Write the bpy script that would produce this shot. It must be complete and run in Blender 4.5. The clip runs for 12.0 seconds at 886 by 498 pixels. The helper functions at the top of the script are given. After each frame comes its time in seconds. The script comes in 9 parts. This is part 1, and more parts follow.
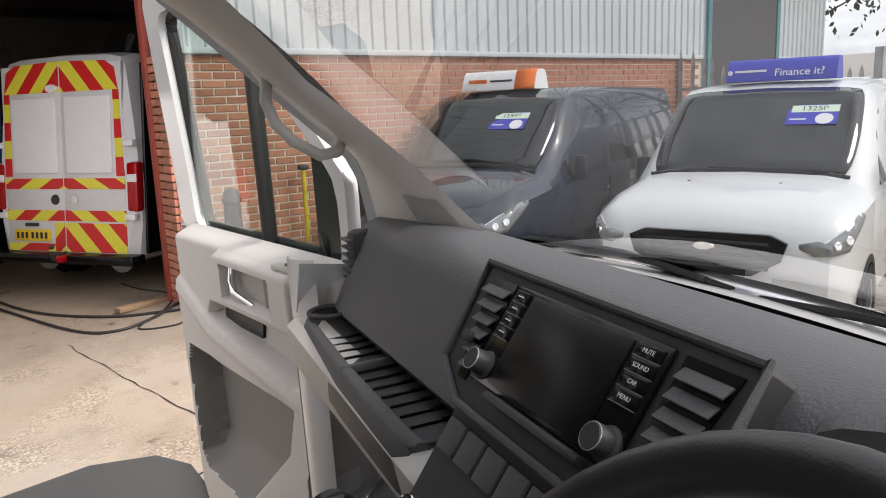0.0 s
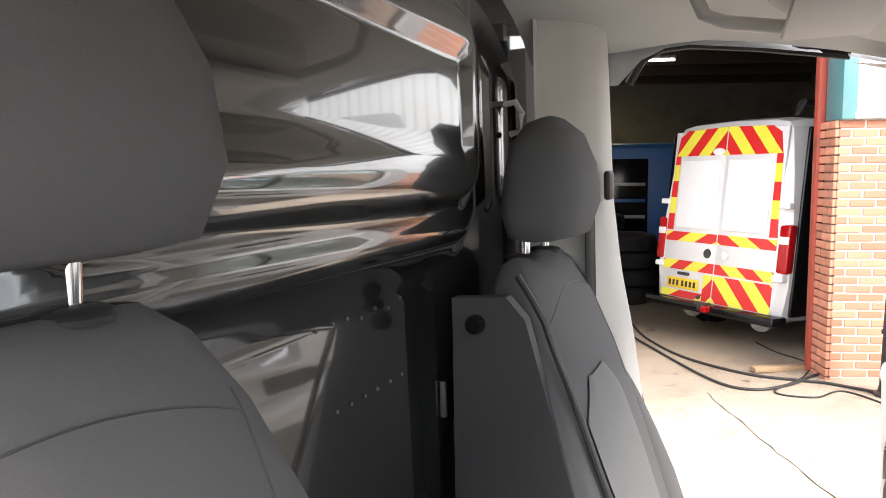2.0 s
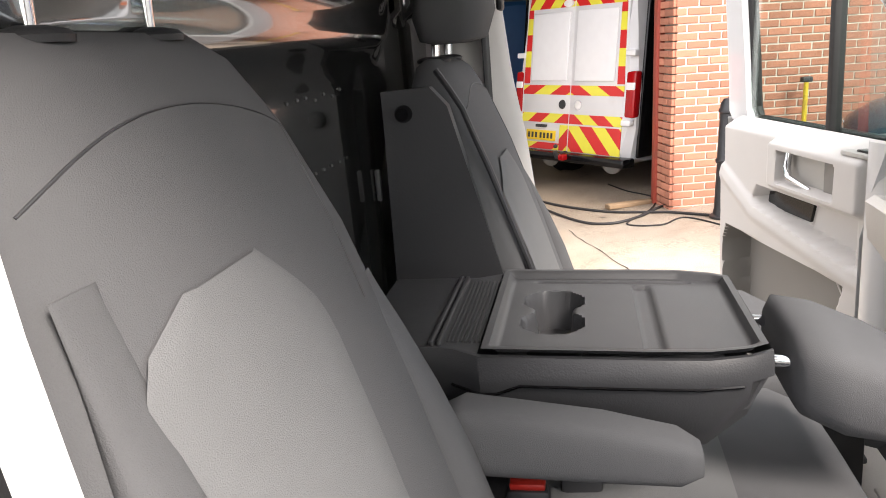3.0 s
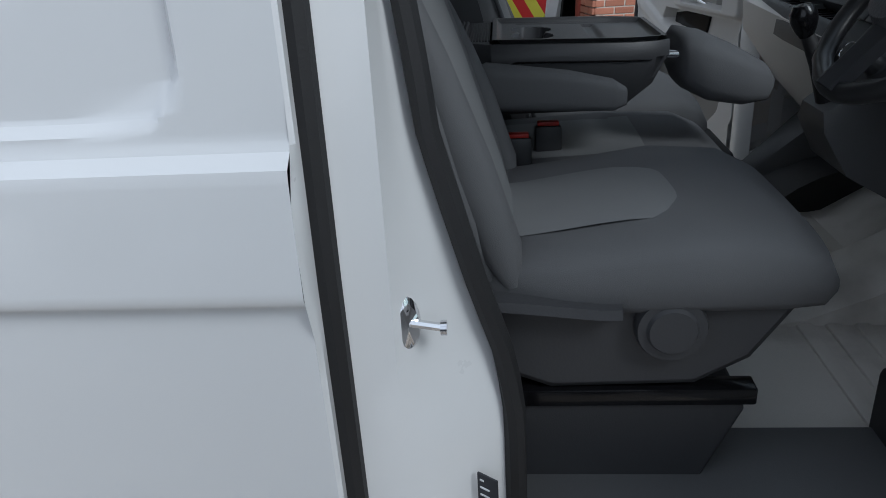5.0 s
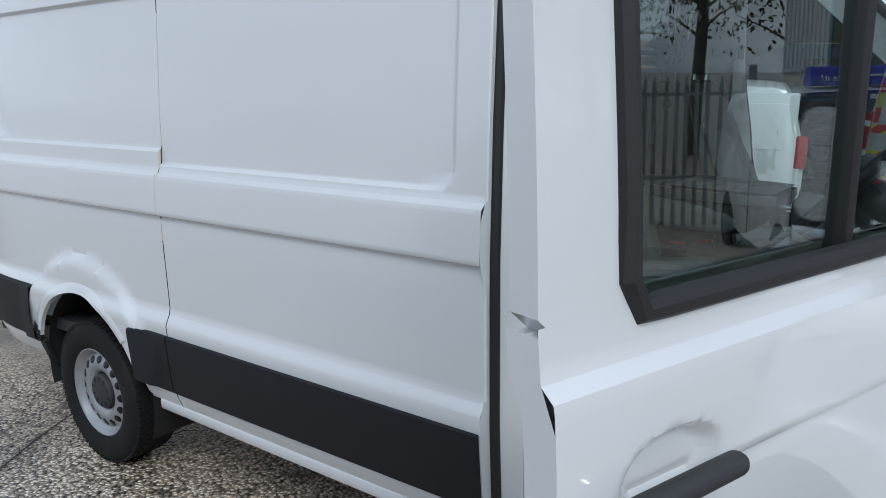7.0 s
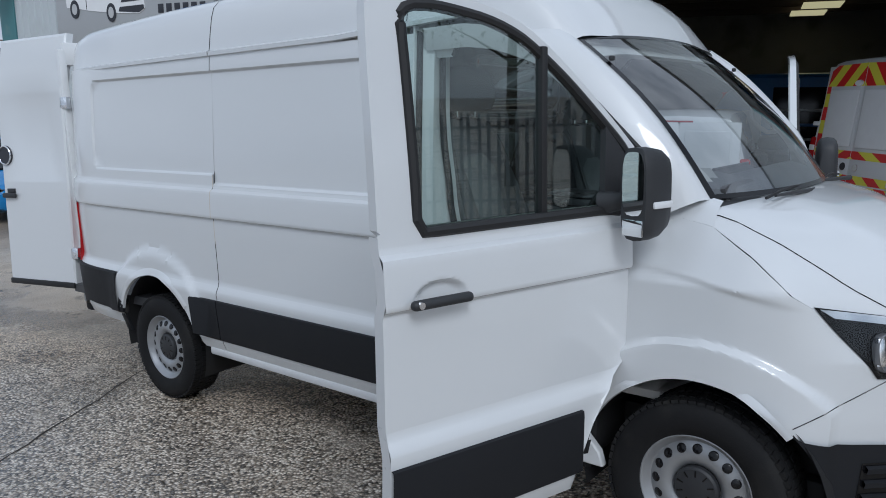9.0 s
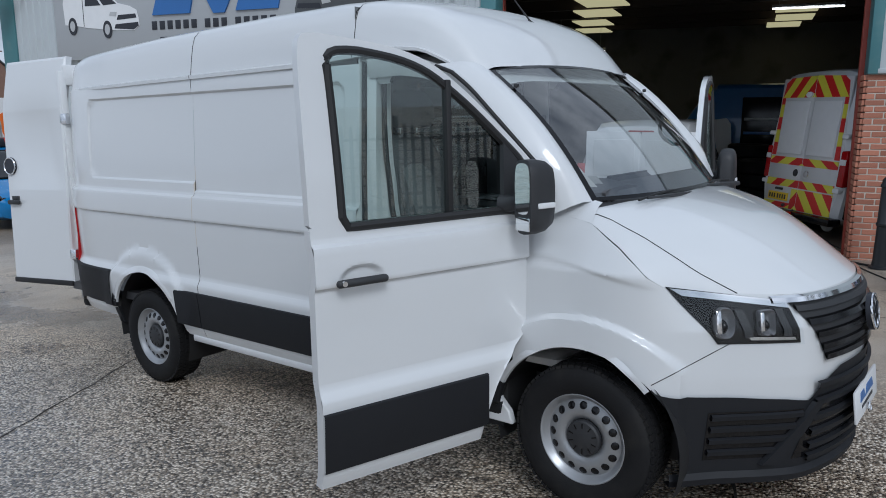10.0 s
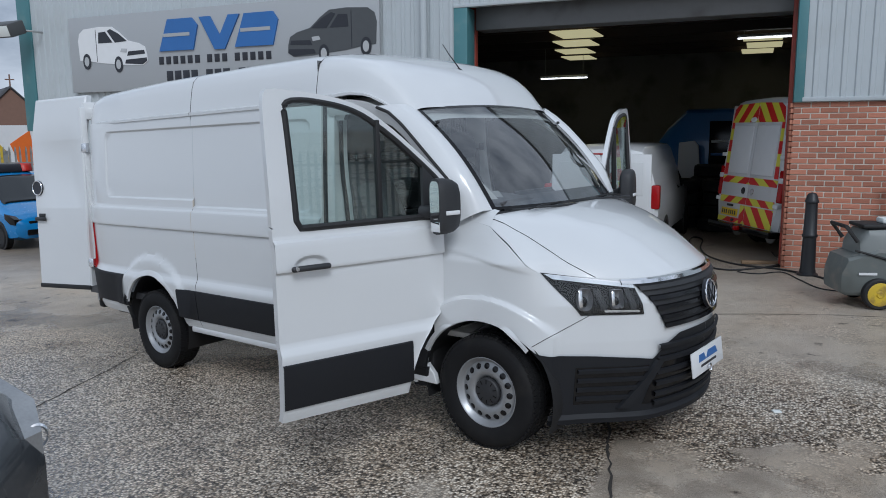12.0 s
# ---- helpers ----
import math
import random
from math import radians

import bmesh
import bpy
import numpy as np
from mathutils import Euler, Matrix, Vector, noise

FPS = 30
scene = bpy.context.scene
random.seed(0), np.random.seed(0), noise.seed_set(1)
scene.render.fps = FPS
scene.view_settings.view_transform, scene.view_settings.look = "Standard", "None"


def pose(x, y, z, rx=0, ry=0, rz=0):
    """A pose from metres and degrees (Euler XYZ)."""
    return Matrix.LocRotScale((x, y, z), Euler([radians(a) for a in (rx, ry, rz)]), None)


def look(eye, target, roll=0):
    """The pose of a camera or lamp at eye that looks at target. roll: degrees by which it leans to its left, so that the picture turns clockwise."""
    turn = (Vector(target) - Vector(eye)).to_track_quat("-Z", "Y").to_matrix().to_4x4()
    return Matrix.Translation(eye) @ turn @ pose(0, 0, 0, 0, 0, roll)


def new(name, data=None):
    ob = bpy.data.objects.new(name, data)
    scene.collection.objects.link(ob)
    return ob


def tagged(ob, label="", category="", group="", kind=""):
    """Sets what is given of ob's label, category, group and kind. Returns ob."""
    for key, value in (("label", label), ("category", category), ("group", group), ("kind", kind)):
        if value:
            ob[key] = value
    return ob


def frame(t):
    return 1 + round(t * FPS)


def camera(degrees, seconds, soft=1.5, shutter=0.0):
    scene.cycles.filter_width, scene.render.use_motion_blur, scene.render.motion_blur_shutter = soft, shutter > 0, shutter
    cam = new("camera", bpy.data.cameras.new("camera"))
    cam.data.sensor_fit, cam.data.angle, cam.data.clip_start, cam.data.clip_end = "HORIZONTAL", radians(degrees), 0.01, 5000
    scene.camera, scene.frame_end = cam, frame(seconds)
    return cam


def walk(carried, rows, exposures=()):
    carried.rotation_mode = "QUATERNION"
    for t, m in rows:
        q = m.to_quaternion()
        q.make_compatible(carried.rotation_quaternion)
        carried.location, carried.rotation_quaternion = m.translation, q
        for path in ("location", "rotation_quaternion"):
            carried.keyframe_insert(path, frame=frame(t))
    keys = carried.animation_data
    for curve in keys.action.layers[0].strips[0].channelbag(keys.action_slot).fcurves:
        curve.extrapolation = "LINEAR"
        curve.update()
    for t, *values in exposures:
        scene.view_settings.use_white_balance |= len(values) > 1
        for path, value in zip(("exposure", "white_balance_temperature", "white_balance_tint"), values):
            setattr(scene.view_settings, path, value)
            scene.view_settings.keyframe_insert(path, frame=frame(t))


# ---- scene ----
cam = camera(60.8, 12.0, soft=0.95)
PATH = [
    (0, (-0.902, -0.494, 1.738), (0.342, 1.026, 1.361), -2.3),
    (0.5, (-0.917, -0.42, 1.771), (-0.062, 1.361, 1.459), -2.0),
    (1, (-0.977, -0.388, 1.8), (-0.576, 1.555, 1.55), -1.0),
    (1.5, (-1.065, -0.432, 1.817), (-1.071, 1.559, 1.625), -0.3),
    (2, (-1.217, -0.513, 1.819), (-1.398, 1.469, 1.623), -0.4),
    (2.5, (-1.323, -0.601, 1.769), (-1.414, 1.369, 1.438), -1.5),
    (3, (-1.341, -0.719, 1.704), (-1.168, 1.203, 1.176), -3.3),
    (3.5, (-1.387, -0.849, 1.662), (-0.878, 0.944, 0.936), -4.2),
    (3.7, (-1.435, -0.894, 1.654), (-0.817, 0.839, 0.868), -4.6),
    (5.3, (-1.645, -1.514, 1.559), (-1.479, 0.305, 0.746), -0.7),
    (5.5, (-1.617, -1.64, 1.584), (-1.641, 0.208, 0.82), -0.7),
    (6, (-1.433, -1.914, 1.63), (-1.808, -0.065, 0.967), 0.7),
    (6.5, (-1.298, -2.23, 1.641), (-1.841, -0.381, 1.109), 1.7),
    (6.7, (-1.174, -2.346, 1.658), (-1.824, -0.518, 1.172), 1.2),
    (8.3, (-0.53, -3.305, 1.767), (-1.271, -1.492, 1.363), 0.2),
    (8.5, (-0.411, -3.424, 1.778), (-1.154, -1.61, 1.378), 0.2),
    (9, (-0.166, -3.75, 1.82), (-0.911, -1.936, 1.432), 0.1),
    (9.5, (0.08, -4.001, 1.856), (-0.665, -2.184, 1.478), 0.0),
    (10, (0.366, -4.231, 1.882), (-0.376, -2.411, 1.513), -0.1),
    (10.5, (0.573, -4.502, 1.898), (-0.166, -2.678, 1.544), -0.1),
    (11, (0.832, -4.712, 1.917), (0.089, -2.885, 1.581), -0.3),
    (11.5, (1.043, -4.915, 1.934), (0.294, -3.088, 1.614), -0.4),
    (12, (1.177, -5.096, 1.938), (0.418, -3.272, 1.626), -0.5),
]
walk(cam, [(t, look(e, g, r)) for t, e, g, r in PATH],
     exposures=[(0.0, 1.27, 6950, 17), (1.0, 1.6, 6900, 17), (1.6, 2.1, 6550, 15), (2.1, 2.7, 6850, 15), (2.6, 2.7, 6850, 15), (3.0, 2.25, 6950, 16), (3.7, 2.3, 7000, 16), (4.2, 1.1, 6500, 13), (4.7, 0.3, 5900, 9), (5.3, 0.08, 5650, 7), (6.7, 0.08, 5650, 7), (8.3, -0.24, 5550, 8), (12.0, -0.22, 5600, 8)])
# ---- sky and sun: bright overcast day ----
world = bpy.data.worlds.new("sky")
scene.world = world
world.use_nodes = True
_nt = world.node_tree
_sky = _nt.nodes.new("ShaderNodeTexSky")
_sky.sky_type, _sky.sun_disc = "NISHITA", False
_sky.sun_elevation, _sky.sun_rotation = radians(43), radians(148)
_sky.air_density, _sky.dust_density, _sky.ozone_density = 1.0, 6.0, 1.0
_tc = _nt.nodes.new("ShaderNodeTexCoord")
_mp = _nt.nodes.new("ShaderNodeMapping")
_mp.inputs["Scale"].default_value = (1.0, 1.0, 2.6)
_cl = _nt.nodes.new("ShaderNodeTexNoise")
_cl.inputs["Scale"].default_value, _cl.inputs["Detail"].default_value, _cl.inputs["Roughness"].default_value = 2.6, 8.0, 0.58
_rp = _nt.nodes.new("ShaderNodeValToRGB")
_rp.color_ramp.elements[0].position, _rp.color_ramp.elements[1].position = 0.36, 0.66
_rp.color_ramp.elements[0].color = (5.2, 5.6, 6.3, 1)
_rp.color_ramp.elements[1].color = (13.5, 13.6, 13.8, 1)
_mx = _nt.nodes.new("ShaderNodeMixRGB")
_mx.inputs[0].default_value = 0.8
_nt.links.new(_tc.outputs["Generated"], _mp.inputs["Vector"])
_nt.links.new(_mp.outputs["Vector"], _cl.inputs["Vector"])
_nt.links.new(_cl.outputs["Fac"], _rp.inputs["Fac"])
_nt.links.new(_sky.outputs["Color"], _mx.inputs[1])
_nt.links.new(_rp.outputs["Color"], _mx.inputs[2])
_nt.links.new(_mx.outputs["Color"], _nt.nodes["Background"].inputs["Color"])
_nt.nodes["Background"].inputs["Strength"].default_value = 0.085

_sun = bpy.data.lights.new("sun", "SUN")
_sun.energy, _sun.angle, _sun.color = 1.3, radians(20), (1.0, 0.97, 0.92)
new("sun", _sun).matrix_world = look((7, -11, 12), (0, 0, 0))
# ---- materials ----
def mat(name, base, rough=0.5, metal=0.0, var=0.12, scale=8.0, fine=90.0, bump=0.0, bscale=200.0, coat=0.0, dirt=None, dscale=1.5, dlo=0.5, dhi=0.7, rvar=0.08, rand=0.0, spec=0.5):
    """A surface with variation at two scales, fine relief and, where given, dirt of another colour in patches."""
    m = bpy.data.materials.new(name)
    m.use_nodes = True
    nt = m.node_tree
    b = nt.nodes["Principled BSDF"]
    b.inputs["Metallic"].default_value = metal
    b.inputs["Coat Weight"].default_value = coat
    b.inputs["Coat Roughness"].default_value = 0.04
    b.inputs["Specular IOR Level"].default_value = spec
    tc = nt.nodes.new("ShaderNodeTexCoord")

    def noise_node(sc, detail=5.0):
        n = nt.nodes.new("ShaderNodeTexNoise")
        n.inputs["Scale"].default_value, n.inputs["Detail"].default_value = sc, detail
        nt.links.new(tc.outputs["Object"], n.inputs["Vector"])
        return n

    def mixed(fac, a, c, mode="MIX"):
        x = nt.nodes.new("ShaderNodeMixRGB")
        x.blend_type = mode
        if isinstance(fac, float):
            x.inputs[0].default_value = fac
        else:
            nt.links.new(fac, x.inputs[0])
        for k, v in ((1, a), (2, c)):
            if isinstance(v, tuple):
                x.inputs[k].default_value = (*v, 1)
            else:
                nt.links.new(v, x.inputs[k])
        return x.outputs[0]

    big, small = noise_node(scale), noise_node(fine, 3.0)
    dark = tuple(c * (1 - var) for c in base)
    light = tuple(min(1, c * (1 + var)) for c in base)
    col = mixed(big.outputs["Fac"], dark, light)
    col = mixed(min(0.9, var * 1.5), col, mixed(small.outputs["Fac"], tuple(c * (1 - var) for c in base), tuple(min(1, c * (1 + var)) for c in base)))
    if dirt:
        d = noise_node(dscale, 7.0)
        r = nt.nodes.new("ShaderNodeMapRange")
        r.inputs[1].default_value, r.inputs[2].default_value = dlo, dhi
        nt.links.new(d.outputs["Fac"], r.inputs[0])
        col = mixed(r.outputs[0], col, dirt)
    if rand:
        oi = nt.nodes.new("ShaderNodeObjectInfo")
        hv = nt.nodes.new("ShaderNodeHueSaturation")
        mr = nt.nodes.new("ShaderNodeMapRange")
        mr.inputs[3].default_value, mr.inputs[4].default_value = 1 - rand, 1 + rand
        nt.links.new(oi.outputs["Random"], mr.inputs[0])
        nt.links.new(mr.outputs[0], hv.inputs["Value"])
        nt.links.new(col, hv.inputs["Color"])
        col = hv.outputs[0]
    nt.links.new(col, b.inputs["Base Color"])
    rr = nt.nodes.new("ShaderNodeMapRange")
    rr.inputs[3].default_value, rr.inputs[4].default_value = max(0.02, rough - rvar), min(1, rough + rvar)
    nt.links.new(big.outputs["Fac"], rr.inputs[0])
    nt.links.new(rr.outputs[0], b.inputs["Roughness"])
    if bump:
        bn = noise_node(bscale, 4.0)
        bp = nt.nodes.new("ShaderNodeBump")
        bp.inputs["Strength"].default_value, bp.inputs["Distance"].default_value = bump, 0.004
        nt.links.new(bn.outputs["Fac"], bp.inputs["Height"])
        nt.links.new(bp.outputs[0], b.inputs["Normal"])
    return m


def glass(name, tint=(0.86, 0.92, 0.9), rough=0.0, alpha=0.16):
    """Thin pane: clear with a real reflection on top."""
    m = bpy.data.materials.new(name)
    m.use_nodes = True
    nt = m.node_tree
    nt.nodes.remove(nt.nodes["Principled BSDF"])
    tr = nt.nodes.new("ShaderNodeBsdfTransparent")
    tr.inputs[0].default_value = (*tint, 1)
    gl = nt.nodes.new("ShaderNodeBsdfGlossy")
    gl.inputs["Roughness"].default_value = rough
    fr = nt.nodes.new("ShaderNodeLayerWeight")
    fr.inputs[0].default_value = 0.5
    pw = nt.nodes.new("ShaderNodeMath")
    pw.operation = "POWER"
    pw.inputs[1].default_value = 4.0
    mr = nt.nodes.new("ShaderNodeMapRange")
    mr.inputs[3].default_value, mr.inputs[4].default_value = alpha * 0.35, 0.9
    mx = nt.nodes.new("ShaderNodeMixShader")
    nt.links.new(fr.outputs["Facing"], pw.inputs[0])
    nt.links.new(pw.outputs[0], mr.inputs[0])
    nt.links.new(mr.outputs[0], mx.inputs[0])
    nt.links.new(tr.outputs[0], mx.inputs[1])
    nt.links.new(gl.outputs[0], mx.inputs[2])
    nt.links.new(mx.outputs[0], nt.nodes["Material Output"].inputs[0])
    return m


def glow(name, colour, strength):
    m = bpy.data.materials.new(name)
    m.use_nodes = True
    b = m.node_tree.nodes["Principled BSDF"]
    b.inputs["Base Color"].default_value = (*colour, 1)
    b.inputs["Emission Color"].default_value = (*colour, 1)
    b.inputs["Emission Strength"].default_value = strength
    return m


WHITE = mat("white car paint", (0.675, 0.69, 0.70), 0.3, var=0.012, scale=1.2, coat=1.0, rvar=0.03)
JAMB = mat("white jamb paint", (0.70, 0.71, 0.715), 0.3, var=0.02, coat=0.5)
TRIMDK = mat("dark grained plastic", (0.028, 0.029, 0.032), 0.55, var=0.1, bump=0.15, bscale=500)
CLAD = mat("black textured side cladding", (0.013, 0.014, 0.017), 0.6, var=0.1, bump=0.1, bscale=400, spec=0.3)
BLACKGL = mat("gloss black plastic", (0.006, 0.006, 0.007), 0.16, var=0.05, spec=0.35)
RUBBER = mat("black rubber", (0.014, 0.014, 0.015), 0.62, var=0.2, bump=0.15, bscale=300)
TYRE = mat("tyre rubber", (0.011, 0.011, 0.012), 0.75, spec=0.25, var=0.2, scale=14, bump=0.3, bscale=160, dirt=(0.025, 0.024, 0.022), dscale=6, dlo=0.5, dhi=0.8)
STEEL = mat("silver painted steel wheel", (0.36, 0.37, 0.385), 0.36, 0.55, var=0.06, scale=20, dirt=(0.28, 0.27, 0.26), dscale=9, dlo=0.55, dhi=0.85)
CHROME = mat("chrome", (0.80, 0.81, 0.83), 0.08, 1.0, var=0.03, rvar=0.03)
MIRROR = mat("mirror glass", (0.85, 0.87, 0.88), 0.02, 1.0, var=0.01, rvar=0.01)
REDLENS = mat("red lamp lens", (0.34, 0.006, 0.008), 0.16, var=0.15, scale=30, coat=0.15, spec=0.3)
CLEARLENS = glass("clear lamp lens", (0.93, 0.95, 0.96), 0.0, 0.1)
GLASS = glass("window glass", (0.80, 0.88, 0.86), 0.0, 0.26)
WSGLASS = glass("windscreen glass", (0.70, 0.76, 0.78), 0.0, 0.62)
PALE = mat("pale grey trim plastic", (0.62, 0.60, 0.575), 0.55, var=0.04, bump=0.12, bscale=500)
HEADLINE = mat("headliner fabric", (0.68, 0.67, 0.64), 0.9, var=0.04, bump=0.15, bscale=700, rvar=0.03)
DASH = mat("charcoal dashboard plastic", (0.085, 0.086, 0.092), 0.46, var=0.08, bump=0.35, bscale=260)
DASHLO = mat("dark grey lower dash plastic", (0.075, 0.077, 0.08), 0.5, var=0.06, bump=0.25, bscale=300)
SEAT = mat("dark grey seat fabric", (0.100, 0.102, 0.107), 0.88, var=0.15, scale=5, fine=600, bump=0.3, bscale=900, rvar=0.03)
SEATLT = mat("light grey seat fabric", (0.16, 0.165, 0.169), 0.92, var=0.12, scale=7, fine=700, bump=0.35, bscale=900, rvar=0.03)
SEATTRIM = mat("seat base plastic", (0.045, 0.046, 0.05), 0.45, var=0.08, bump=0.1)
BULK = mat("gloss black painted steel", (0.010, 0.011, 0.011), 0.17, var=0.2, scale=3, rvar=0.1, dirt=(0.035, 0.035, 0.033), dscale=5, dlo=0.62, dhi=0.85, bump=0.06, bscale=14, coat=1.0, spec=0.8)
BULK.node_tree.nodes["Principled BSDF"].inputs["Coat IOR"].default_value = 2.1
FLOORMAT = mat("grey rubber cab floor", (0.66, 0.635, 0.595), 0.6, var=0.1, scale=5, bump=0.3, bscale=300, dirt=(0.36, 0.34, 0.31), dscale=4, dlo=0.55, dhi=0.8)
SCREEN = mat("black screen glass", (0.006, 0.006, 0.007), 0.28, var=0.02, rvar=0.02, spec=0.3)
SEALRED = mat("red buckle plastic", (0.55, 0.03, 0.02), 0.4)
BRICK = mat("red brick", (0.42, 0.175, 0.112), 0.85, var=0.25, scale=25, fine=220, bump=0.5, bscale=120, rand=0.22, rvar=0.05)
MORTAR = mat("pale mortar", (0.58, 0.53, 0.46), 0.95, var=0.15, scale=10, bump=0.5, bscale=150)
CLADGREY = mat("pale grey profiled cladding", (0.48, 0.52, 0.54), 0.42, var=0.05, scale=0.7, dirt=(0.40, 0.42, 0.42), dscale=1.1, dlo=0.5, dhi=0.85)
TEAL = mat("teal painted steel", (0.075, 0.20, 0.22), 0.45, var=0.1, scale=3, dirt=(0.14, 0.24, 0.24), dscale=3, dlo=0.55, dhi=0.8)
REDPOST = mat("red painted steel post", (0.32, 0.055, 0.035), 0.55, var=0.12, dirt=(0.20, 0.06, 0.04), dscale=5)
GALV = mat("galvanised steel", (0.42, 0.43, 0.43), 0.5, 0.6, var=0.15, scale=6, dirt=(0.3, 0.3, 0.29), dscale=4)
SIGNGREY = mat("grey sign panel", (0.38, 0.395, 0.41), 0.4, var=0.04, scale=0.6)
SIGNBLUE = mat("blue sign lettering", (0.035, 0.14, 0.40), 0.35, var=0.3, scale=1.2)
SIGNDARK = mat("dark sign print", (0.02, 0.022, 0.03), 0.4)
SIGNWHITE = mat("white sign print", (0.74, 0.75, 0.76), 0.4, var=0.05)
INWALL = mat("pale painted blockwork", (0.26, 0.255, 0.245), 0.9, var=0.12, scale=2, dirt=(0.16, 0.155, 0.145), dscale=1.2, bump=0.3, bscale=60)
DARKROOF = mat("dark roof lining and doorway shade", (0.08, 0.08, 0.082), 0.8, var=0.15)
BEAM = mat("brown painted steel beam", (0.07, 0.05, 0.045), 0.6, var=0.2)
WINDOWDK = mat("dark vehicle glass", (0.012, 0.015, 0.017), 0.05, var=0.1, rvar=0.02, coat=0.5)
NAVY = mat("dark navy car paint", (0.018, 0.024, 0.040), 0.22, var=0.1, coat=0.8)
BLUEPAINT = mat("bright blue car paint", (0.02, 0.22, 0.55), 0.25, var=0.05, coat=0.7)
GREYPAINT = mat("dark grey car paint", (0.035, 0.04, 0.046), 0.25, var=0.1, coat=0.8)
HVRED = mat("red reflective tape", (0.58, 0.02, 0.02), 0.4, var=0.06)
HVYEL = mat("yellow reflective tape", (0.70, 0.66, 0.06), 0.4, var=0.06)
PLATEYEL = mat("yellow number plate", (0.75, 0.52, 0.02), 0.4)
BOLLARD = mat("black cast bollard", (0.016, 0.018, 0.021), 0.45, var=0.2, bump=0.2, bscale=80)
YELLOW = mat("yellow paint", (0.62, 0.44, 0.03), 0.5, var=0.1, dirt=(0.3, 0.2, 0.05), dscale=9)
WASHER = mat("grey green moulded plastic", (0.13, 0.145, 0.14), 0.5, var=0.08, dirt=(0.2, 0.19, 0.17), dscale=6)
ORANGE = mat("orange print", (0.75, 0.16, 0.02), 0.45)
BLUEBOX = mat("blue print", (0.05, 0.06, 0.42), 0.4)
PAPER = mat("white card", (0.72, 0.75, 0.73), 0.6, var=0.03)
PALEGREEN = mat("pale green card", (0.62, 0.76, 0.62), 0.6, var=0.03)
WOOD = mat("weathered timber", (0.25, 0.17, 0.10), 0.8, var=0.25, scale=12, bump=0.4)
BARK = mat("bark", (0.10, 0.08, 0.06), 0.95, var=0.3, scale=14, bump=0.6, bscale=60)
LEAF = mat("dull leaves", (0.07, 0.085, 0.035), 0.8, var=0.35, scale=3)
STONE = mat("church stone", (0.20, 0.12, 0.09), 0.9, var=0.2, scale=3, bump=0.3, bscale=40)
SLATE = mat("slate roof", (0.06, 0.06, 0.065), 0.7, var=0.2, scale=5)


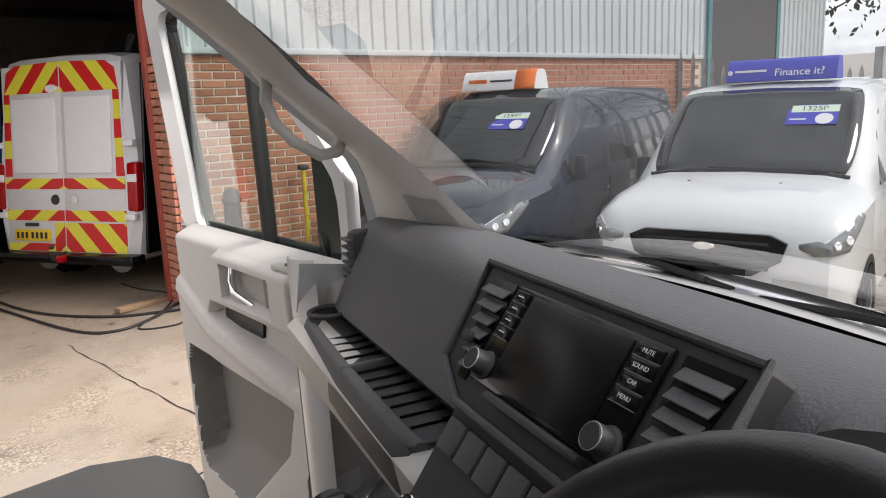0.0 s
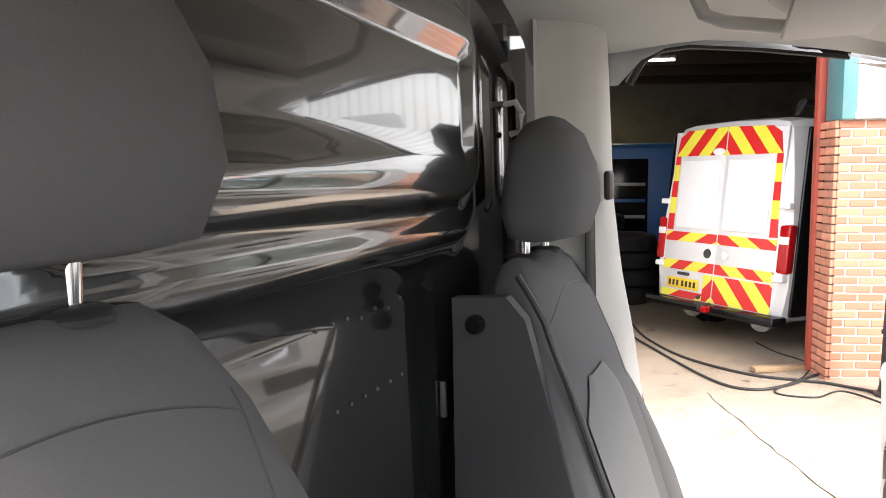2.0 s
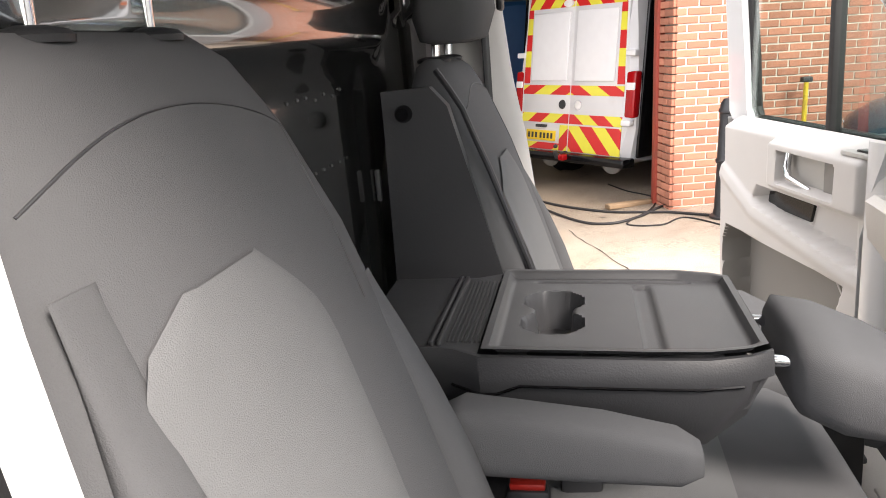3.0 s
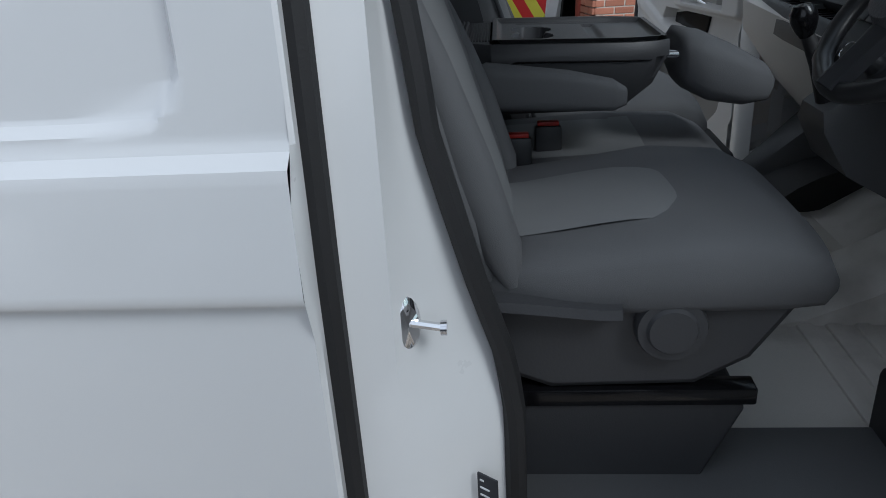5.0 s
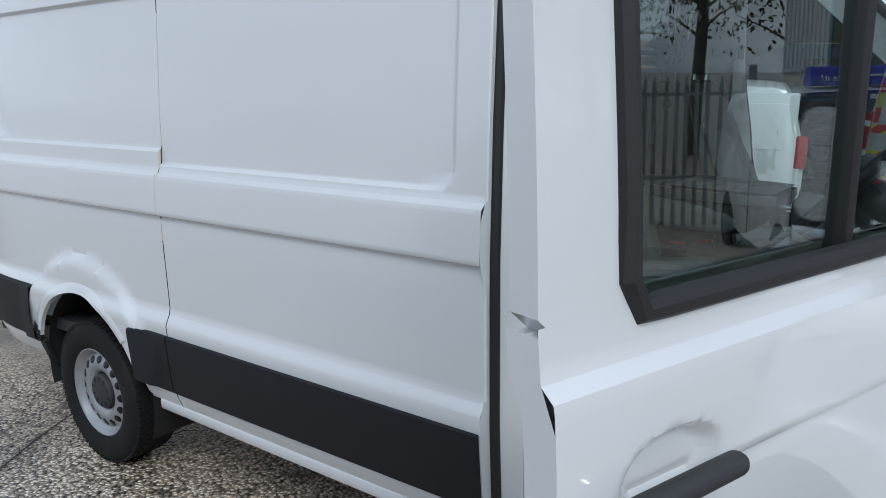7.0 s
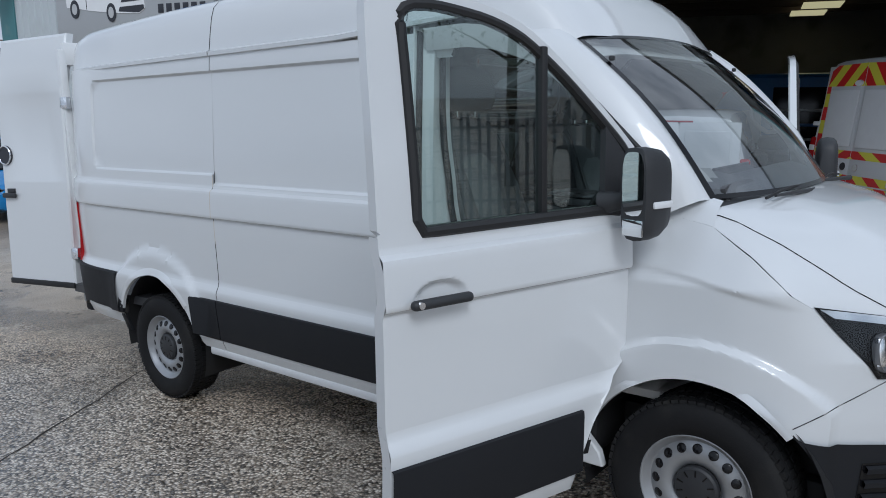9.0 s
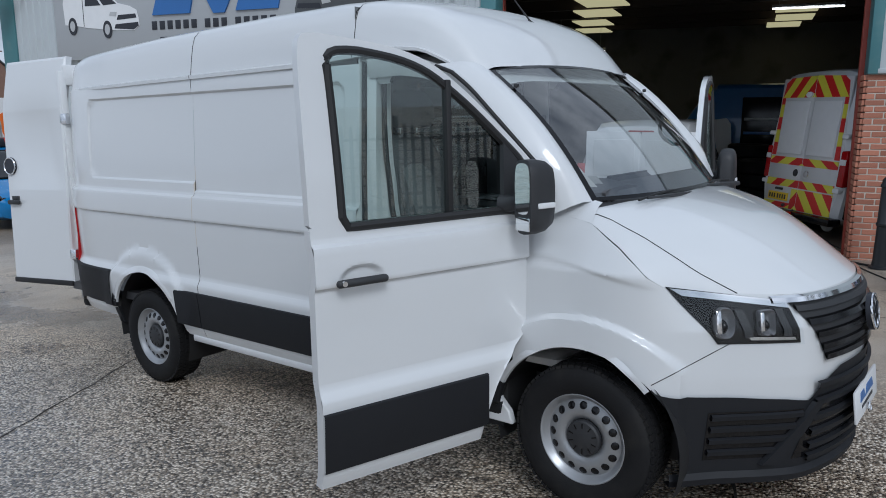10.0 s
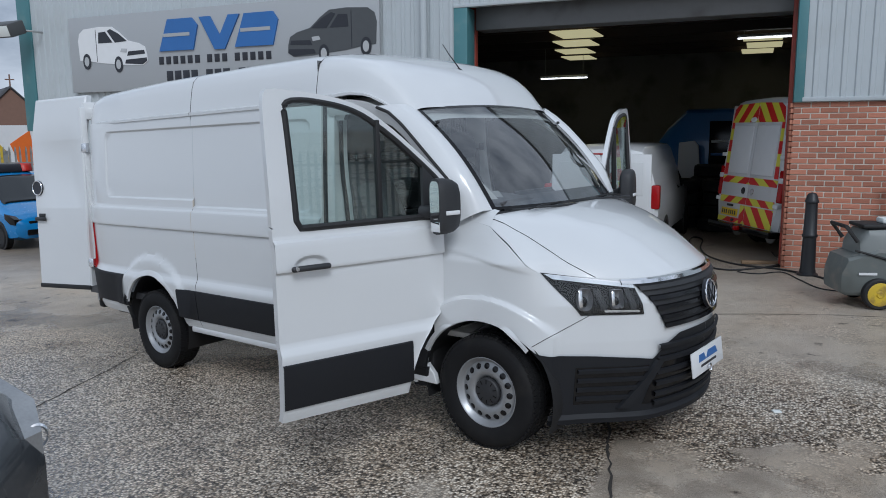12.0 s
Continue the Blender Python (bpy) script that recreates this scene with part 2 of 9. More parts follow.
def ground_material():
    """Worn concrete: pale slabs, exposed dark and light aggregate, damp dark patches."""
    m = bpy.data.materials.new("worn yard concrete")
    m.use_nodes = True
    nt = m.node_tree
    b = nt.nodes["Principled BSDF"]
    tc = nt.nodes.new("ShaderNodeTexCoord")

    def noisy(sc, det=6.0, rough=0.6):
        n = nt.nodes.new("ShaderNodeTexNoise")
        n.inputs["Scale"].default_value, n.inputs["Detail"].default_value, n.inputs["Roughness"].default_value = sc, det, rough
        nt.links.new(tc.outputs["Object"], n.inputs["Vector"])
        return n.outputs["Fac"]

    def ranged(src, lo, hi, a=0.0, c=1.0):
        r = nt.nodes.new("ShaderNodeMapRange")
        for k, v in zip(range(1, 5), (lo, hi, a, c)):
            r.inputs[k].default_value = v
        nt.links.new(src, r.inputs[0])
        return r.outputs[0]

    def mixed(fac, a, c, mode="MIX"):
        x = nt.nodes.new("ShaderNodeMixRGB")
        x.blend_type = mode
        if isinstance(fac, float):
            x.inputs[0].default_value = fac
        else:
            nt.links.new(fac, x.inputs[0])
        for k, v in ((1, a), (2, c)):
            if isinstance(v, tuple):
                x.inputs[k].default_value = (*v, 1)
            else:
                nt.links.new(v, x.inputs[k])
        return x.outputs[0]

    def mul(a, c):
        q = nt.nodes.new("ShaderNodeMath")
        q.operation = "MULTIPLY"
        for k, v in ((0, a), (1, c)):
            if isinstance(v, float):
                q.inputs[k].default_value = v
            else:
                nt.links.new(v, q.inputs[k])
        return q.outputs[0]

    vor = nt.nodes.new("ShaderNodeTexVoronoi")
    vor.inputs["Scale"].default_value = 56.0
    nt.links.new(tc.outputs["Object"], vor.inputs["Vector"])
    # palest stones run to near white: wet glints are put into their colour
    stones = nt.nodes.new("ShaderNodeValToRGB")
    e = stones.color_ramp.elements
    e[0].position, e[0].color = 0.10, (0.11, 0.095, 0.08, 1)
    e[1].position, e[1].color = 0.80, (1.0, 0.93, 0.83, 1)
    k = stones.color_ramp.elements.new(0.45)
    k.color = (0.72, 0.63, 0.52, 1)
    sep = nt.nodes.new("ShaderNodeSeparateColor")
    nt.links.new(vor.outputs["Color"], sep.inputs[0])
    nt.links.new(sep.outputs[0], stones.inputs[0])
    gapf = nt.nodes.new("ShaderNodeValToRGB")
    gapf.color_ramp.elements[0].position, gapf.color_ramp.elements[0].color = 0.30, (1, 1, 1, 1)
    gapf.color_ramp.elements[1].position, gapf.color_ramp.elements[1].color = 0.68, (0.30, 0.275, 0.245, 1)
    nt.links.new(vor.outputs["Distance"], gapf.inputs[0])
    stone_col = mixed(1.0, stones.outputs[0], gapf.outputs[0], "MULTIPLY")
    smooth = mixed(noisy(1.1), (0.52, 0.465, 0.40), (0.72, 0.65, 0.56))
    smooth = mixed(ranged(noisy(240, 2.0), 0.35, 0.7, 0.0, 0.35), smooth, (0.10, 0.09, 0.08))
    # exposed aggregate in the slab that the van stands on
    worn = ranged(noisy(0.9, 7.0), 0.36, 0.50)
    pos = nt.nodes.new("ShaderNodeSeparateXYZ")
    nt.links.new(tc.outputs["Object"], pos.inputs[0])
    yard = mul(ranged(pos.outputs[1], 1.9, 0.6), ranged(pos.outputs[0], -9.0, -5.2, 0.55, 1.0))
    # the bare slab ahead of the van, past the joint, with a frayed edge
    fray = nt.nodes.new("ShaderNodeMath")
    fray.operation = "ADD"
    nt.links.new(pos.outputs[1], fray.inputs[0])
    nt.links.new(ranged(noisy(1.3, 8.0), 0.3, 0.7, -0.7, 0.7), fray.inputs[1])
    bare = mul(ranged(fray.outputs[0], -0.35, -0.55), ranged(pos.outputs[0], 0.42, 0.47))
    left = nt.nodes.new("ShaderNodeMath")
    left.operation = "SUBTRACT"
    left.inputs[0].default_value = 1.0
    nt.links.new(bare, left.inputs[1])
    agg = mul(mul(ranged(noisy(0.7, 8.0), 0.30, 0.42), yard), left.outputs[0])
    far = mul(ranged(noisy(1.7, 8.0), 0.5, 0.62), 0.45)
    mx = nt.nodes.new("ShaderNodeMath")
    mx.operation = "MAXIMUM"
    nt.links.new(agg, mx.inputs[0])
    nt.links.new(far, mx.inputs[1])
    agg = mx.outputs[0]
    col = mixed(agg, smooth, stone_col)
    col = mixed(mul(ranged(noisy(0.35, 5.0), 0.35, 0.65), 0.45), col, mixed(1.0, col, (1.35, 1.22, 1.02), "MULTIPLY"))
    col = mixed(mul(ranged(noisy(2.3, 7.0), 0.52, 0.66), 0.35), col, mixed(1.0, col, (0.55, 0.52, 0.5), "MULTIPLY"))
    damp = ranged(noisy(0.55, 8.0, 0.62), 0.52, 0.60)
    near = mul(ranged(pos.outputs[1], 3.2, 1.5), damp)
    col = mixed(mul(near, 0.36), col, (0.035, 0.032, 0.03))
    spots = mul(ranged(noisy(3.2, 6.0), 0.64, 0.70), 0.8)
    col = mixed(spots, col, (0.06, 0.05, 0.042))
    # base colour nearly halved towards and inside the workshop, to hold its brightness down
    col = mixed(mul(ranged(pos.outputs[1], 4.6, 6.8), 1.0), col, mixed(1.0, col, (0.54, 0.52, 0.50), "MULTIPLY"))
    # broad brown staining, and a thin film of water on the low side of the slab
    col = mixed(mul(ranged(noisy(0.8, 9.0, 0.7), 0.42, 0.62), 0.45), col, mixed(1.0, col, (0.66, 0.57, 0.48), "MULTIPLY"))
    film = mul(mul(ranged(pos.outputs[0], 0.2, -2.2), ranged(pos.outputs[1], 0.4, -0.8)), ranged(noisy(1.2, 6.0), 0.30, 0.60, 0.35, 1.0))
    nt.links.new(mul(film, 1.0), b.inputs["Coat Weight"])
    b.inputs["Coat Roughness"].default_value = 0.22
    b.inputs["Coat IOR"].default_value = 1.95
    nt.links.new(col, b.inputs["Base Color"])
    nt.links.new(ranged(near, 0.0, 1.0, 0.34, 0.17), b.inputs["Roughness"])
    dist = nt.nodes.new("ShaderNodeMixRGB")
    bp = nt.nodes.new("ShaderNodeBump")
    bp.inputs["Strength"].default_value, bp.inputs["Distance"].default_value = 1.0, 0.016
    nt.links.new(agg, dist.inputs[0])
    nt.links.new(noisy(120, 4.0), dist.inputs[1])
    inv = nt.nodes.new("ShaderNodeMath")
    inv.operation = "SUBTRACT"
    inv.inputs[0].default_value = 1.0
    nt.links.new(vor.outputs["Distance"], inv.inputs[1])
    nt.links.new(inv.outputs[0], dist.inputs[2])
    nt.links.new(dist.outputs[0], bp.inputs["Height"])
    nt.links.new(bp.outputs[0], b.inputs["Normal"])
    skin_ = nt.nodes.new("ShaderNodeBump")
    skin_.inputs["Strength"].default_value, skin_.inputs["Distance"].default_value = 0.55, 0.012
    nt.links.new(dist.outputs[0], skin_.inputs["Height"])
    nt.links.new(skin_.outputs[0], b.inputs["Coat Normal"])
    return m


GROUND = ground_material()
# ---- building helpers ----
class Geo:
    """Gathers verts and faces of one part."""

    def __init__(self):
        self.v, self.f = [], []

    def add(self, verts, faces, m=None):
        n = len(self.v)
        self.v += [tuple(m @ Vector(p)) if m is not None else tuple(p) for p in verts]
        self.f += [tuple(n + i for i in f) for f in faces]
        return self

    def box(self, x0, x1, y0, y1, z0, z1, b=0.0, m=None, seg=2):
        if b <= 0:
            vs = [(x, y, z) for x in (x0, x1) for y in (y0, y1) for z in (z0, z1)]
            return self.add(vs, [(0, 1, 3, 2), (4, 6, 7, 5), (0, 4, 5, 1), (2, 3, 7, 6), (0, 2, 6, 4), (1, 5, 7, 3)], m)
        bm = bmesh.new()
        bmesh.ops.create_cube(bm, size=1.0)
        for v in bm.verts:
            v.co = ((x0 + x1) / 2 + v.co.x * (x1 - x0), (y0 + y1) / 2 + v.co.y * (y1 - y0), (z0 + z1) / 2 + v.co.z * (z1 - z0))
        b = min(b, abs(x1 - x0) * 0.49, abs(y1 - y0) * 0.49, abs(z1 - z0) * 0.49)
        bmesh.ops.bevel(bm, geom=bm.edges[:], offset=b, segments=seg, affect="EDGES", profile=0.5)
        return self.bm(bm, m)

    def bm(self, bm, m=None):
        bm.verts.ensure_lookup_table()
        bm.verts.index_update()
        self.add([v.co[:] for v in bm.verts], [[v.index for v in f.verts] for f in bm.faces], m)
        bm.free()
        return self

    def grid(self, rows, closed=False, flip=False, m=None):
        """A sheet through rows of points."""
        n, k = len(rows), len(rows[0])
        fs = []
        for i in range(n - 1):
            for j in range(k if closed else k - 1):
                q = (i * k + j, i * k + (j + 1) % k, (i + 1) * k + (j + 1) % k, (i + 1) * k + j)
                fs.append(q[::-1] if flip else q)
        return self.add([p for r in rows for p in r], fs, m)

    def loft(self, rings, caps=True, m=None):
        """A closed solid through rings of points."""
        n = len(self.v)
        k = len(rings[0])
        self.grid(rings, True, False, m)
        if caps:
            self.f.append(tuple(range(n + k - 1, n - 1, -1)))
            e = n + (len(rings) - 1) * k
            self.f.append(tuple(range(e, e + k)))
        return self

    def prism(self, outline, axis, lo, hi, m=None):
        """An outline of (a, b) pushed along an axis from lo to hi."""
        def at(a, b, c):
            return {"x": (c, a, b), "y": (a, c, b), "z": (a, b, c)}[axis]
        k = len(outline)
        vs = [at(a, b, lo) for a, b in outline] + [at(a, b, hi) for a, b in outline]
        fs = [tuple(range(k)), tuple(range(2 * k - 1, k - 1, -1))] + [(i, i + k, (i + 1) % k + k, (i + 1) % k) for i in range(k)]
        return self.add(vs, fs, m)

    def lathe(self, profile, axis="z", n=32, m=None, caps=True):
        """A profile of (radius, along) turned round an axis."""
        rows = []
        for r, h in profile:
            ring = []
            for i in range(n):
                a = 2 * math.pi * i / n
                c, s = r * math.cos(a), r * math.sin(a)
                ring.append({"x": (h, c, s), "y": (c, h, s), "z": (c, s, h)}[axis])
            rows.append(ring)
        return self.loft(rows, caps, m)

    def tube(self, pts, r, n=10, m=None, closed=False):
        pts = [Vector(p) for p in pts]
        rows, up = [], Vector((0.13, 0.21, 0.97))
        for i, p in enumerate(pts):
            a = pts[(i - 1) % len(pts)] if closed or i else p
            c = pts[(i + 1) % len(pts)] if closed or i < len(pts) - 1 else p
            d = (c - a).normalized()
            s = d.cross(up)
            s = s.normalized() if s.length > 1e-4 else Vector((1, 0, 0))
            u = s.cross(d)
            rr = r[i] if isinstance(r, (list, tuple)) else r
            rows.append([tuple(p + rr * (math.cos(t) * s + math.sin(t) * u)) for t in [2 * math.pi * k / n for k in range(n)]])
        if closed:
            return self.grid(rows + [rows[0]], True, False, m)
        return self.loft(rows, True, m)

    def mirrored(self):
        """The same, mirrored in y."""
        g = Geo()
        g.v = [(x, -y, z) for x, y, z in self.v]
        g.f = [tuple(reversed(f)) for f in self.f]
        return g

    def moved(self, m):
        g = Geo()
        g.v, g.f = [tuple(m @ Vector(p)) for p in self.v], list(self.f)
        return g


def meshed(name, geo, material, angle=38, merge=False, flat=False):
    me = bpy.data.meshes.new(name)
    me.from_pydata(geo.v, [], geo.f)
    bm = bmesh.new()
    bm.from_mesh(me)
    if merge:
        bmesh.ops.remove_doubles(bm, verts=bm.verts, dist=1e-5)
    bmesh.ops.recalc_face_normals(bm, faces=bm.faces)
    bm.to_mesh(me)
    bm.free()
    me.materials.append(material)
    if not flat:
        me.polygons.foreach_set("use_smooth", [True] * len(me.polygons))
        me.set_sharp_from_angle(angle=radians(angle))
    return me


def part(name, geo, material, parent=None, label="", angle=38, merge=False, m=None, bevel=0.0, solid=0.0):
    """One mesh, under its thing or on its own."""
    ob = new(name, meshed(name, geo, material, angle, merge))
    if solid:
        s = ob.modifiers.new("solid", "SOLIDIFY")
        s.thickness, s.offset = solid, 0
    if bevel:
        s = ob.modifiers.new("bevel", "BEVEL")
        s.width, s.segments, s.limit_method, s.angle_limit = bevel, 2, "ANGLE", radians(40)
    if parent is not None:
        ob.parent = parent
    if OFFSET is not None and parent is van:
        m = OFFSET @ (m or Matrix())
    if m is not None:
        ob.matrix_basis = m
    return tagged(ob, label)


OFFSET = None        # where a group of fittings of the van sits, set section by section


def thing(name, m, label, category, group="", kind=""):
    ob = new(name)
    ob.empty_display_size = 0.2
    ob.matrix_basis = m
    return tagged(ob, label, category, group, kind)


def letters(body, size, material, parent, m, depth=0.0005, name="lettering", label="", spacing=1.0):
    cu = bpy.data.curves.new(name, "FONT")
    cu.body, cu.size, cu.extrude, cu.align_x, cu.align_y, cu.space_character = body, size, depth, "CENTER", "CENTER", spacing
    tmp = bpy.data.objects.new("tmp", cu)
    me = bpy.data.meshes.new_from_object(tmp)
    bpy.data.objects.remove(tmp)
    me.materials.clear()
    me.materials.append(material)
    ob = new(name, me)
    ob.parent = parent
    ob.matrix_basis = m
    return tagged(ob, label)


def lerp(a, b, t):
    return a + (b - a) * t


def smooth01(t):
    t = max(0.0, min(1.0, t))
    return t * t * (3 - 2 * t)


def curve1(keys, x):
    """Smooth value through (x, value) keys."""
    if x <= keys[0][0]:
        return keys[0][1]
    for (a, p), (b, q) in zip(keys, keys[1:]):
        if x <= b:
            t = (x - a) / (b - a)
            return lerp(p, q, t)
    return keys[-1][1]


def spline(pts, n):
    """n points along a smooth curve through pts."""
    pts = [Vector(p) for p in pts]
    out = []
    k = len(pts) - 1
    for i in range(n):
        u = i / (n - 1) * k
        j = min(int(u), k - 1)
        t = u - j
        p0, p1, p2, p3 = pts[max(j - 1, 0)], pts[j], pts[j + 1], pts[min(j + 2, k)]
        out.append(0.5 * (2 * p1 + (p2 - p0) * t + (2 * p0 - 5 * p1 + 4 * p2 - p3) * t * t + (3 * p1 - p0 - 3 * p2 + p3) * t ** 3))
    return out


def rect_in(u, v, u0, u1, v0, v1, r):
    """How far inside a rounded rectangle a point lies."""
    dx, dy = max(u0 + r - u, u - (u1 - r), 0), max(v0 + r - v, v - (v1 - r), 0)
    return r - math.hypot(dx, dy) if dx or dy else min(u - u0, u1 - u, v - v0, v1 - v)


def poly_in(u, v, poly):
    """How far inside a convex outline a point lies."""
    area = sum(a[0] * b[1] - b[0] * a[1] for a, b in zip(poly, poly[1:] + poly[:1]))
    out = 9.0
    for a, b in zip(poly, poly[1:] + poly[:1]):
        ex, ey = b[0] - a[0], b[1] - a[1]
        out = min(out, (ex * (v - a[1]) - ey * (u - a[0])) / math.hypot(ex, ey) * (1 if area > 0 else -1))
    return out


# ---- ground: a yard that climbs gently under the van and levels out ahead of it ----
VAN_YAW, VAN_PITCH = -16.0, 3.0
RAKE = 1.4           # the empty van sits high at the back: its body leans forward over the axles
WHEELS = pose(0, 0, 0, 0, 0, VAN_YAW) @ pose(0, 0, 0, 0, -VAN_PITCH, 0)
VAN = WHEELS @ pose(0, 0, 0.355, 0, RAKE, 0) @ pose(0, 0, -0.355)
HX, HY = math.cos(radians(VAN_YAW)), math.sin(radians(VAN_YAW))


def soft(u):
    return math.log1p(math.exp(max(-40, min(40, 4 * u)))) / 4


def ground_z(x, y):
    s = HX * x + HY * y
    fall = (0.29 + 0.14 * smooth01((y - 3.0) / 1.5)) * smooth01((x - 2.3) / 2.0) * smooth01((6.2 - y) / 1.2)
    return math.tan(radians(VAN_PITCH)) * (s - soft(s - 0.7) + soft(-s - 16)) - fall


def axis_steps(lo, hi, fine, out):
    a = []
    v = lo
    while v < hi:
        a.append(v)
        v += fine
    a.append(hi)
    left, right = [], []
    d = fine
    while a[0] - sum(left) > -out:
        d *= 1.5
        left.append(d)
    d = fine
    while a[-1] + sum(right) < out:
        d *= 1.5
        right.append(d)
    head = []
    v = a[0]
    for q in left:
        v -= q
        head.append(v)
    tail = []
    v = a[-1]
    for q in right:
        v += q
        tail.append(v)
    return head[::-1] + a + tail


def build_ground():
    xs, ys = axis_steps(-22, 10, 0.4, 420), axis_steps(-12, 18, 0.4, 420)
    g = Geo().grid([[(x, y, ground_z(x, y)) for x in xs] for y in ys])
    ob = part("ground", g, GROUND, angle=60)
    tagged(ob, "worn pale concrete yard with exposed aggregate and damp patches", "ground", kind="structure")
    # joints and cracks between the slabs, sunk lines of dirt
    for a, b, w in [((-3.85, -1.48), (-4.75, 1.6), 0.02), ((-3.85, -1.48), (-3.3, -3.6), 0.02), ((-4.75, 1.6), (-6.2, 6.6), 0.02),
                    ((0.42, -0.66), (0.75, -2.4), 0.025), ((0.42, -0.66), (-0.1, 2.0), 0.025), ((2.3, 3.42), (5.5, 3.9), 0.02), ((2.3, 3.42), (-0.1, 2.9), 0.02), ((0.7, 2.9), (0.45, 6.0), 0.015)]:
        pts = spline([(a[0], a[1], 0), ((a[0] + b[0]) / 2 + random.uniform(-.03, .03), (a[1] + b[1]) / 2 + random.uniform(-.03, .03), 0), (b[0], b[1], 0)], 26)
        d = Vector((b[0] - a[0], b[1] - a[1], 0)).normalized()
        nrm = Vector((-d.y, d.x, 0))
        rows = []
        for p in pts:
            k = w * random.uniform(0.3, 1.0)
            o = random.uniform(-0.012, 0.012)
            rows.append([(q.x, q.y, ground_z(q.x, q.y) + 0.003) for q in (p + nrm * (o - k / 2), p + nrm * (o + k / 2))])
        part("slab_joint", Geo().grid(rows), JOINT, ob)
    return ob


JOINT = mat("dirt in slab joints", (0.035, 0.03, 0.026), 0.9, var=0.3, scale=30)
ground = build_ground()

# ---- the workshop building ----
WY = 6.3            # face of the brickwork
OPEN_L, OPEN_R = -3.11, 1.575
BRICK_TOP = 2.265


def cladding(x0, x1, z0, z1, y, pitch=0.1665):
    rows_lo = []
    x = x0
    while x < x1:
        for dx, dy in ((0.0, 0.0), (pitch * 0.52, 0.0), (pitch * 0.62, -0.022), (pitch * 0.90, -0.022)):
            if x + dx <= x1:
                rows_lo.append((x + dx, y + dy))
        x += pitch
    rows_lo.append((x1, y))
    g = Geo()
    g.grid([[(a, b, z0) for a, b in rows_lo], [(a, b, z1) for a, b in rows_lo]])
    return g


def wall_with_thickness(name, x0, x1, z0, z1, y0, y1, material, label=""):
    ob = part(name, Geo().box(x0, x1, y0, y1, z0, z1), material)
    return tagged(ob, label, "wall", kind="structure")


wall_front = wall_with_thickness("wall_front", OPEN_R + 0.02, 14.2, -0.6, BRICK_TOP, WY + 0.012, WY + 0.32, MORTAR, "red brick lower wall of the workshop")
wall_left = wall_with_thickness("wall_front_left", -12.6, OPEN_L - 0.225, -1.2, 2.2, WY + 0.012, WY + 0.32, MORTAR, "brick lower wall beside the roller door")
upper_r = tagged(part("wall_upper_right", cladding(OPEN_R + 0.125, 14.2, BRICK_TOP + 0.05, 6.2, WY - 0.02), CLADGREY, angle=3), "pale grey profiled metal cladding above brick", "wall", kind="structure")
upper_l = tagged(part("wall_upper_left", cladding(-12.5, OPEN_L - 0.225, 0.9, 6.2, WY - 0.02), CLADGREY, angle=3), "pale grey profiled metal cladding behind the sign", "wall", kind="structure")
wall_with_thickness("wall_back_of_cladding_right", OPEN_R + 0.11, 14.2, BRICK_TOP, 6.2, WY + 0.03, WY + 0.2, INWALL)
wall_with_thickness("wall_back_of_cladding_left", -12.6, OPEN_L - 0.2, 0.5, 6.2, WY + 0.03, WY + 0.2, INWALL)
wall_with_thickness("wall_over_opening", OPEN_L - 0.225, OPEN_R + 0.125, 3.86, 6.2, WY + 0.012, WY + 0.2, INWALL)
tagged(part("wall_upper_middle", cladding(OPEN_L - 0.225, OPEN_R + 0.125, 3.86, 6.2, WY - 0.02), CLADGREY, angle=3), "pale grey profiled metal cladding over the doorway", "wall", kind="structure")
tagged(part("trim_head", Geo().box(OPEN_L - 0.225, OPEN_R + 0.125, WY - 0.05, WY + 0.06, 3.81, 3.86, b=0.006), CLADGREY), "pale metal flashing over the doorway", "trim", kind="structure")
for nm, a in (("trim_teal_left", (OPEN_L - 0.225, OPEN_L, WY - 0.04, WY + 0.30, -1.2, 3.81)),
              ("trim_teal_right", (OPEN_R, OPEN_R + 0.123, WY - 0.045, WY + 0.30, BRICK_TOP, 3.81)),
              ("trim_teal_corner", (-12.86, -12.5, WY - 0.05, WY + 0.3, 1.98, 6.2))):
    tagged(part(nm, Geo().box(*a, b=0.008), TEAL), "teal painted steel trim of the workshop", "trim", kind="structure")
tagged(part("trim_drip", Geo().box(OPEN_R + 0.105, 14.2, WY - 0.05, WY + 0.02, BRICK_TOP + 0.002, BRICK_TOP + 0.06, b=0.006), CLADGREY), "pale metal drip flashing under the cladding", "trim", kind="structure")
tagged(part("shutter_box", Geo().box(OPEN_L, OPEN_R, WY + 0.35, WY + 0.75, 3.50, 4.3, b=0.02), mat("grey shutter steel", (0.16, 0.165, 0.17), 0.5, 0.3, dirt=(0.1, 0.1, 0.1), dscale=2)), "rolled-up grey steel shutter housing over the doorway", "roller shutter", kind="structure")
tagged(part("door_post_right", Geo().box(OPEN_R - 0.055, OPEN_R + 0.04, WY + 0.325, WY + 0.42, -0.25, 4.3, b=0.01), REDPOST), "red painted steel guide post of the roller shutter", "post", kind="structure")
tagged(part("door_post_left", Geo().box(OPEN_L - 0.14, OPEN_L - 0.02, WY + 0.40, WY + 0.52, -0.6, 4.3, b=0.01), REDPOST), "red painted steel guide post of the roller shutter", "post", kind="structure")
part("jamb_core", Geo().box(OPEN_R + 0.06, OPEN_R + 0.5, WY + 0.3, WY + 0.4, -0.4, BRICK_TOP), MORTAR, wall_front)

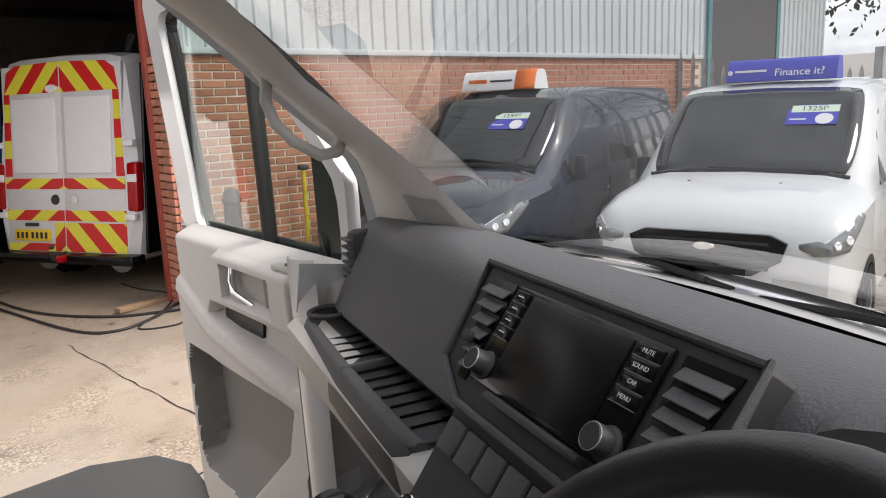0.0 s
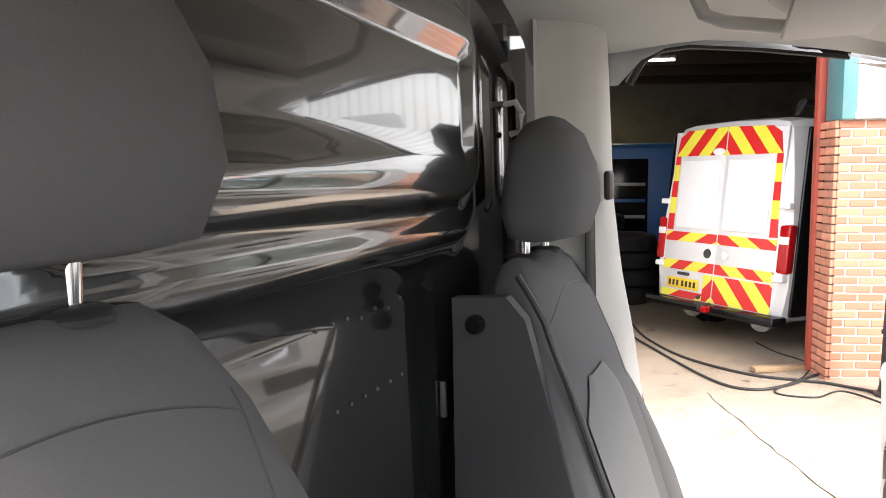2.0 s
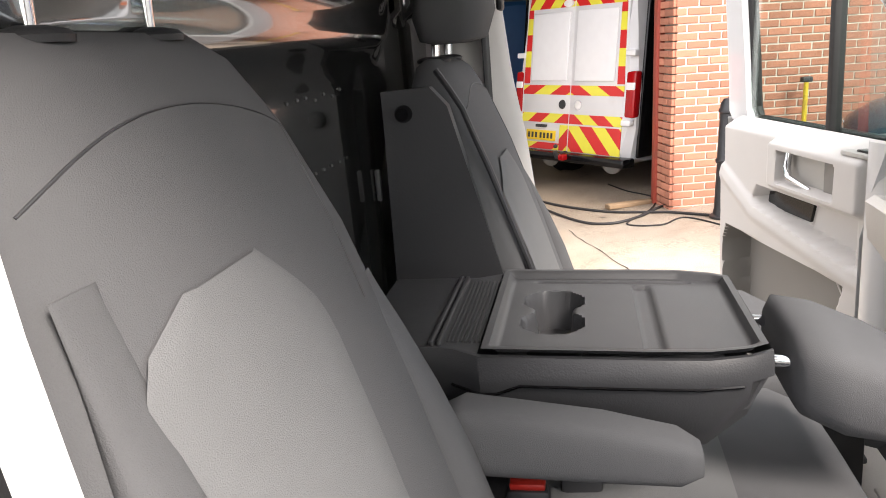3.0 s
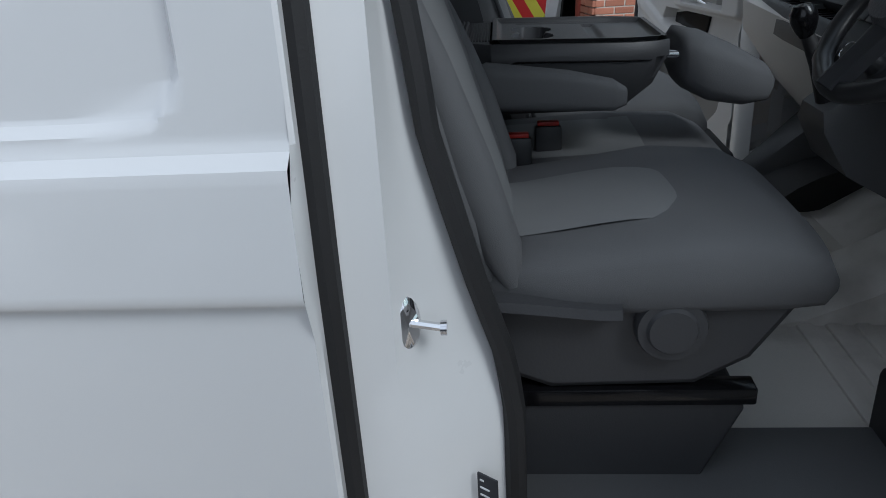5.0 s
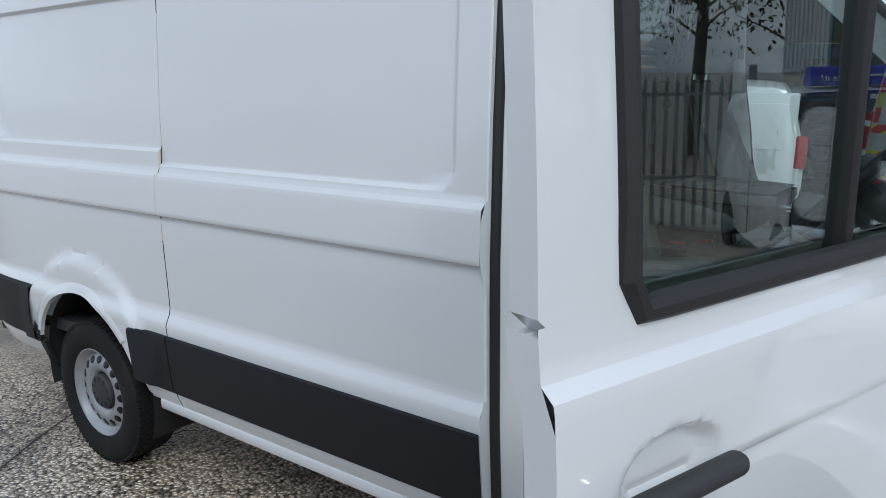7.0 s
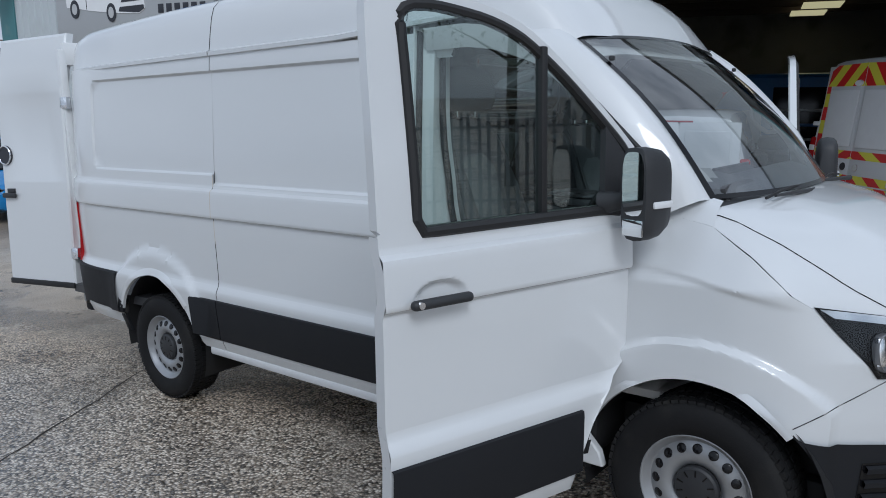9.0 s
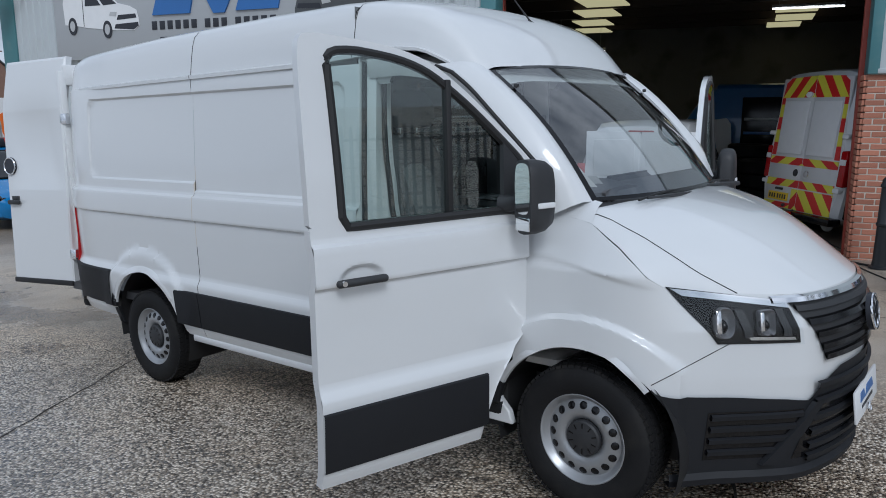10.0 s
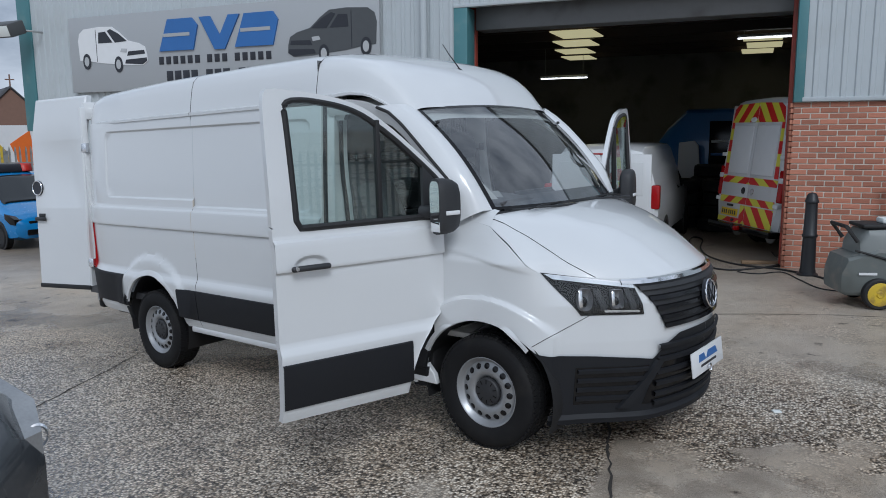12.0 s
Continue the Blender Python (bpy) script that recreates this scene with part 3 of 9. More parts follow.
# inside of the workshop
GX0, GX1, GY1, GH = -9.0, 7.4, 24.0, 4.1
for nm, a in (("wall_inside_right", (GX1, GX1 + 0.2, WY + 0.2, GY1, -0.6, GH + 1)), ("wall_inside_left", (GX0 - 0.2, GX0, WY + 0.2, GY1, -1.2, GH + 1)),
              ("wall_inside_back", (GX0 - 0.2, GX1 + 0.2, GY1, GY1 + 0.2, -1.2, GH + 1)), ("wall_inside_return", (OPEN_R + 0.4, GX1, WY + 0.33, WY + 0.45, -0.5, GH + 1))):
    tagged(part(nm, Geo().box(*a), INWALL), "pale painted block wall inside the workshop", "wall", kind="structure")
def ceiling_z(y):
    return GH + 0.03 * (y - 7)


tagged(part("ceiling", Geo().grid([[(GX0 - 0.2, y, ceiling_z(y) + 0.3), (GX1 + 0.2, y, ceiling_z(y) + 0.3)] for y in (WY + 0.1, GY1 + 0.2)]), DARKROOF, solid=0.05), "dark lined pitched workshop roof", "ceiling", kind="structure")
tagged(part("roof", Geo().box(-13.4, 14.3, WY - 0.1, GY1 + 0.6, 6.2, 6.35), SLATE), "workshop roof sheet", "roof", kind="structure")
for i in range(6):
    y = 9.6 + i * 2.6
    tagged(part("roof_beam", Geo().box(GX0, GX1, y, y + 0.16, ceiling_z(y) - 0.12, ceiling_z(y) + 0.22), BEAM), "brown steel roof beam across the workshop", "beam", "roof beams", "structure")
SKYL = glow("translucent rooflight", (1.0, 0.86, 0.45), 0.5)
for x, y in ((-3.3, 12.0), (-3.9, 14.6), (-4.6, 17.6), (-5.2, 20.8), (0.65, 15.7), (0.7, 18.6), (0.5, 21.4)):
        tagged(part("rooflight", Geo().box(x, x + 0.95, y, y + 1.35, ceiling_z(y + 0.75) - 0.20, ceiling_z(y + 0.75) - 0.17), SKYL), "yellowed translucent rooflight panel in the workshop roof", "rooflight", "rooflights", "structure")
TUBE = glow("fluorescent tube", (1.0, 0.97, 0.88), 3.5)
for x, y, dz in ((1.3, 15.3, 0.27), (-4.6, 18.8, 0.95)):
    z = ceiling_z(y) - dz
    t = thing("tube_light", pose(x, y, z), "long fluorescent tube light hanging in the workshop", "ceiling light", "tube lights")
    part("fitting", Geo().box(-0.75, 0.75, -0.06, 0.06, 0.03, 0.09, b=0.01), SIGNWHITE, t)
    part("tube", Geo().lathe([(0.015, -0.74), (0.017, -0.73), (0.017, 0.73), (0.015, 0.74)], "x", 12), TUBE, t, "glowing white tube")
    for s in (-0.6, 0.6):
        part("hanger", Geo().tube([(s, 0, 0.09), (s, 0, dz + 0.28)], 0.006, 6), GALV, t)

# sign, floodlight, pipe
sign = thing("shop_sign", pose(-7.9, WY - 0.10, 3.39), "large grey trade sign with blue lettering and two vans", "sign")
part("panel", Geo().box(-3.5, 3.3, -0.02, 0.03, -0.67, 0.75, b=0.006), SIGNGREY, sign)
for pts in ([(-1.24, 0.02), (-0.46, 0.02), (-0.34, 0.44), (-0.46, 0.58), (-1.02, 0.58)],
            [(-0.30, 0.58), (-0.06, 0.58), (0.14, 0.24), (0.34, 0.58), (0.58, 0.58), (0.24, 0.0), (0.02, 0.0)],
            [(0.46, 0.02), (1.26, 0.02), (1.38, 0.44), (1.28, 0.58), (0.68, 0.58)]):
    part("logo_shape", Geo().prism(pts, "y", -0.052, -0.02), SIGNBLUE, sign, "blue angular logo shape")
for x0, x1, zc in ((-1.12, -0.52, 0.30), (0.60, 1.22, 0.30)):
    part("logo_slit", Geo().box(x0, x1, -0.058, -0.05, zc - 0.03, zc + 0.03), SIGNGREY, sign)
for groups, x, w, gap, z0, z1 in (((6, 3, 5), -1.28, 0.108, 0.058, -0.215, -0.075), ((4, 3, 4), -1.12, 0.145, 0.045, -0.52, -0.335)):
    for n in groups:
        for i in range(n):
            part("letter_bar", Geo().box(x, x + w, -0.030, -0.02, z0, z1, b=0.004), SIGNDARK, sign)
            x += w + gap
        x += w
for sx, body, dk in ((-2.4, SIGNWHITE, SIGNDARK), (2.4, mat("dark grey print", (0.07, 0.075, 0.08), 0.4), SIGNDARK)):
    k = 1 if sx < 0 else -1
    pale = mat("pale print", (0.45, 0.46, 0.47), 0.5)
    def flat(name, pts, y0, y1, mt, label=""):
        part(name, Geo().prism([(sx + k * a, b) for a, b in pts], "y", y0, y1), mt, sign, label)
    flat("printed_van", ((-0.84, -0.06), (-0.86, 0.30), (-0.82, 0.44), (-0.70, 0.52), (-0.30, 0.545), (0.02, 0.53), (0.20, 0.42), (0.40, 0.26), (0.66, 0.20), (0.80, 0.13), (0.84, 0.0), (0.85, -0.13), (0.74, -0.20), (0.36, -0.19), (-0.30, -0.13), (-0.60, -0.08)), -0.030, -0.02, body, "flat printed picture of a van")
    flat("printed_windscreen", ((-0.02, 0.49), (0.17, 0.40), (0.38, 0.25), (0.08, 0.235), (-0.10, 0.46)), -0.034, -0.030, dk)
    flat("printed_window", ((-0.34, 0.24), (-0.32, 0.44), (-0.15, 0.45), (0.02, 0.24)), -0.034, -0.030, dk)
    flat("printed_grille", ((0.36, -0.02), (0.40, 0.06), (0.78, 0.07), (0.80, 0.0)), -0.034, -0.030, dk)
    flat("printed_bumper", ((0.30, -0.16), (0.33, -0.09), (0.83, -0.07), (0.84, -0.13), (0.73, -0.19)), -0.034, -0.030, dk)
    flat("printed_lamp", ((0.20, 0.06), (0.23, 0.12), (0.37, 0.11), (0.35, 0.04)), -0.035, -0.030, pale)
    flat("printed_line", ((-0.40, -0.10), (-0.40, 0.50), (-0.388, 0.50), (-0.388, -0.10)), -0.033, -0.030, dk)
    for wx, wz in ((-0.66, -0.09), (0.14, -0.17)):
        part("printed_wheel", Geo().prism([(sx + k * (wx + 0.10 * math.cos(a)), wz + 0.15 * math.sin(a)) for a in [2 * math.pi * i / 20 for i in range(20)]], "y", -0.036, -0.03), dk, sign)
        part("printed_rim", Geo().prism([(sx + k * (wx + 0.058 * math.cos(a)), wz + 0.09 * math.sin(a)) for a in [2 * math.pi * i / 16 for i in range(16)]], "y", -0.040, -0.036), pale, sign)
flood = thing("floodlight", pose(-12.5, WY - 0.45, 3.95), "grey floodlight on a bracket at the corner of the building", "floodlight")
part("housing", Geo().box(-0.42, 0.22, -0.25, 0.12, -0.10, 0.16, b=0.03, m=pose(0, 0, 0, 20, 0, 0)), DASHLO, flood)
part("lens", Geo().box(-0.38, 0.18, -0.262, -0.245, -0.07, 0.13, b=0.004, m=pose(0, 0, 0, 20, 0, 0)), PAPER, flood, "pale glass front")
part("bracket", Geo().tube([(0.1, 0.1, 0), (0.3, 0.2, -0.02), (0.3, 0.43, -0.02)], 0.02, 8), GALV, flood)
pipe = tagged(part("drain_pipe", Geo().tube([(-3.82, WY - 0.11, 0.3), (-3.82, WY - 0.11, 6.1)], 0.055, 14), CLADGREY), "pale grey plastic drain pipe down the cladding", "drain pipe")

# ---- second part of the building: open doorway further along, shade inside as dark sheet ----
tagged(part("shutter_far", Geo().box(10.2, 12.3, WY - 0.06, WY - 0.03, 0.2, 6.0), DARKROOF), "dark sheet for the shade inside an open loading doorway", "doorway", kind="structure")
for a in ((10.12, 10.22), (12.28, 12.38)):
    tagged(part("trim_teal_far", Geo().box(a[0], a[1], WY - 0.08, WY, 0, 6.1), TEAL), "teal door frame", "trim", kind="structure")
# ---- the white high-roof panel van (its own axes: x ahead, y to its left, z up from the ground) ----
van = thing("panel_van", VAN, "white high-roof panel van with open cab doors and black side cladding", "van")

SIDE = [(0.30, 0.94), (0.36, 0.958), (0.42, 0.982), (0.50, 0.990), (0.68, 1.004), (0.735, 1.008), (0.75, 1.004), (0.785, 0.986), (0.81, 0.981), (1.0, 0.985), (1.12, 0.988), (1.185, 0.987), (1.190, 0.986),
        (1.196, 0.988), (1.204, 1.0045), (1.212, 1.008), (1.29, 1.005), (1.35, 1.001), (1.362, 0.9985), (1.377, 0.979), (1.392, 0.9745), (1.405, 0.974), (1.6, 0.968), (2.10, 0.938), (2.155, 0.932)]
AX_F, AX_R, WZ, WR = 0.0, -3.64, 0.355, 0.355
ARCH = 0.455


def arch_z(ax):
    """Height of the middle of a wheel arch."""
    return WZ if ax == AX_F else 0.32


def side_y(x, z):
    """Half width of the body."""
    y = curve1(SIDE, z)
    if x < -4.1:
        y -= 0.17 * min(1.05, (-4.1 - x) / 0.85) ** 3.5
    if x > -0.1:
        y -= 0.0
    # pressed recess of the upper side panel
    if -4.5 < x < -1.40 and 1.38 < z < 2.15:
        rx = min(x + 4.36, -1.49 - x)
        rz = min(z - (1.405 if x > -2.95 else 1.462), 2.065 - z)
        e = min(rx, rz)
        if rx < 0.08 and rz < 0.08:
            e = 0.08 - math.hypot(0.08 - min(rx, 0.08), 0.08 - min(rz, 0.08))
        y -= 0.016 * smooth01((e + 0.005) / 0.014)
    for ax in (AX_F, AX_R):
        d = math.hypot(x - ax, z - arch_z(ax))
        if z > 0.45 and d < 0.66:
            y += 0.027 * smooth01(((0.61 if ax == AX_F else 0.64) - d) / (0.024 if ax == AX_F else 0.05))
    # dish behind the grab handle of the cab door
    if -1.36 < x < -1.10 and 1.20 < z < 1.32:
        y -= 0.026 * smooth01((1 - math.hypot((x + 1.215) / 0.105, (z - 1.228) / 0.058)) / 0.35)
    return y


def arch_floor(x, lo, r=ARCH):
    z = lo
    for ax in (AX_F, AX_R):
        d = abs(x - ax)
        if d < r:
            z = max(z, arch_z(ax) + math.sqrt(r * r - d * d))
    return z


def skin(xs, zs, lo, r=ARCH, off=0.0):
    """A sheet of the right-hand side, cut out round the wheels."""
    g = Geo()
    rows = [[(x, -(side_y(x, max(z, arch_floor(x, lo, r))) + off), max(z, arch_floor(x, lo, r))) for x in xs] for z in zs]
    n, k = len(rows), len(xs)
    g.v = [p for row in rows for p in row]
    for i in range(n - 1):
        for j in range(k - 1):
            q = [i * k + j, i * k + j + 1, (i + 1) * k + j + 1, (i + 1) * k + j]
            if g.v[q[0]][2] == g.v[q[3]][2] and g.v[q[1]][2] == g.v[q[2]][2]:
                continue
            g.f.append(tuple(q))
    return g


def steps(a, b, d):
    n = max(1, round(abs(b - a) / d))
    return [lerp(a, b, i / n) for i in range(n + 1)]


def both(name, geo, material, label="", parent=None, **kw):
    """A part and its mirror image on the other side."""
    return part(name, geo, material, parent or van, label, **kw), part(name, geo.mirrored(), material, parent or van, label, **kw)


ZS = sorted(set(round(z, 4) for z in steps(0.36, 2.155, 0.035) + [0.42, 0.5, 0.68, 0.735, 0.75, 0.768, 0.785, 0.81, 1.185, 1.190, 1.196, 1.204, 1.212, 1.222, 1.24, 1.35, 1.362, 1.377, 1.392, 1.399, 1.405, 1.411, 1.418, 1.425, 1.455, 1.462, 1.469, 1.476, 2.045, 2.053, 2.061, 2.069, 2.077, 2.10]))
XR = sorted(set(round(x, 4) for x in steps(-4.93, -2.953, 0.05) + steps(-4.11, -3.17, 0.02) + [-4.375, -4.365, -4.355, -4.345, -4.335]))
XF = sorted(set(round(x, 4) for x in steps(-2.947, -1.38, 0.05) + [-1.52, -1.512, -1.504, -1.496, -1.488, -1.48, -1.45]))
both("rear_side_panel", skin(XR, ZS, 0.36), WHITE, merge=True, angle=30)
both("front_side_panel", skin(XF, ZS, 0.36), WHITE, merge=True, angle=30)
gapz = steps(0.37, 2.5, 0.05)
both("panel_gap", Geo().grid([[(-2.954, -(side_y(-2.95, min(z, 2.155)) - (0.012 if z < 2.25 else 0.02 + (z - 2.25) * 0.2)), z), (-2.946, -(side_y(-2.95, min(z, 2.155)) - (0.012 if z < 2.25 else 0.02 + (z - 2.25) * 0.2)), z)] for z in gapz if z < 2.155]), RUBBER)


def moulding(x0, x1, z0, z1, off=0.012):
    g = Geo()
    xs = steps(x0, x1, 0.06)
    rows = []
    for z, o in ((z0, 0.0), (z0 + 0.004, off), (z0 + 0.02, off + 0.003), (z1 - 0.02, off + 0.003), (z1 - 0.004, off), (z1, 0.0)):
        rows.append([(x, -(side_y(x, z) + o), z) for x in xs])
    g.grid(rows)
    k = len(xs)
    g.f.append(tuple(i * k for i in range(6)))
    g.f.append(tuple(i * k + k - 1 for i in range(6))[::-1])
    return g


both("side_cladding", moulding(-2.945, -1.385, 0.435, 0.695), CLAD, "black textured side cladding")
both("side_cladding", moulding(-3.20, -2.955, 0.435, 0.695), CLAD, "black textured side cladding")
both("sill_rail", Geo().box(-3.12, -0.55, -0.965, -0.90, 0.315, 0.365, b=0.012), WHITE)


def arch_ring(ax, a0, a1, r0, r1, off, n=36):
    rows = []
    for r, o in ((r0, -0.014), (r0 + 0.004, off * 0.6), (r0 + 0.02, off), (r1 - 0.02, off), (r1, 0.0)):
        rows.append([(ax + r * math.cos(t), -(side_y(ax + r * math.cos(t), arch_z(ax) + r * math.sin(t)) + o), arch_z(ax) + r * math.sin(t)) for t in [radians(lerp(a0, a1, i / n)) for i in range(n + 1)]])
    return Geo().grid(rows)


both("wheel_arch", arch_ring(AX_R, 38, 158, ARCH - 0.006, 0.50, 0.006), WHITE)
both("wheel_arch", arch_ring(AX_F, 43, 152, ARCH - 0.006, 0.482, 0.003), WHITE)
both("arch_edge", arch_ring(AX_F, 152, 186, ARCH - 0.01, 0.60, 0.008), CLAD, "black arch moulding")
both("arch_edge", arch_ring(AX_R, 152, 182, ARCH - 0.006, 0.52, 0.006), CLAD, "black arch moulding")
for ax in (AX_F, AX_R):
    both("wheel_well", Geo().grid([[(ax + 0.47 * math.cos(t), y, arch_z(ax) + 0.47 * math.sin(t)) for t in [radians(a) for a in range(-22, 203, 9)]] for y in (-0.965, -0.55)] + [[(ax, -0.55, arch_z(ax))] * 25]), RUBBER, "black wheel housing")
# rear bumper and lamps
for sgn in (1, -1):
    g = Geo()
    for x0, x1, z0, z1 in ((-4.98, -4.10, 0.45, 0.745),):
        xs = steps(x0, x1, 0.05)
        rows = [[(x, -(side_y(x, z) + o), z - (0.10 * smooth01((-4.6 - x) / 0.4) if z < 0.55 else 0)) for x in xs] for z, o in ((z0, -0.02), (z0 + 0.01, 0.014), (0.60, 0.02), (z1 - 0.01, 0.016), (z1, 0.0))]
        g.grid(rows)
    g.box(-5.03, -4.93, -0.82, 0.0, 0.29, 0.65, b=0.03)
    part("rear_bumper", g if sgn > 0 else g.mirrored(), CLAD, van, "black rear bumper corner")
    lamp = Geo().loft([[(x, -(side_y(x, z) + o), z) for x, o in ((-4.965, -0.06), (-4.955, 0.0), (-4.90, 0.016), (-4.765, 0.014), (-4.755, -0.04), (-4.94, -0.07))] for z in (0.75, 0.765, 0.95, 1.17, 1.19)])
    part("rear_lamp", lamp if sgn > 0 else lamp.mirrored(), REDLENS, van, "tall red rear lamp")
    refl = Geo().box(-4.86, -4.78, -0.90, -0.87, 0.47, 0.53, b=0.005)
    part("reflector", refl if sgn > 0 else refl.mirrored(), REDLENS, van)
    hinge = Geo().lathe([(0.02, -0.93), (0.03, -0.925), (0.03, -0.88)], "y", 14, pose(-4.80, 0.03, 1.255))
    part("door_buffer", hinge if sgn > 0 else hinge.mirrored(), RUBBER, van)

# roof
ROOF = [(0.932, 2.21), (0.945, 2.215), (0.946, 2.236), (0.930, 2.243), (0.916, 2.33), (0.898, 2.42), (0.878, 2.475), (0.84, 2.512), (0.78, 2.535), (0.65, 2.556), (0.4, 2.577), (0.0, 2.588)]


def roof_ring(x):
    ys = curve1([(-4.95, 0.765), (-4.75, 0.86), (-4.5, 0.91), (-4.1, 0.932), (-1.38, 0.932), (-0.95, 0.905), (-0.60, 0.845)], x)
    zs = curve1([(-4.95, 2.13), (-1.9, 2.157), (-1.38, 2.185), (-1.1, 2.205), (-0.95, 2.19), (-0.80, 2.12), (-0.62, 2.02)], x)
    zc = curve1([(-4.95, 2.38), (-4.85, 2.435), (-4.6, 2.475), (-3.5, 2.53), (-2.2, 2.56), (-1.6, 2.56), (-1.35, 2.545), (-1.15, 2.51), (-1.0, 2.47), (-0.85, 2.385), (-0.74, 2.275), (-0.64, 2.14), (-0.60, 2.09)], x)
    half = [(-y * ys / 0.932, zs + (z - 2.21) * (zc - zs) / 0.378) for y, z in ROOF]
    return [(x + 0.06 * (1 - (y / ys) ** 2) * smooth01((x + 1.1) / 0.5), y, z) for y, z in half] + [(x + 0.06 * (1 - (y / ys) ** 2) * smooth01((x + 1.1) / 0.5), -y, z) for y, z in half[-2::-1]]


part("roof", Geo().grid([roof_ring(x) for x in steps(-4.95, -0.62, 0.06)]), WHITE, van, angle=50)
part("roof_seam", Geo().grid([[(a[0] + d, a[1] * 1.001, a[2] + 0.0015) for a in roof_ring(-2.95)] for d in (-0.003, 0.003)]), BLACKGL, van)
part("roof_seam", Geo().grid([[(a[0] + d, a[1] * 1.001, a[2] + 0.0015) for a in roof_ring(-1.42)] for d in (-0.0025, 0.0025)]), BLACKGL, van)
ant = part("aerial", Geo().tube([(-0.83, 0, 2.365), (-0.96, 0, 2.52), (-1.02, 0, 2.60)], [0.006, 0.004, 0.003], 8), RUBBER, van)
part("aerial_foot", Geo().loft([[(x, y * k, z) for y in (-1, 1)] + [(x, y * k, z + h) for y in (1, -1)] for x, k, z, h in ((-0.74, 0.012, 2.275, 0.012), (-0.80, 0.022, 2.335, 0.03), (-0.87, 0.018, 2.395, 0.018))]), RUBBER, ant)

# rear frame and open rear doors
OFFSET = VAN.inverted() @ WHEELS @ pose(0, 0, 0)
part("rear_frame", Geo().box(-4.95, -4.90, -0.86, 0.86, 0.50, 0.62, b=0.01).box(-4.95, -4.90, -0.86, -0.80, 0.5, 2.45, b=0.01).box(-4.95, -4.90, 0.80, 0.86, 0.5, 2.45, b=0.01).box(-4.95, -4.90, -0.82, 0.82, 2.33, 2.50, b=0.01), JAMB, van)
part("cargo_floor", Geo().box(-4.93, -1.45, -0.93, 0.93, 0.60, 0.66), SEATTRIM, van)
for sgn in (-1, 1):
    # door skin lies in x-z, outer face towards -y; hung at the body corner
    g = Geo()
    xs = [0.0, -0.012, -0.03, -0.2, -0.45, -0.74, -0.765, -0.78]
    zs = [0.64, 0.65, 0.72, 0.93, 1.23, 1.245, 1.44, 1.455, 1.47, 2.12, 2.15, 2.45, 2.55, 2.57]

    def ry(x, z):
        y = 0.0
        if 1.47 <= z <= 2.12 and -0.70 < x < -0.06:
            y += 0.012
        if z > 2.15:
            y += (z - 2.15) * 0.18
        y += 0.012 if x in (0.0, -0.78) or z in (0.64, 2.57) else 0
        return y
    g.grid([[(x, ry(x, z), z) for x in xs] for z in zs])
    g.grid([[(x, ry(x, z) + 0.055, z) for x in xs] for z in zs], flip=True)
    k = len(xs)
    n0 = len(zs) * k
    edge = [j for j in range(k)] + [i * k + k - 1 for i in range(1, len(zs))] + [(len(zs) - 1) * k + j for j in range(k - 2, -1, -1)] + [i * k for i in range(len(zs) - 2, 0, -1)]
    for a, b in zip(edge, edge[1:] + edge[:1]):
        g.f.append((a, b, b + n0, a + n0))
    lean = Matrix(((1, 0, 0, 0), (0, 1, 0.09, -0.075), (0, 0, 1, 0), (0, 0, 0, 1)))
    m = Matrix.Translation((-4.905, -0.885, 0)) @ lean @ pose(0, 0, 0, 0, 0, 12)
    rd = part("rear_door", g if sgn < 0 else g.mirrored(), WHITE, van, "open rear door", angle=25, m=m if sgn < 0 else pose(-4.965, 0.875, 0, 0, 0, -12))
    h = Geo().box(-0.76, -0.60, -0.035, -0.01, 1.32, 1.36, b=0.012).box(-0.72, -0.63, -0.012, 0.004, 1.36, 1.395, b=0.004)
    part("handle", h if sgn < 0 else h.mirrored(), TRIMDK, rd)
    h = Geo().box(-0.775, -0.005, -0.012, 0.03, 0.62, 0.665, b=0.008)
    part("lower_seal", h if sgn < 0 else h.mirrored(), RUBBER, rd)
    if sgn < 0:
        bd = part("round_badge", Geo().lathe([(0.0, -0.012), (0.07, -0.012), (0.078, -0.004), (0.078, 0.004)], "y", 28, pose(-0.715, 0, 1.66)), SIGNDARK, rd, "round chrome badge")
        part("badge_ring", Geo().tube([(-0.715 + 0.072 * math.cos(a), -0.013, 1.66 + 0.072 * math.sin(a)) for a in [2 * math.pi * i / 28 for i in range(28)]], 0.006, 6, closed=True), CHROME, bd)
    for z in (0.85, 2.0):
        q = Geo().box(-0.03, 0.05, 0.0, 0.045, z, z + 0.09, b=0.008)
        part("hinge", q if sgn < 0 else q.mirrored(), CHROME, rd)

OFFSET = None
# ---- nose ----
PLAN = [(-1.0, -0.34), (-0.998, 0.0), (-0.985, 0.18), (-0.945, 0.33), (-0.86, 0.465), (-0.74, 0.60), (-0.60, 0.76), (-0.48, 0.865), (-0.30, 0.935), (-0.12, 0.972), (0.0, 0.98)]
PLAN_PTS = spline([(x, y, 0) for y, x in PLAN], 90)
TOPZ = [(-0.34, 1.425), (0.0, 1.365), (0.16, 1.27), (0.30, 1.16), (0.40, 1.105), (0.60, 1.078), (0.80, 1.062), (0.90, 1.06), (0.98, 1.066)]


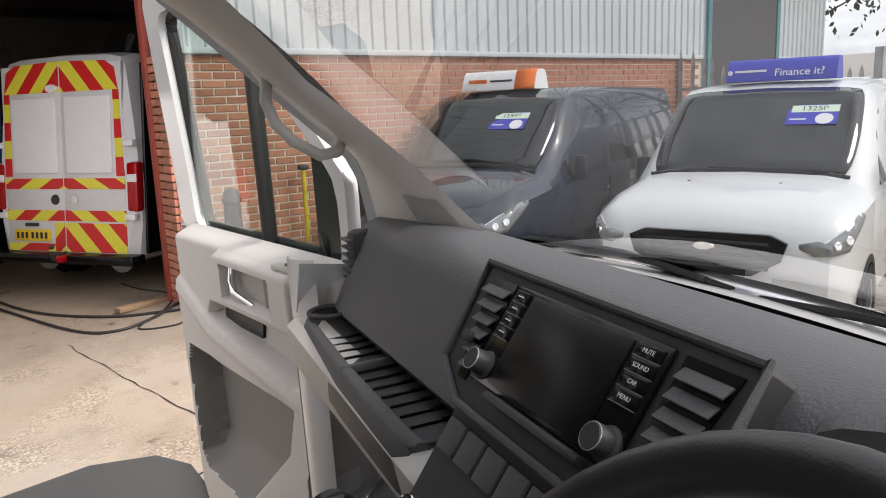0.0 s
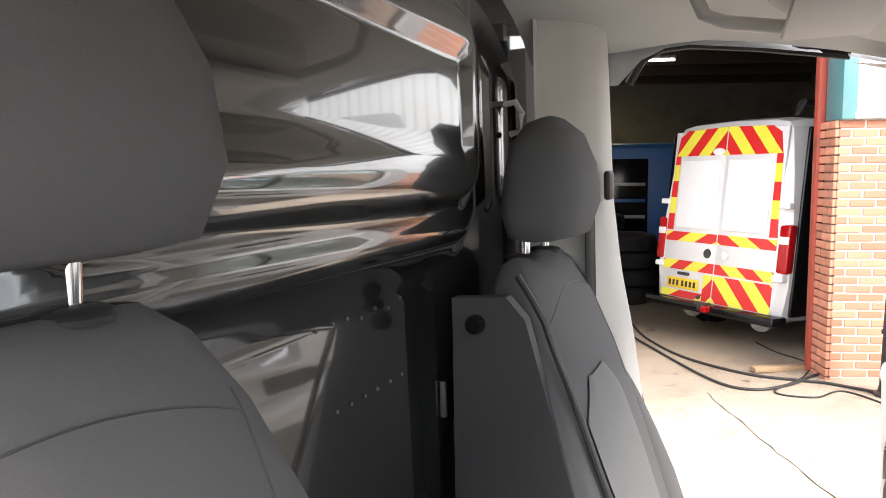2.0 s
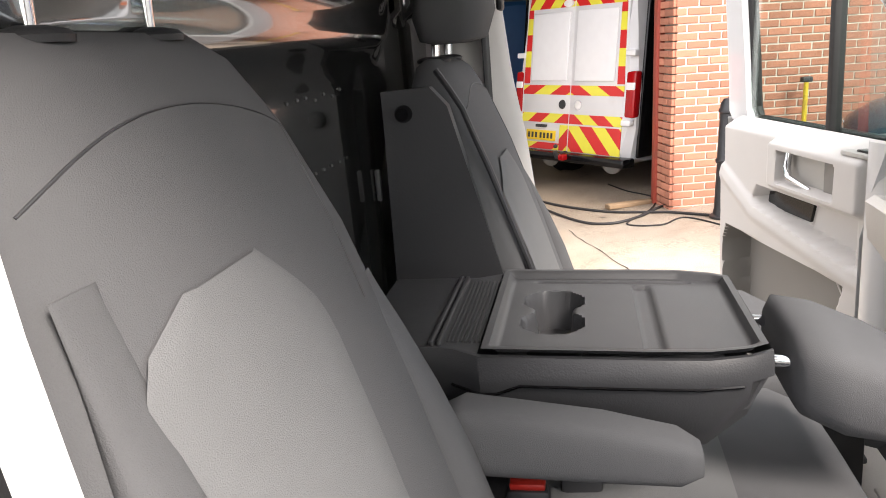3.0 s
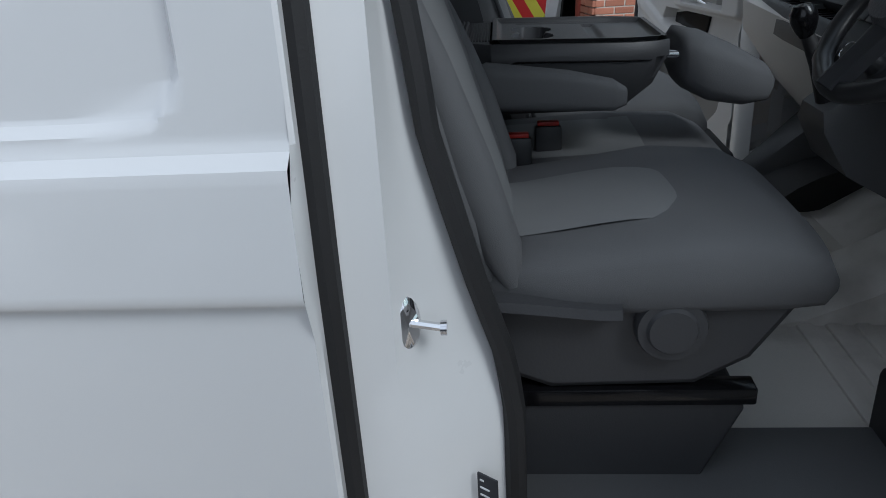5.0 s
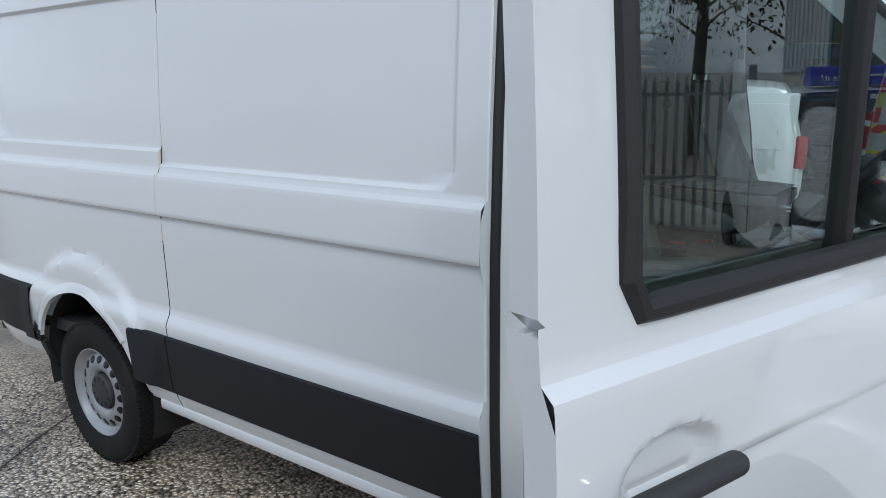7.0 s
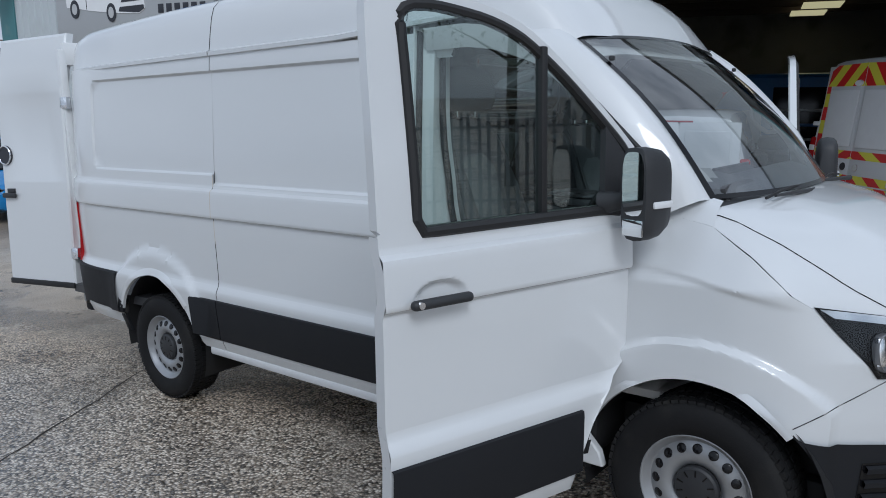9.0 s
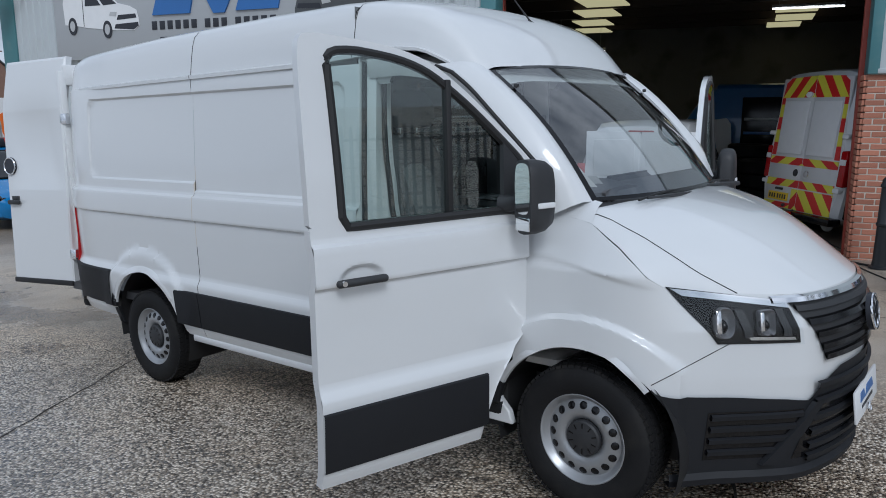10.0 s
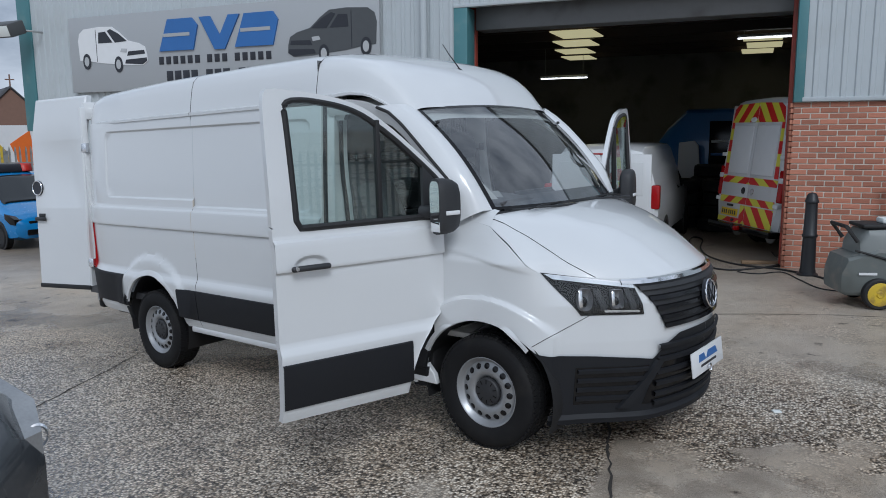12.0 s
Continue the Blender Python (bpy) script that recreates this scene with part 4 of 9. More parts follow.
def nose_xy(p, z, off=0.0):
    """A point of the plan curve, leaned and drawn in with height."""
    x, y = p.x, p.y
    w = smooth01((x - 0.25) / 0.35)
    x -= w * (0.42 * max(0, z - 0.92) + 0.10 * max(0, 0.70 - z))
    if z > 1.16:
        y += (z - 1.16) * 0.55 * (1 if y < -0.7 else 0)
    i = PLAN_PTS.index(p)
    a, b = PLAN_PTS[max(i - 1, 0)], PLAN_PTS[min(i + 1, len(PLAN_PTS) - 1)]
    d = (b - a).normalized()
    return Vector((x, y, z)) + Vector((d.y, -d.x, 0)) * off


def nose_pt(y, z, off=0.0):
    """The nose skin at a given distance from the middle line, y negative on the right."""
    s = -1 if y <= 0 else 1
    p = min(PLAN_PTS, key=lambda q: abs(q.y + abs(y)) + (5 if q.x < 0.2 else 0))
    # between neighbours for smoothness
    i = PLAN_PTS.index(p)
    best = None
    for j in (i - 1, i):
        if 0 <= j < len(PLAN_PTS) - 1:
            a, b = PLAN_PTS[j], PLAN_PTS[j + 1]
            if a.y <= -abs(y) <= b.y:
                t = (-abs(y) - a.y) / max(1e-9, b.y - a.y)
                best = nose_xy(a, z, off).lerp(nose_xy(b, z, off), t)
    if best is None:
        best = nose_xy(p, z, off)
    return (best.x, best.y * -s if s > 0 else best.y, best.z)


def nose_skin(z0, ztop, off=0.0, rows_n=16, x_from=-0.34):
    pts = [p for p in PLAN_PTS if p.x >= x_from - 1e-6]
    rows = []
    for i in range(rows_n + 1):
        row = []
        for p in pts:
            lo = z0(p) if callable(z0) else z0
            hi = ztop(p) if callable(ztop) else ztop
            z = lerp(lo, max(hi, lo + 0.01), i / rows_n)
            q = nose_xy(p, z, off)
            if p.x < 0.45:
                bulge = 0.027 * smooth01((0.61 - math.hypot(p.x, z - WZ)) / 0.024)
                crease = lerp(1.215, 1.09, smooth01((p.x + 0.34) / 0.9))
                bulge += 0.013 * smooth01((z - crease + 0.012) / 0.024) * smooth01((0.42 - p.x) / 0.3) * smooth01((1.40 - z) / 0.12)
                q.y -= bulge
            row.append(tuple(q))
        rows.append(row)
    return Geo().grid(rows)


def ztop(p):
    return curve1(TOPZ, p.x)


def zfender(p):
    return max(0.615 - 0.05 * smooth01((p.x - 0.5) / 0.4), WZ + math.sqrt(max(0, ARCH ** 2 - p.x ** 2)) if abs(p.x) < ARCH else 0)


both("wing", nose_skin(zfender, ztop, rows_n=52), WHITE, merge=True, angle=32)


# bonnet
def edge_pts():
    e = [nose_xy(p, ztop(p)) for p in PLAN_PTS]
    side = [q for q, p in zip(e, PLAN_PTS) if -0.06 <= p.x <= 0.40]
    front = [q for q, p in zip(e, PLAN_PTS) if p.x >= 0.395]
    return side, front


def resample(pts, n):
    d = [0.0]
    for a, b in zip(pts, pts[1:]):
        d.append(d[-1] + (b - a).length)
    out = []
    for i in range(n):
        s = d[-1] * i / (n - 1)
        j = max(k for k in range(len(d)) if d[k] <= s + 1e-9)
        j = min(j, len(pts) - 2)
        out.append(pts[j].lerp(pts[j + 1], (s - d[j]) / max(1e-9, d[j + 1] - d[j])))
    return out


def bonnet():
    side, front = edge_pts()
    nu, nv = 33, 18
    left = resample(side, nv)
    half = resample(front, nu // 2 + 1)
    F = half + [Vector((p.x, -p.y, p.z)) for p in half[-2::-1]]
    EL, ER = left, [Vector((p.x, -p.y, p.z)) for p in left]
    yr = EL[0].y
    R_ = [Vector((0.10 - (0.10 - EL[0].x) * (abs(u) ** 2.2), u * abs(yr), 1.452 - 0.03 * u * u)) for u in [lerp(-1, 1, i / (nu - 1)) for i in range(nu)]]
    R_[0], R_[-1] = EL[0], ER[0]
    F[0], F[-1] = EL[-1], ER[-1]
    rows = []
    for j in range(nv):
        v = j / (nv - 1)
        row = []
        for i in range(nu):
            u = i / (nu - 1)
            p = (1 - v) * R_[i] + v * F[i] + (1 - u) * EL[j] + u * ER[j]
            p -= (1 - u) * (1 - v) * EL[0] + u * (1 - v) * ER[0] + (1 - u) * v * EL[-1] + u * v * ER[-1]
            uu = 2 * u - 1
            p.z += 0.045 * math.sin(math.pi * v) * (1 - uu ** 4) + 0.012 * smooth01((0.62 - abs(uu)) / 0.12) * math.sin(math.pi * min(1, v * 1.05))
            row.append(tuple(p))
        rows.append(row)
    return Geo().grid(rows)


part("bonnet", bonnet(), WHITE, van, angle=50)
_bv = bonnet().v
for s in (1, -1):
    pts = []
    for j in range(18):
        f = lerp(0.6, 4.6, (j / 17) ** 1.4)
        a, b = Vector(_bv[j * 33 + int(f)]), Vector(_bv[j * 33 + int(f) + 1])
        q = a.lerp(b, f - int(f))
        pts.append((q.x, abs(q.y) * s, q.z + 0.001))
    part("bonnet_gap", Geo().tube(pts, 0.0022, 6), BLACKGL, van)

# windscreen
def ws_pt(u, v):
    """u across -1..1, v up 0..1."""
    base = Vector((0.155 - 0.20 * abs(u) ** 2.2, 0.79 * u, 1.452))
    top = Vector((-0.555 - 0.075 * u * u, 0.79 * u, 2.125 - 0.03 * u * u))
    p = base.lerp(top, v)
    p.x += 0.035 * math.sin(math.pi * v)
    p.z += 0.03 * math.sin(math.pi * v)
    return p


WSU, WSV = [lerp(-1, 1, i / 20) for i in range(21)], [i / 12 for i in range(13)]
ws = part("windscreen", Geo().grid([[tuple(ws_pt(u, v)) for u in WSU] for v in WSV]), WSGLASS, van, "tinted laminated windscreen")
ws.visible_shadow = False
band = Geo()
for us in ([-1, -0.965], [0.965, 1]):
    band.grid([[tuple(ws_pt(u, v) + Vector((0.001, 0, 0.001))) for u in us] for v in WSV])
band.grid([[tuple(ws_pt(u, v) + Vector((0.001, 0, 0.001))) for u in WSU] for v in (0.0, 0.022)])
band.grid([[tuple(ws_pt(u, v) + Vector((0.001, 0, 0.001))) for u in WSU] for v in (0.975, 1.0)])
part("black_border", band, BLACKGL, ws)
part("cowl", Geo().grid([[(0.165 - 0.20 * abs(u) ** 2.2 + d, 0.80 * u, z) for u in WSU] for d, z in ((-0.02, 1.442), (0.02, 1.420), (0.05, 1.412), (0.05, 1.39))]), TRIMDK, van)
for y0, y1 in ((-0.62, 0.10), (0.10, 0.72)):
    arm = part("wiper_arm", Geo().tube([(0.15, y1, 1.425), (0.17, (y0 + y1) / 2, 1.447), (0.13, y0 + 0.05, 1.455)], [0.014, 0.009, 0.006], 8), TRIMDK, van)
    part("wiper_blade", Geo().tube([(0.09 + 0.05 * (1 - abs(lerp(y1 - 0.05, y0, t))), lerp(y1 - 0.05, y0, t), 1.446 + 0.02 * math.sin(3 * t)) for t in (0, .25, .5, .75, 1)], 0.006, 6), RUBBER, arm)

# screen pillars
def a_pillar(dx=0.0):
    rows = []
    for i in range(13):
        v = i / 12
        inn = ws_pt(-1, v)
        ox, oz = [(-0.20, 1.40), (-0.205, 1.50), (-0.222, 1.60), (-0.248, 1.656), (-0.322, 1.727), (-0.395, 1.797), (-0.467, 1.867), (-0.546, 1.944), (-0.626, 2.021), (-0.69, 2.069), (-0.738, 2.104), (-0.79, 2.123), (-0.84, 2.14)][i]
        out = Vector((ox + dx - 0.022, -0.936, oz - 0.022))
        mid = inn.lerp(out, 0.5) + Vector((0.03, -0.035, 0.02))
        rows.append([tuple(inn), tuple(inn.lerp(mid, 0.5) + Vector((0.012, -0.014, 0.01))), tuple(mid), tuple(out)])
    return Geo().grid(rows)


part("screen_pillar", a_pillar(), WHITE, van, angle=60)
part("screen_pillar", a_pillar(0.075).mirrored(), WHITE, van, angle=60)
# corner panel between the wing, the pillar foot and the bonnet
_pl = [p for p in PLAN_PTS if p.x <= 0.03]
part("wing_corner", Geo().grid([[tuple(nose_xy(p, ztop(p)).lerp(Vector((lerp(-0.22, 0.0, i / (len(_pl) - 1)), -0.775, lerp(1.50, 1.448, i / (len(_pl) - 1)))), k / 6) + Vector((0, 0, 0.018 * math.sin(math.pi * k / 6)))) for k in range(7)] for i, p in enumerate(_pl)]), WHITE, van, angle=60)

# headlamps, grille, bumper
def patch(corners, off, nu=14, nv=6, rnd=0.0):
    """A sheet on the nose between four (y, z) corners: top outer, top inner, bottom inner, bottom outer."""
    a, b, c, d = corners
    rows = []
    for j in range(nv + 1):
        v = j / nv
        row = []
        for i in range(nu + 1):
            u = i / nu
            y = lerp(lerp(a[0], b[0], u), lerp(d[0], c[0], u), v)
            z = lerp(lerp(a[1], b[1], u), lerp(d[1], c[1], u), v)
            row.append(nose_pt(y, z, off))
        rows.append(row)
    return Geo().grid(rows)


LAMPDIM = mat("dull lamp trim", (0.25, 0.25, 0.26), 0.3, 0.6)
HL = [(-0.912, 1.118), (-0.555, 1.035), (-0.535, 0.855), (-0.785, 0.862)]
for s in (1, -1):
    def one(geo):
        return geo if s > 0 else geo.mirrored()
    hl = part("headlamp", one(patch(HL, 0.004)), BLACKGL, van, "clear headlamp with dark housing")
    part("lamp_brow", one(patch([(-0.90, 1.112), (-0.555, 1.038), (-0.555, 1.008), (-0.865, 1.078)], 0.012)), CHROME, hl, "bright light strip")
    for cy, cz, r, sq in ((-0.765, 0.955, 0.058, 0.8), (-0.645, 0.952, 0.048, 0.35)):
        mm = Matrix.Translation(Vector(nose_pt(cy, cz, 0.006))) @ pose(0, 0, 0, 0, -10, -42) @ Matrix.Diagonal((1.6, 0.72, 1.1, 1))
        ring_ = lambda kr, dp: [tuple(mm @ Vector((dp, r * kr * math.copysign(abs(math.cos(a)) ** sq, math.cos(a)), r * kr * math.copysign(abs(math.sin(a)) ** sq, math.sin(a))))) for a in [2 * math.pi * i / 28 for i in range(28)]]
        part("reflector", one(Geo().loft([ring_(kr, dp) for kr, dp in ((0.50, 0.0), (0.62, 0.002), (0.88, 0.014), (1.0, 0.020), (1.05, 0.018), (1.06, 0.0))])), LAMPDIM, hl, "reflector bowl", angle=40)
        part("bulb_lens", one(Geo().lathe([(0.002, 0.018), (r * 0.30, 0.015), (r * 0.44, 0.008), (r * 0.5, 0.001)], "x", 20, mm @ Matrix.Translation((0, 0, -r * 0.25)))), BLACKGL, hl, "dark projector lens")
        part("module_blade", one(Geo().box(0.004, 0.018, -r * 0.95, -r * 0.35, -r * 0.7, r * 0.85, b=0.003, m=mm)), CHROME, hl, "bright vertical blade")
    part("lamp_divider", one(patch([(-0.70, 0.893), (-0.56, 0.885), (-0.555, 0.872), (-0.69, 0.878)], 0.014)), CHROME, hl)
    for yb in (-0.705, -0.59):
        part("lamp_fin", one(patch([(yb - 0.012, 1.01), (yb + 0.012, 1.01), (yb + 0.02, 0.89), (yb - 0.004, 0.89)], 0.014, 3, 4)), TRIMDK, hl)
    seam_ = []
    for p in [q for q in PLAN_PTS if 0.33 <= q.x <= 0.60]:
        z = lerp(0.685, 0.868, (p.x - 0.33) / 0.27)
        q = nose_xy(p, z, 0.001)
        seam_.append((q.x, q.y - (0.027 * smooth01((0.61 - math.hypot(p.x, z - WZ)) / 0.024) if p.x < 0.45 else 0), z))
    part("wing_seam", one(Geo().tube(seam_, 0.0018, 5)), BLACKGL, hl)
    cl = part("lens_cover", one(patch(HL, 0.030)), CLEARLENS, hl, "clear lens cover")
    cl.visible_shadow = False

grille = part("grille", patch([(-0.56, 1.045), (0.56, 1.045), (0.40, 0.755), (-0.40, 0.755)], 0.006, 30, 6), TRIMDK, van, "black slatted front grille")
for k, (z, hw) in enumerate(((1.005, 0.535), (0.945, 0.505), (0.885, 0.475), (0.825, 0.445), (0.775, 0.42))):
    rows = []
    for dz, o in ((0.016, 0.008), (0.012, 0.022), (-0.010, 0.026), (-0.016, 0.008)):
        rows.append([nose_pt(lerp(-hw, hw, i / 24), z + dz, o) for i in range(25)])
    part("grille_bar", Geo().grid(rows), BLACKGL if k else TRIMDK, grille)
rows = [[nose_pt(lerp(-0.60, 0.60, i / 30), z, o) for i in range(31)] for z, o in ((1.058, 0.004), (1.052, 0.020), (1.032, 0.022), (1.026, 0.006))]
part("chrome_strip", Geo().grid(rows), CHROME, grille, "chrome strip along the top")
bp = Vector(nose_pt(0, 0.905, 0.03))
bm_ = Matrix.Translation(bp) @ pose(0, 0, 0, 0, -8, 0)
badge = part("round_badge", Geo().lathe([(0.0, -0.01), (0.088, -0.01), (0.088, 0.008), (0.08, 0.012), (0.0, 0.012)], "x", 32, bm_), SIGNDARK, grille, "round chrome badge")
part("badge_ring", Geo().tube([bm_ @ Vector((0.014, 0.083 * math.cos(a), 0.083 * math.sin(a))) for a in [2 * math.pi * i / 32 for i in range(32)]], 0.007, 6, closed=True), CHROME, badge)
part("badge_bars", Geo().prism([(-0.045, 0.06), (-0.025, 0.06), (0, 0.0), (0.025, 0.06), (0.045, 0.06), (0.0, -0.02)], "x", 0.008, 0.02, bm_).prism([(-0.07, 0.03), (-0.055, 0.04), (-0.03, -0.03), (0.0, 0.0), (0.03, -0.03), (0.055, 0.04), (0.07, 0.03), (0.035, -0.065), (0.0, -0.03), (-0.035, -0.065)], "x", 0.008, 0.02, bm_), CHROME, badge)


def zbump_top(p):
    return curve1([(0.30, 0.66), (0.42, 0.635), (0.62, 0.62), (0.80, 0.60), (0.865, 0.585), (0.90, 0.66), (0.935, 0.715), (0.98, 0.725)], p.x)


def zbump_low(p):
    return WZ + math.sqrt(ARCH ** 2 - p.x ** 2) if p.x < ARCH - 0.004 else 0.25


bumper = part("front_bumper", nose_skin(zbump_low, zbump_top, 0.014, 14, 0.33), CLAD, van, "black textured lower bumper")
part("front_bumper", nose_skin(zbump_low, zbump_top, 0.014, 14, 0.33).mirrored(), CLAD, van, "black textured lower bumper")
part("chin", Geo().grid([[tuple(nose_xy(p, z, o)) for p in PLAN_PTS if p.x >= 0.40] for z, o in ((0.27, 0.016), (0.245, 0.035), (0.215, 0.03), (0.20, -0.06))]), CLAD, van)
part("chin", Geo().grid([[tuple(nose_xy(p, z, o)) for p in PLAN_PTS if p.x >= 0.40] for z, o in ((0.27, 0.016), (0.245, 0.035), (0.215, 0.03), (0.20, -0.06))]).mirrored(), CLAD, van)
for s in (1, -1):
    def one(geo):
        return geo if s > 0 else geo.mirrored()
    bay = part("fog_bay", one(patch([(-0.80, 0.555), (-0.50, 0.55), (-0.58, 0.33), (-0.80, 0.33)], 0.017)), BLACKGL, van)
    for z in (0.53, 0.475, 0.42, 0.365):
        part("bay_bar", one(Geo().grid([[nose_pt(lerp(-0.79, lerp(-0.58, -0.50, (z - 0.33) / 0.22), i / 10), z + dz, o) for i in range(11)] for dz, o in ((0.014, 0.018), (0.008, 0.032), (-0.012, 0.03), (-0.014, 0.018))])), CLAD, bay)
    part("bay_blade", one(Geo().grid([[nose_pt(lerp(-0.60, -0.44, i / 8) + dy, lerp(0.30, 0.58, i / 8), o) for i in range(9)] for dy, o in ((-0.03, 0.017), (-0.022, 0.038), (0.022, 0.038), (0.03, 0.017))])), CLAD, bay)
intake = part("lower_grille", patch([(-0.44, 0.60), (0.44, 0.60), (0.52, 0.31), (-0.52, 0.31)], 0.017, 26, 4), BLACKGL, van)
for z in (0.655, 0.575, 0.50, 0.43, 0.365, 0.31):
    part("intake_bar", Geo().grid([[nose_pt(lerp(-0.46, 0.46, i / 24), z + dz, o) for i in range(25)] for dz, o in ((0.016, 0.018), (0.01, 0.036), (-0.014, 0.034), (-0.018, 0.018))]), CLAD, intake)
pm = Matrix.Translation(Vector(nose_pt(0, 0.50, 0.05))) @ pose(0, 0, 0, 0, -6, 0)
plate = part("number_plate", Geo().box(-0.006, 0.006, -0.26, 0.26, -0.075, 0.075, b=0.004, m=pm), SIGNWHITE, van, "white show plate with a blue logo")
part("plate_logo", Geo().prism([(-0.16, 0.0), (-0.15, 0.045), (-0.07, 0.045), (-0.04, 0.0), (0.0, 0.045), (0.13, 0.045), (0.16, 0.0)], "x", 0.006, 0.008, pm), SIGNBLUE, plate)
part("plate_line", Geo().box(0.006, 0.008, -0.13, 0.13, -0.035, -0.02, m=pm), SIGNDARK, plate)
part("tow_eye", Geo().tube([pm @ Vector((0.02, -0.02 + 0.022 * math.cos(a), -0.06 + 0.022 * math.sin(a))) for a in [2 * math.pi * i / 14 for i in range(14)]], 0.006, 6, closed=True), CHROME, plate)

# wheels
def tyre_geo():
    W = 0.1175
    prof = [(0.205, -0.085), (0.225, -0.105), (0.27, -0.116), (0.31, -0.115), (0.335, -0.104), (0.348, -0.088), (0.354, -0.06), (0.355, 0.0), (0.354, 0.06), (0.348, 0.088), (0.335, 0.104), (0.31, 0.115), (0.27, 0.116), (0.225, 0.105), (0.205, 0.085)]
    return Geo().lathe(prof, "y", 56, caps=False)


def tread_geo():
    g = Geo()
    for i in range(64):
        a = 360 * i / 64
        for y0, y1, tw in ((-0.10, -0.062, 8), (-0.052, -0.014, -8), (0.014, 0.052, 8), (0.062, 0.10, -8)):
            zt = 0.3595 if abs(y0 + y1) < 0.1 else 0.3555
            g.box(-0.0135, 0.0135, y0, y1, zt - 0.014, zt, m=pose(0, 0, 0, 0, a, 0) @ pose(0, 0, 0, 0, 0, tw))
    return g


def rim_geo():
    prof = [(0.212, 0.02), (0.216, -0.082), (0.224, -0.092), (0.226, -0.098), (0.216, -0.101), (0.206, -0.094), (0.196, -0.072), (0.186, -0.066), (0.176, -0.070), (0.150, -0.082), (0.122, -0.083), (0.100, -0.070), (0.088, -0.058), (0.085, -0.04)]
    return Geo().lathe(prof, "y", 56, caps=False)


TY, RM, TR = meshed("tyre", tyre_geo(), TYRE, 50), meshed("rim", rim_geo(), STEEL, 50), meshed("tread", tread_geo(), TYRE, 30)
HOLE = meshed("rim_hole", Geo().lathe([(0.0, -0.0845), (0.0175, -0.0845), (0.0195, -0.083), (0.0195, -0.07)], "y", 14, pose(0, 0, 0)), BLACKGL)
HUB = meshed("hub_cap", Geo().lathe([(0.0, -0.093), (0.04, -0.093), (0.05, -0.090), (0.078, -0.088), (0.086, -0.080), (0.088, -0.06)], "y", 36), TRIMDK)
HUBRIB = meshed("hub_rib", Geo().box(-0.0025, 0.0025, -0.0915, -0.086, 0.05, 0.074), BLACKGL)


def wheel(parent, x, y, side, turn=0.0, scale=1.0, z=WZ, hole=True):
    m = pose(x, y, z, 0, 0, turn + (0 if side < 0 else 180)) @ Matrix.Diagonal((scale, scale, scale, 1))
    t = new("wheel", TY)
    t.parent, t.matrix_basis = parent, m
    for nm, me in (("tread", TR), ("rim", RM), ("hub_cap", HUB)):
        o = new(nm, me)
        o.parent = t
    if hole:
        for i in range(10):
            o = new("hub_rib", HUBRIB)
            o.parent, o.matrix_basis = t, pose(0, 0, 0, 0, 36 * i, 0)
        for i in range(16):
            o = new("rim_hole", HOLE)
            o.parent = t
            o.matrix_basis = pose(0, 0, 0, 0, 22.5 * i, 0) @ pose(0, -0.0025, 0.127, -25)
    return t


for ax in (AX_F, AX_R):
    hub = VAN.inverted() @ WHEELS @ Vector((ax, 0, WZ))
    wheel(van, hub.x, -0.872, -1, z=hub.z)
    wheel(van, hub.x, 0.872, 1, z=hub.z)
part("underbody", Geo().box(-4.85, 0.45, -0.72, 0.72, 0.24, 0.40, b=0.03).box(-1.4, 0.42, -0.66, 0.66, 0.40, 0.52).box(0.4, 0.78, -0.45, 0.45, 0.28, 0.52), RUBBER, van, "dark underbody")
# ---- door openings of the van ----
STEPGREY = mat("grey step plastic", (0.085, 0.087, 0.09), 0.5, var=0.08, bump=0.15, bscale=300)
def jamb_y(z):
    """Half width at the rear post, without the creases of the skin."""
    return curve1([(0.30, 0.94), (0.42, 0.972), (0.7, 0.985), (1.2, 0.987), (1.435, 0.978), (1.6, 0.972), (2.15, 0.938), (2.21, 0.932)], z)


def jamb_sweep(z):
    return curve1([(0.38, 0.0), (0.95, 0.0), (1.04, -0.010), (1.155, -0.045), (1.28, -0.078), (1.36, -0.098), (1.5, -0.114), (1.65, -0.140), (1.8, -0.155), (2.2, -0.165)], z)


def jamb():
    """Rear post of the door opening: outer lip, step, striker face, inner edge."""
    zs = steps(0.38, 2.21, 0.06)
    rows = []
    for z in zs:
        o = jamb_y(z)
        f = jamb_sweep(z)  # inner edge sweeps forward low down
        step = curve1([(0.7, 0.012), (0.95, 0.012), (1.06, 0.035), (2.2, 0.04)], z)
        rows.append([(-1.380, -side_y(-1.40, z), z), (-1.374, -(o - 0.006), z), (-1.374, -(o - 0.035), z), (-1.345, -(o - 0.045), z), (-1.335, -(o - 0.05), z),
                     (-1.295, -(o - 0.055), z), (-1.255 + f * 0.3, -(o - 0.06 - step), z), (-1.182 + f * 0.9, -(o - 0.10 - step), z), (-1.152 + f, -(o - 0.125 - step), z), (-1.157 + f, -(o - 0.16 - step), z)])
    return Geo().grid(rows)


both("door_jamb", jamb(), JAMB, angle=35)


def seal(off_x, off_y, f_scale, r, z0=0.40, z1=2.17):
    pts = []
    for z in steps(z0, z1, 0.05):
        o = jamb_y(z)
        f = jamb_sweep(z) * f_scale
        pts.append((off_x + f, -(o - off_y), z))
    return Geo().tube(pts, r, 8)


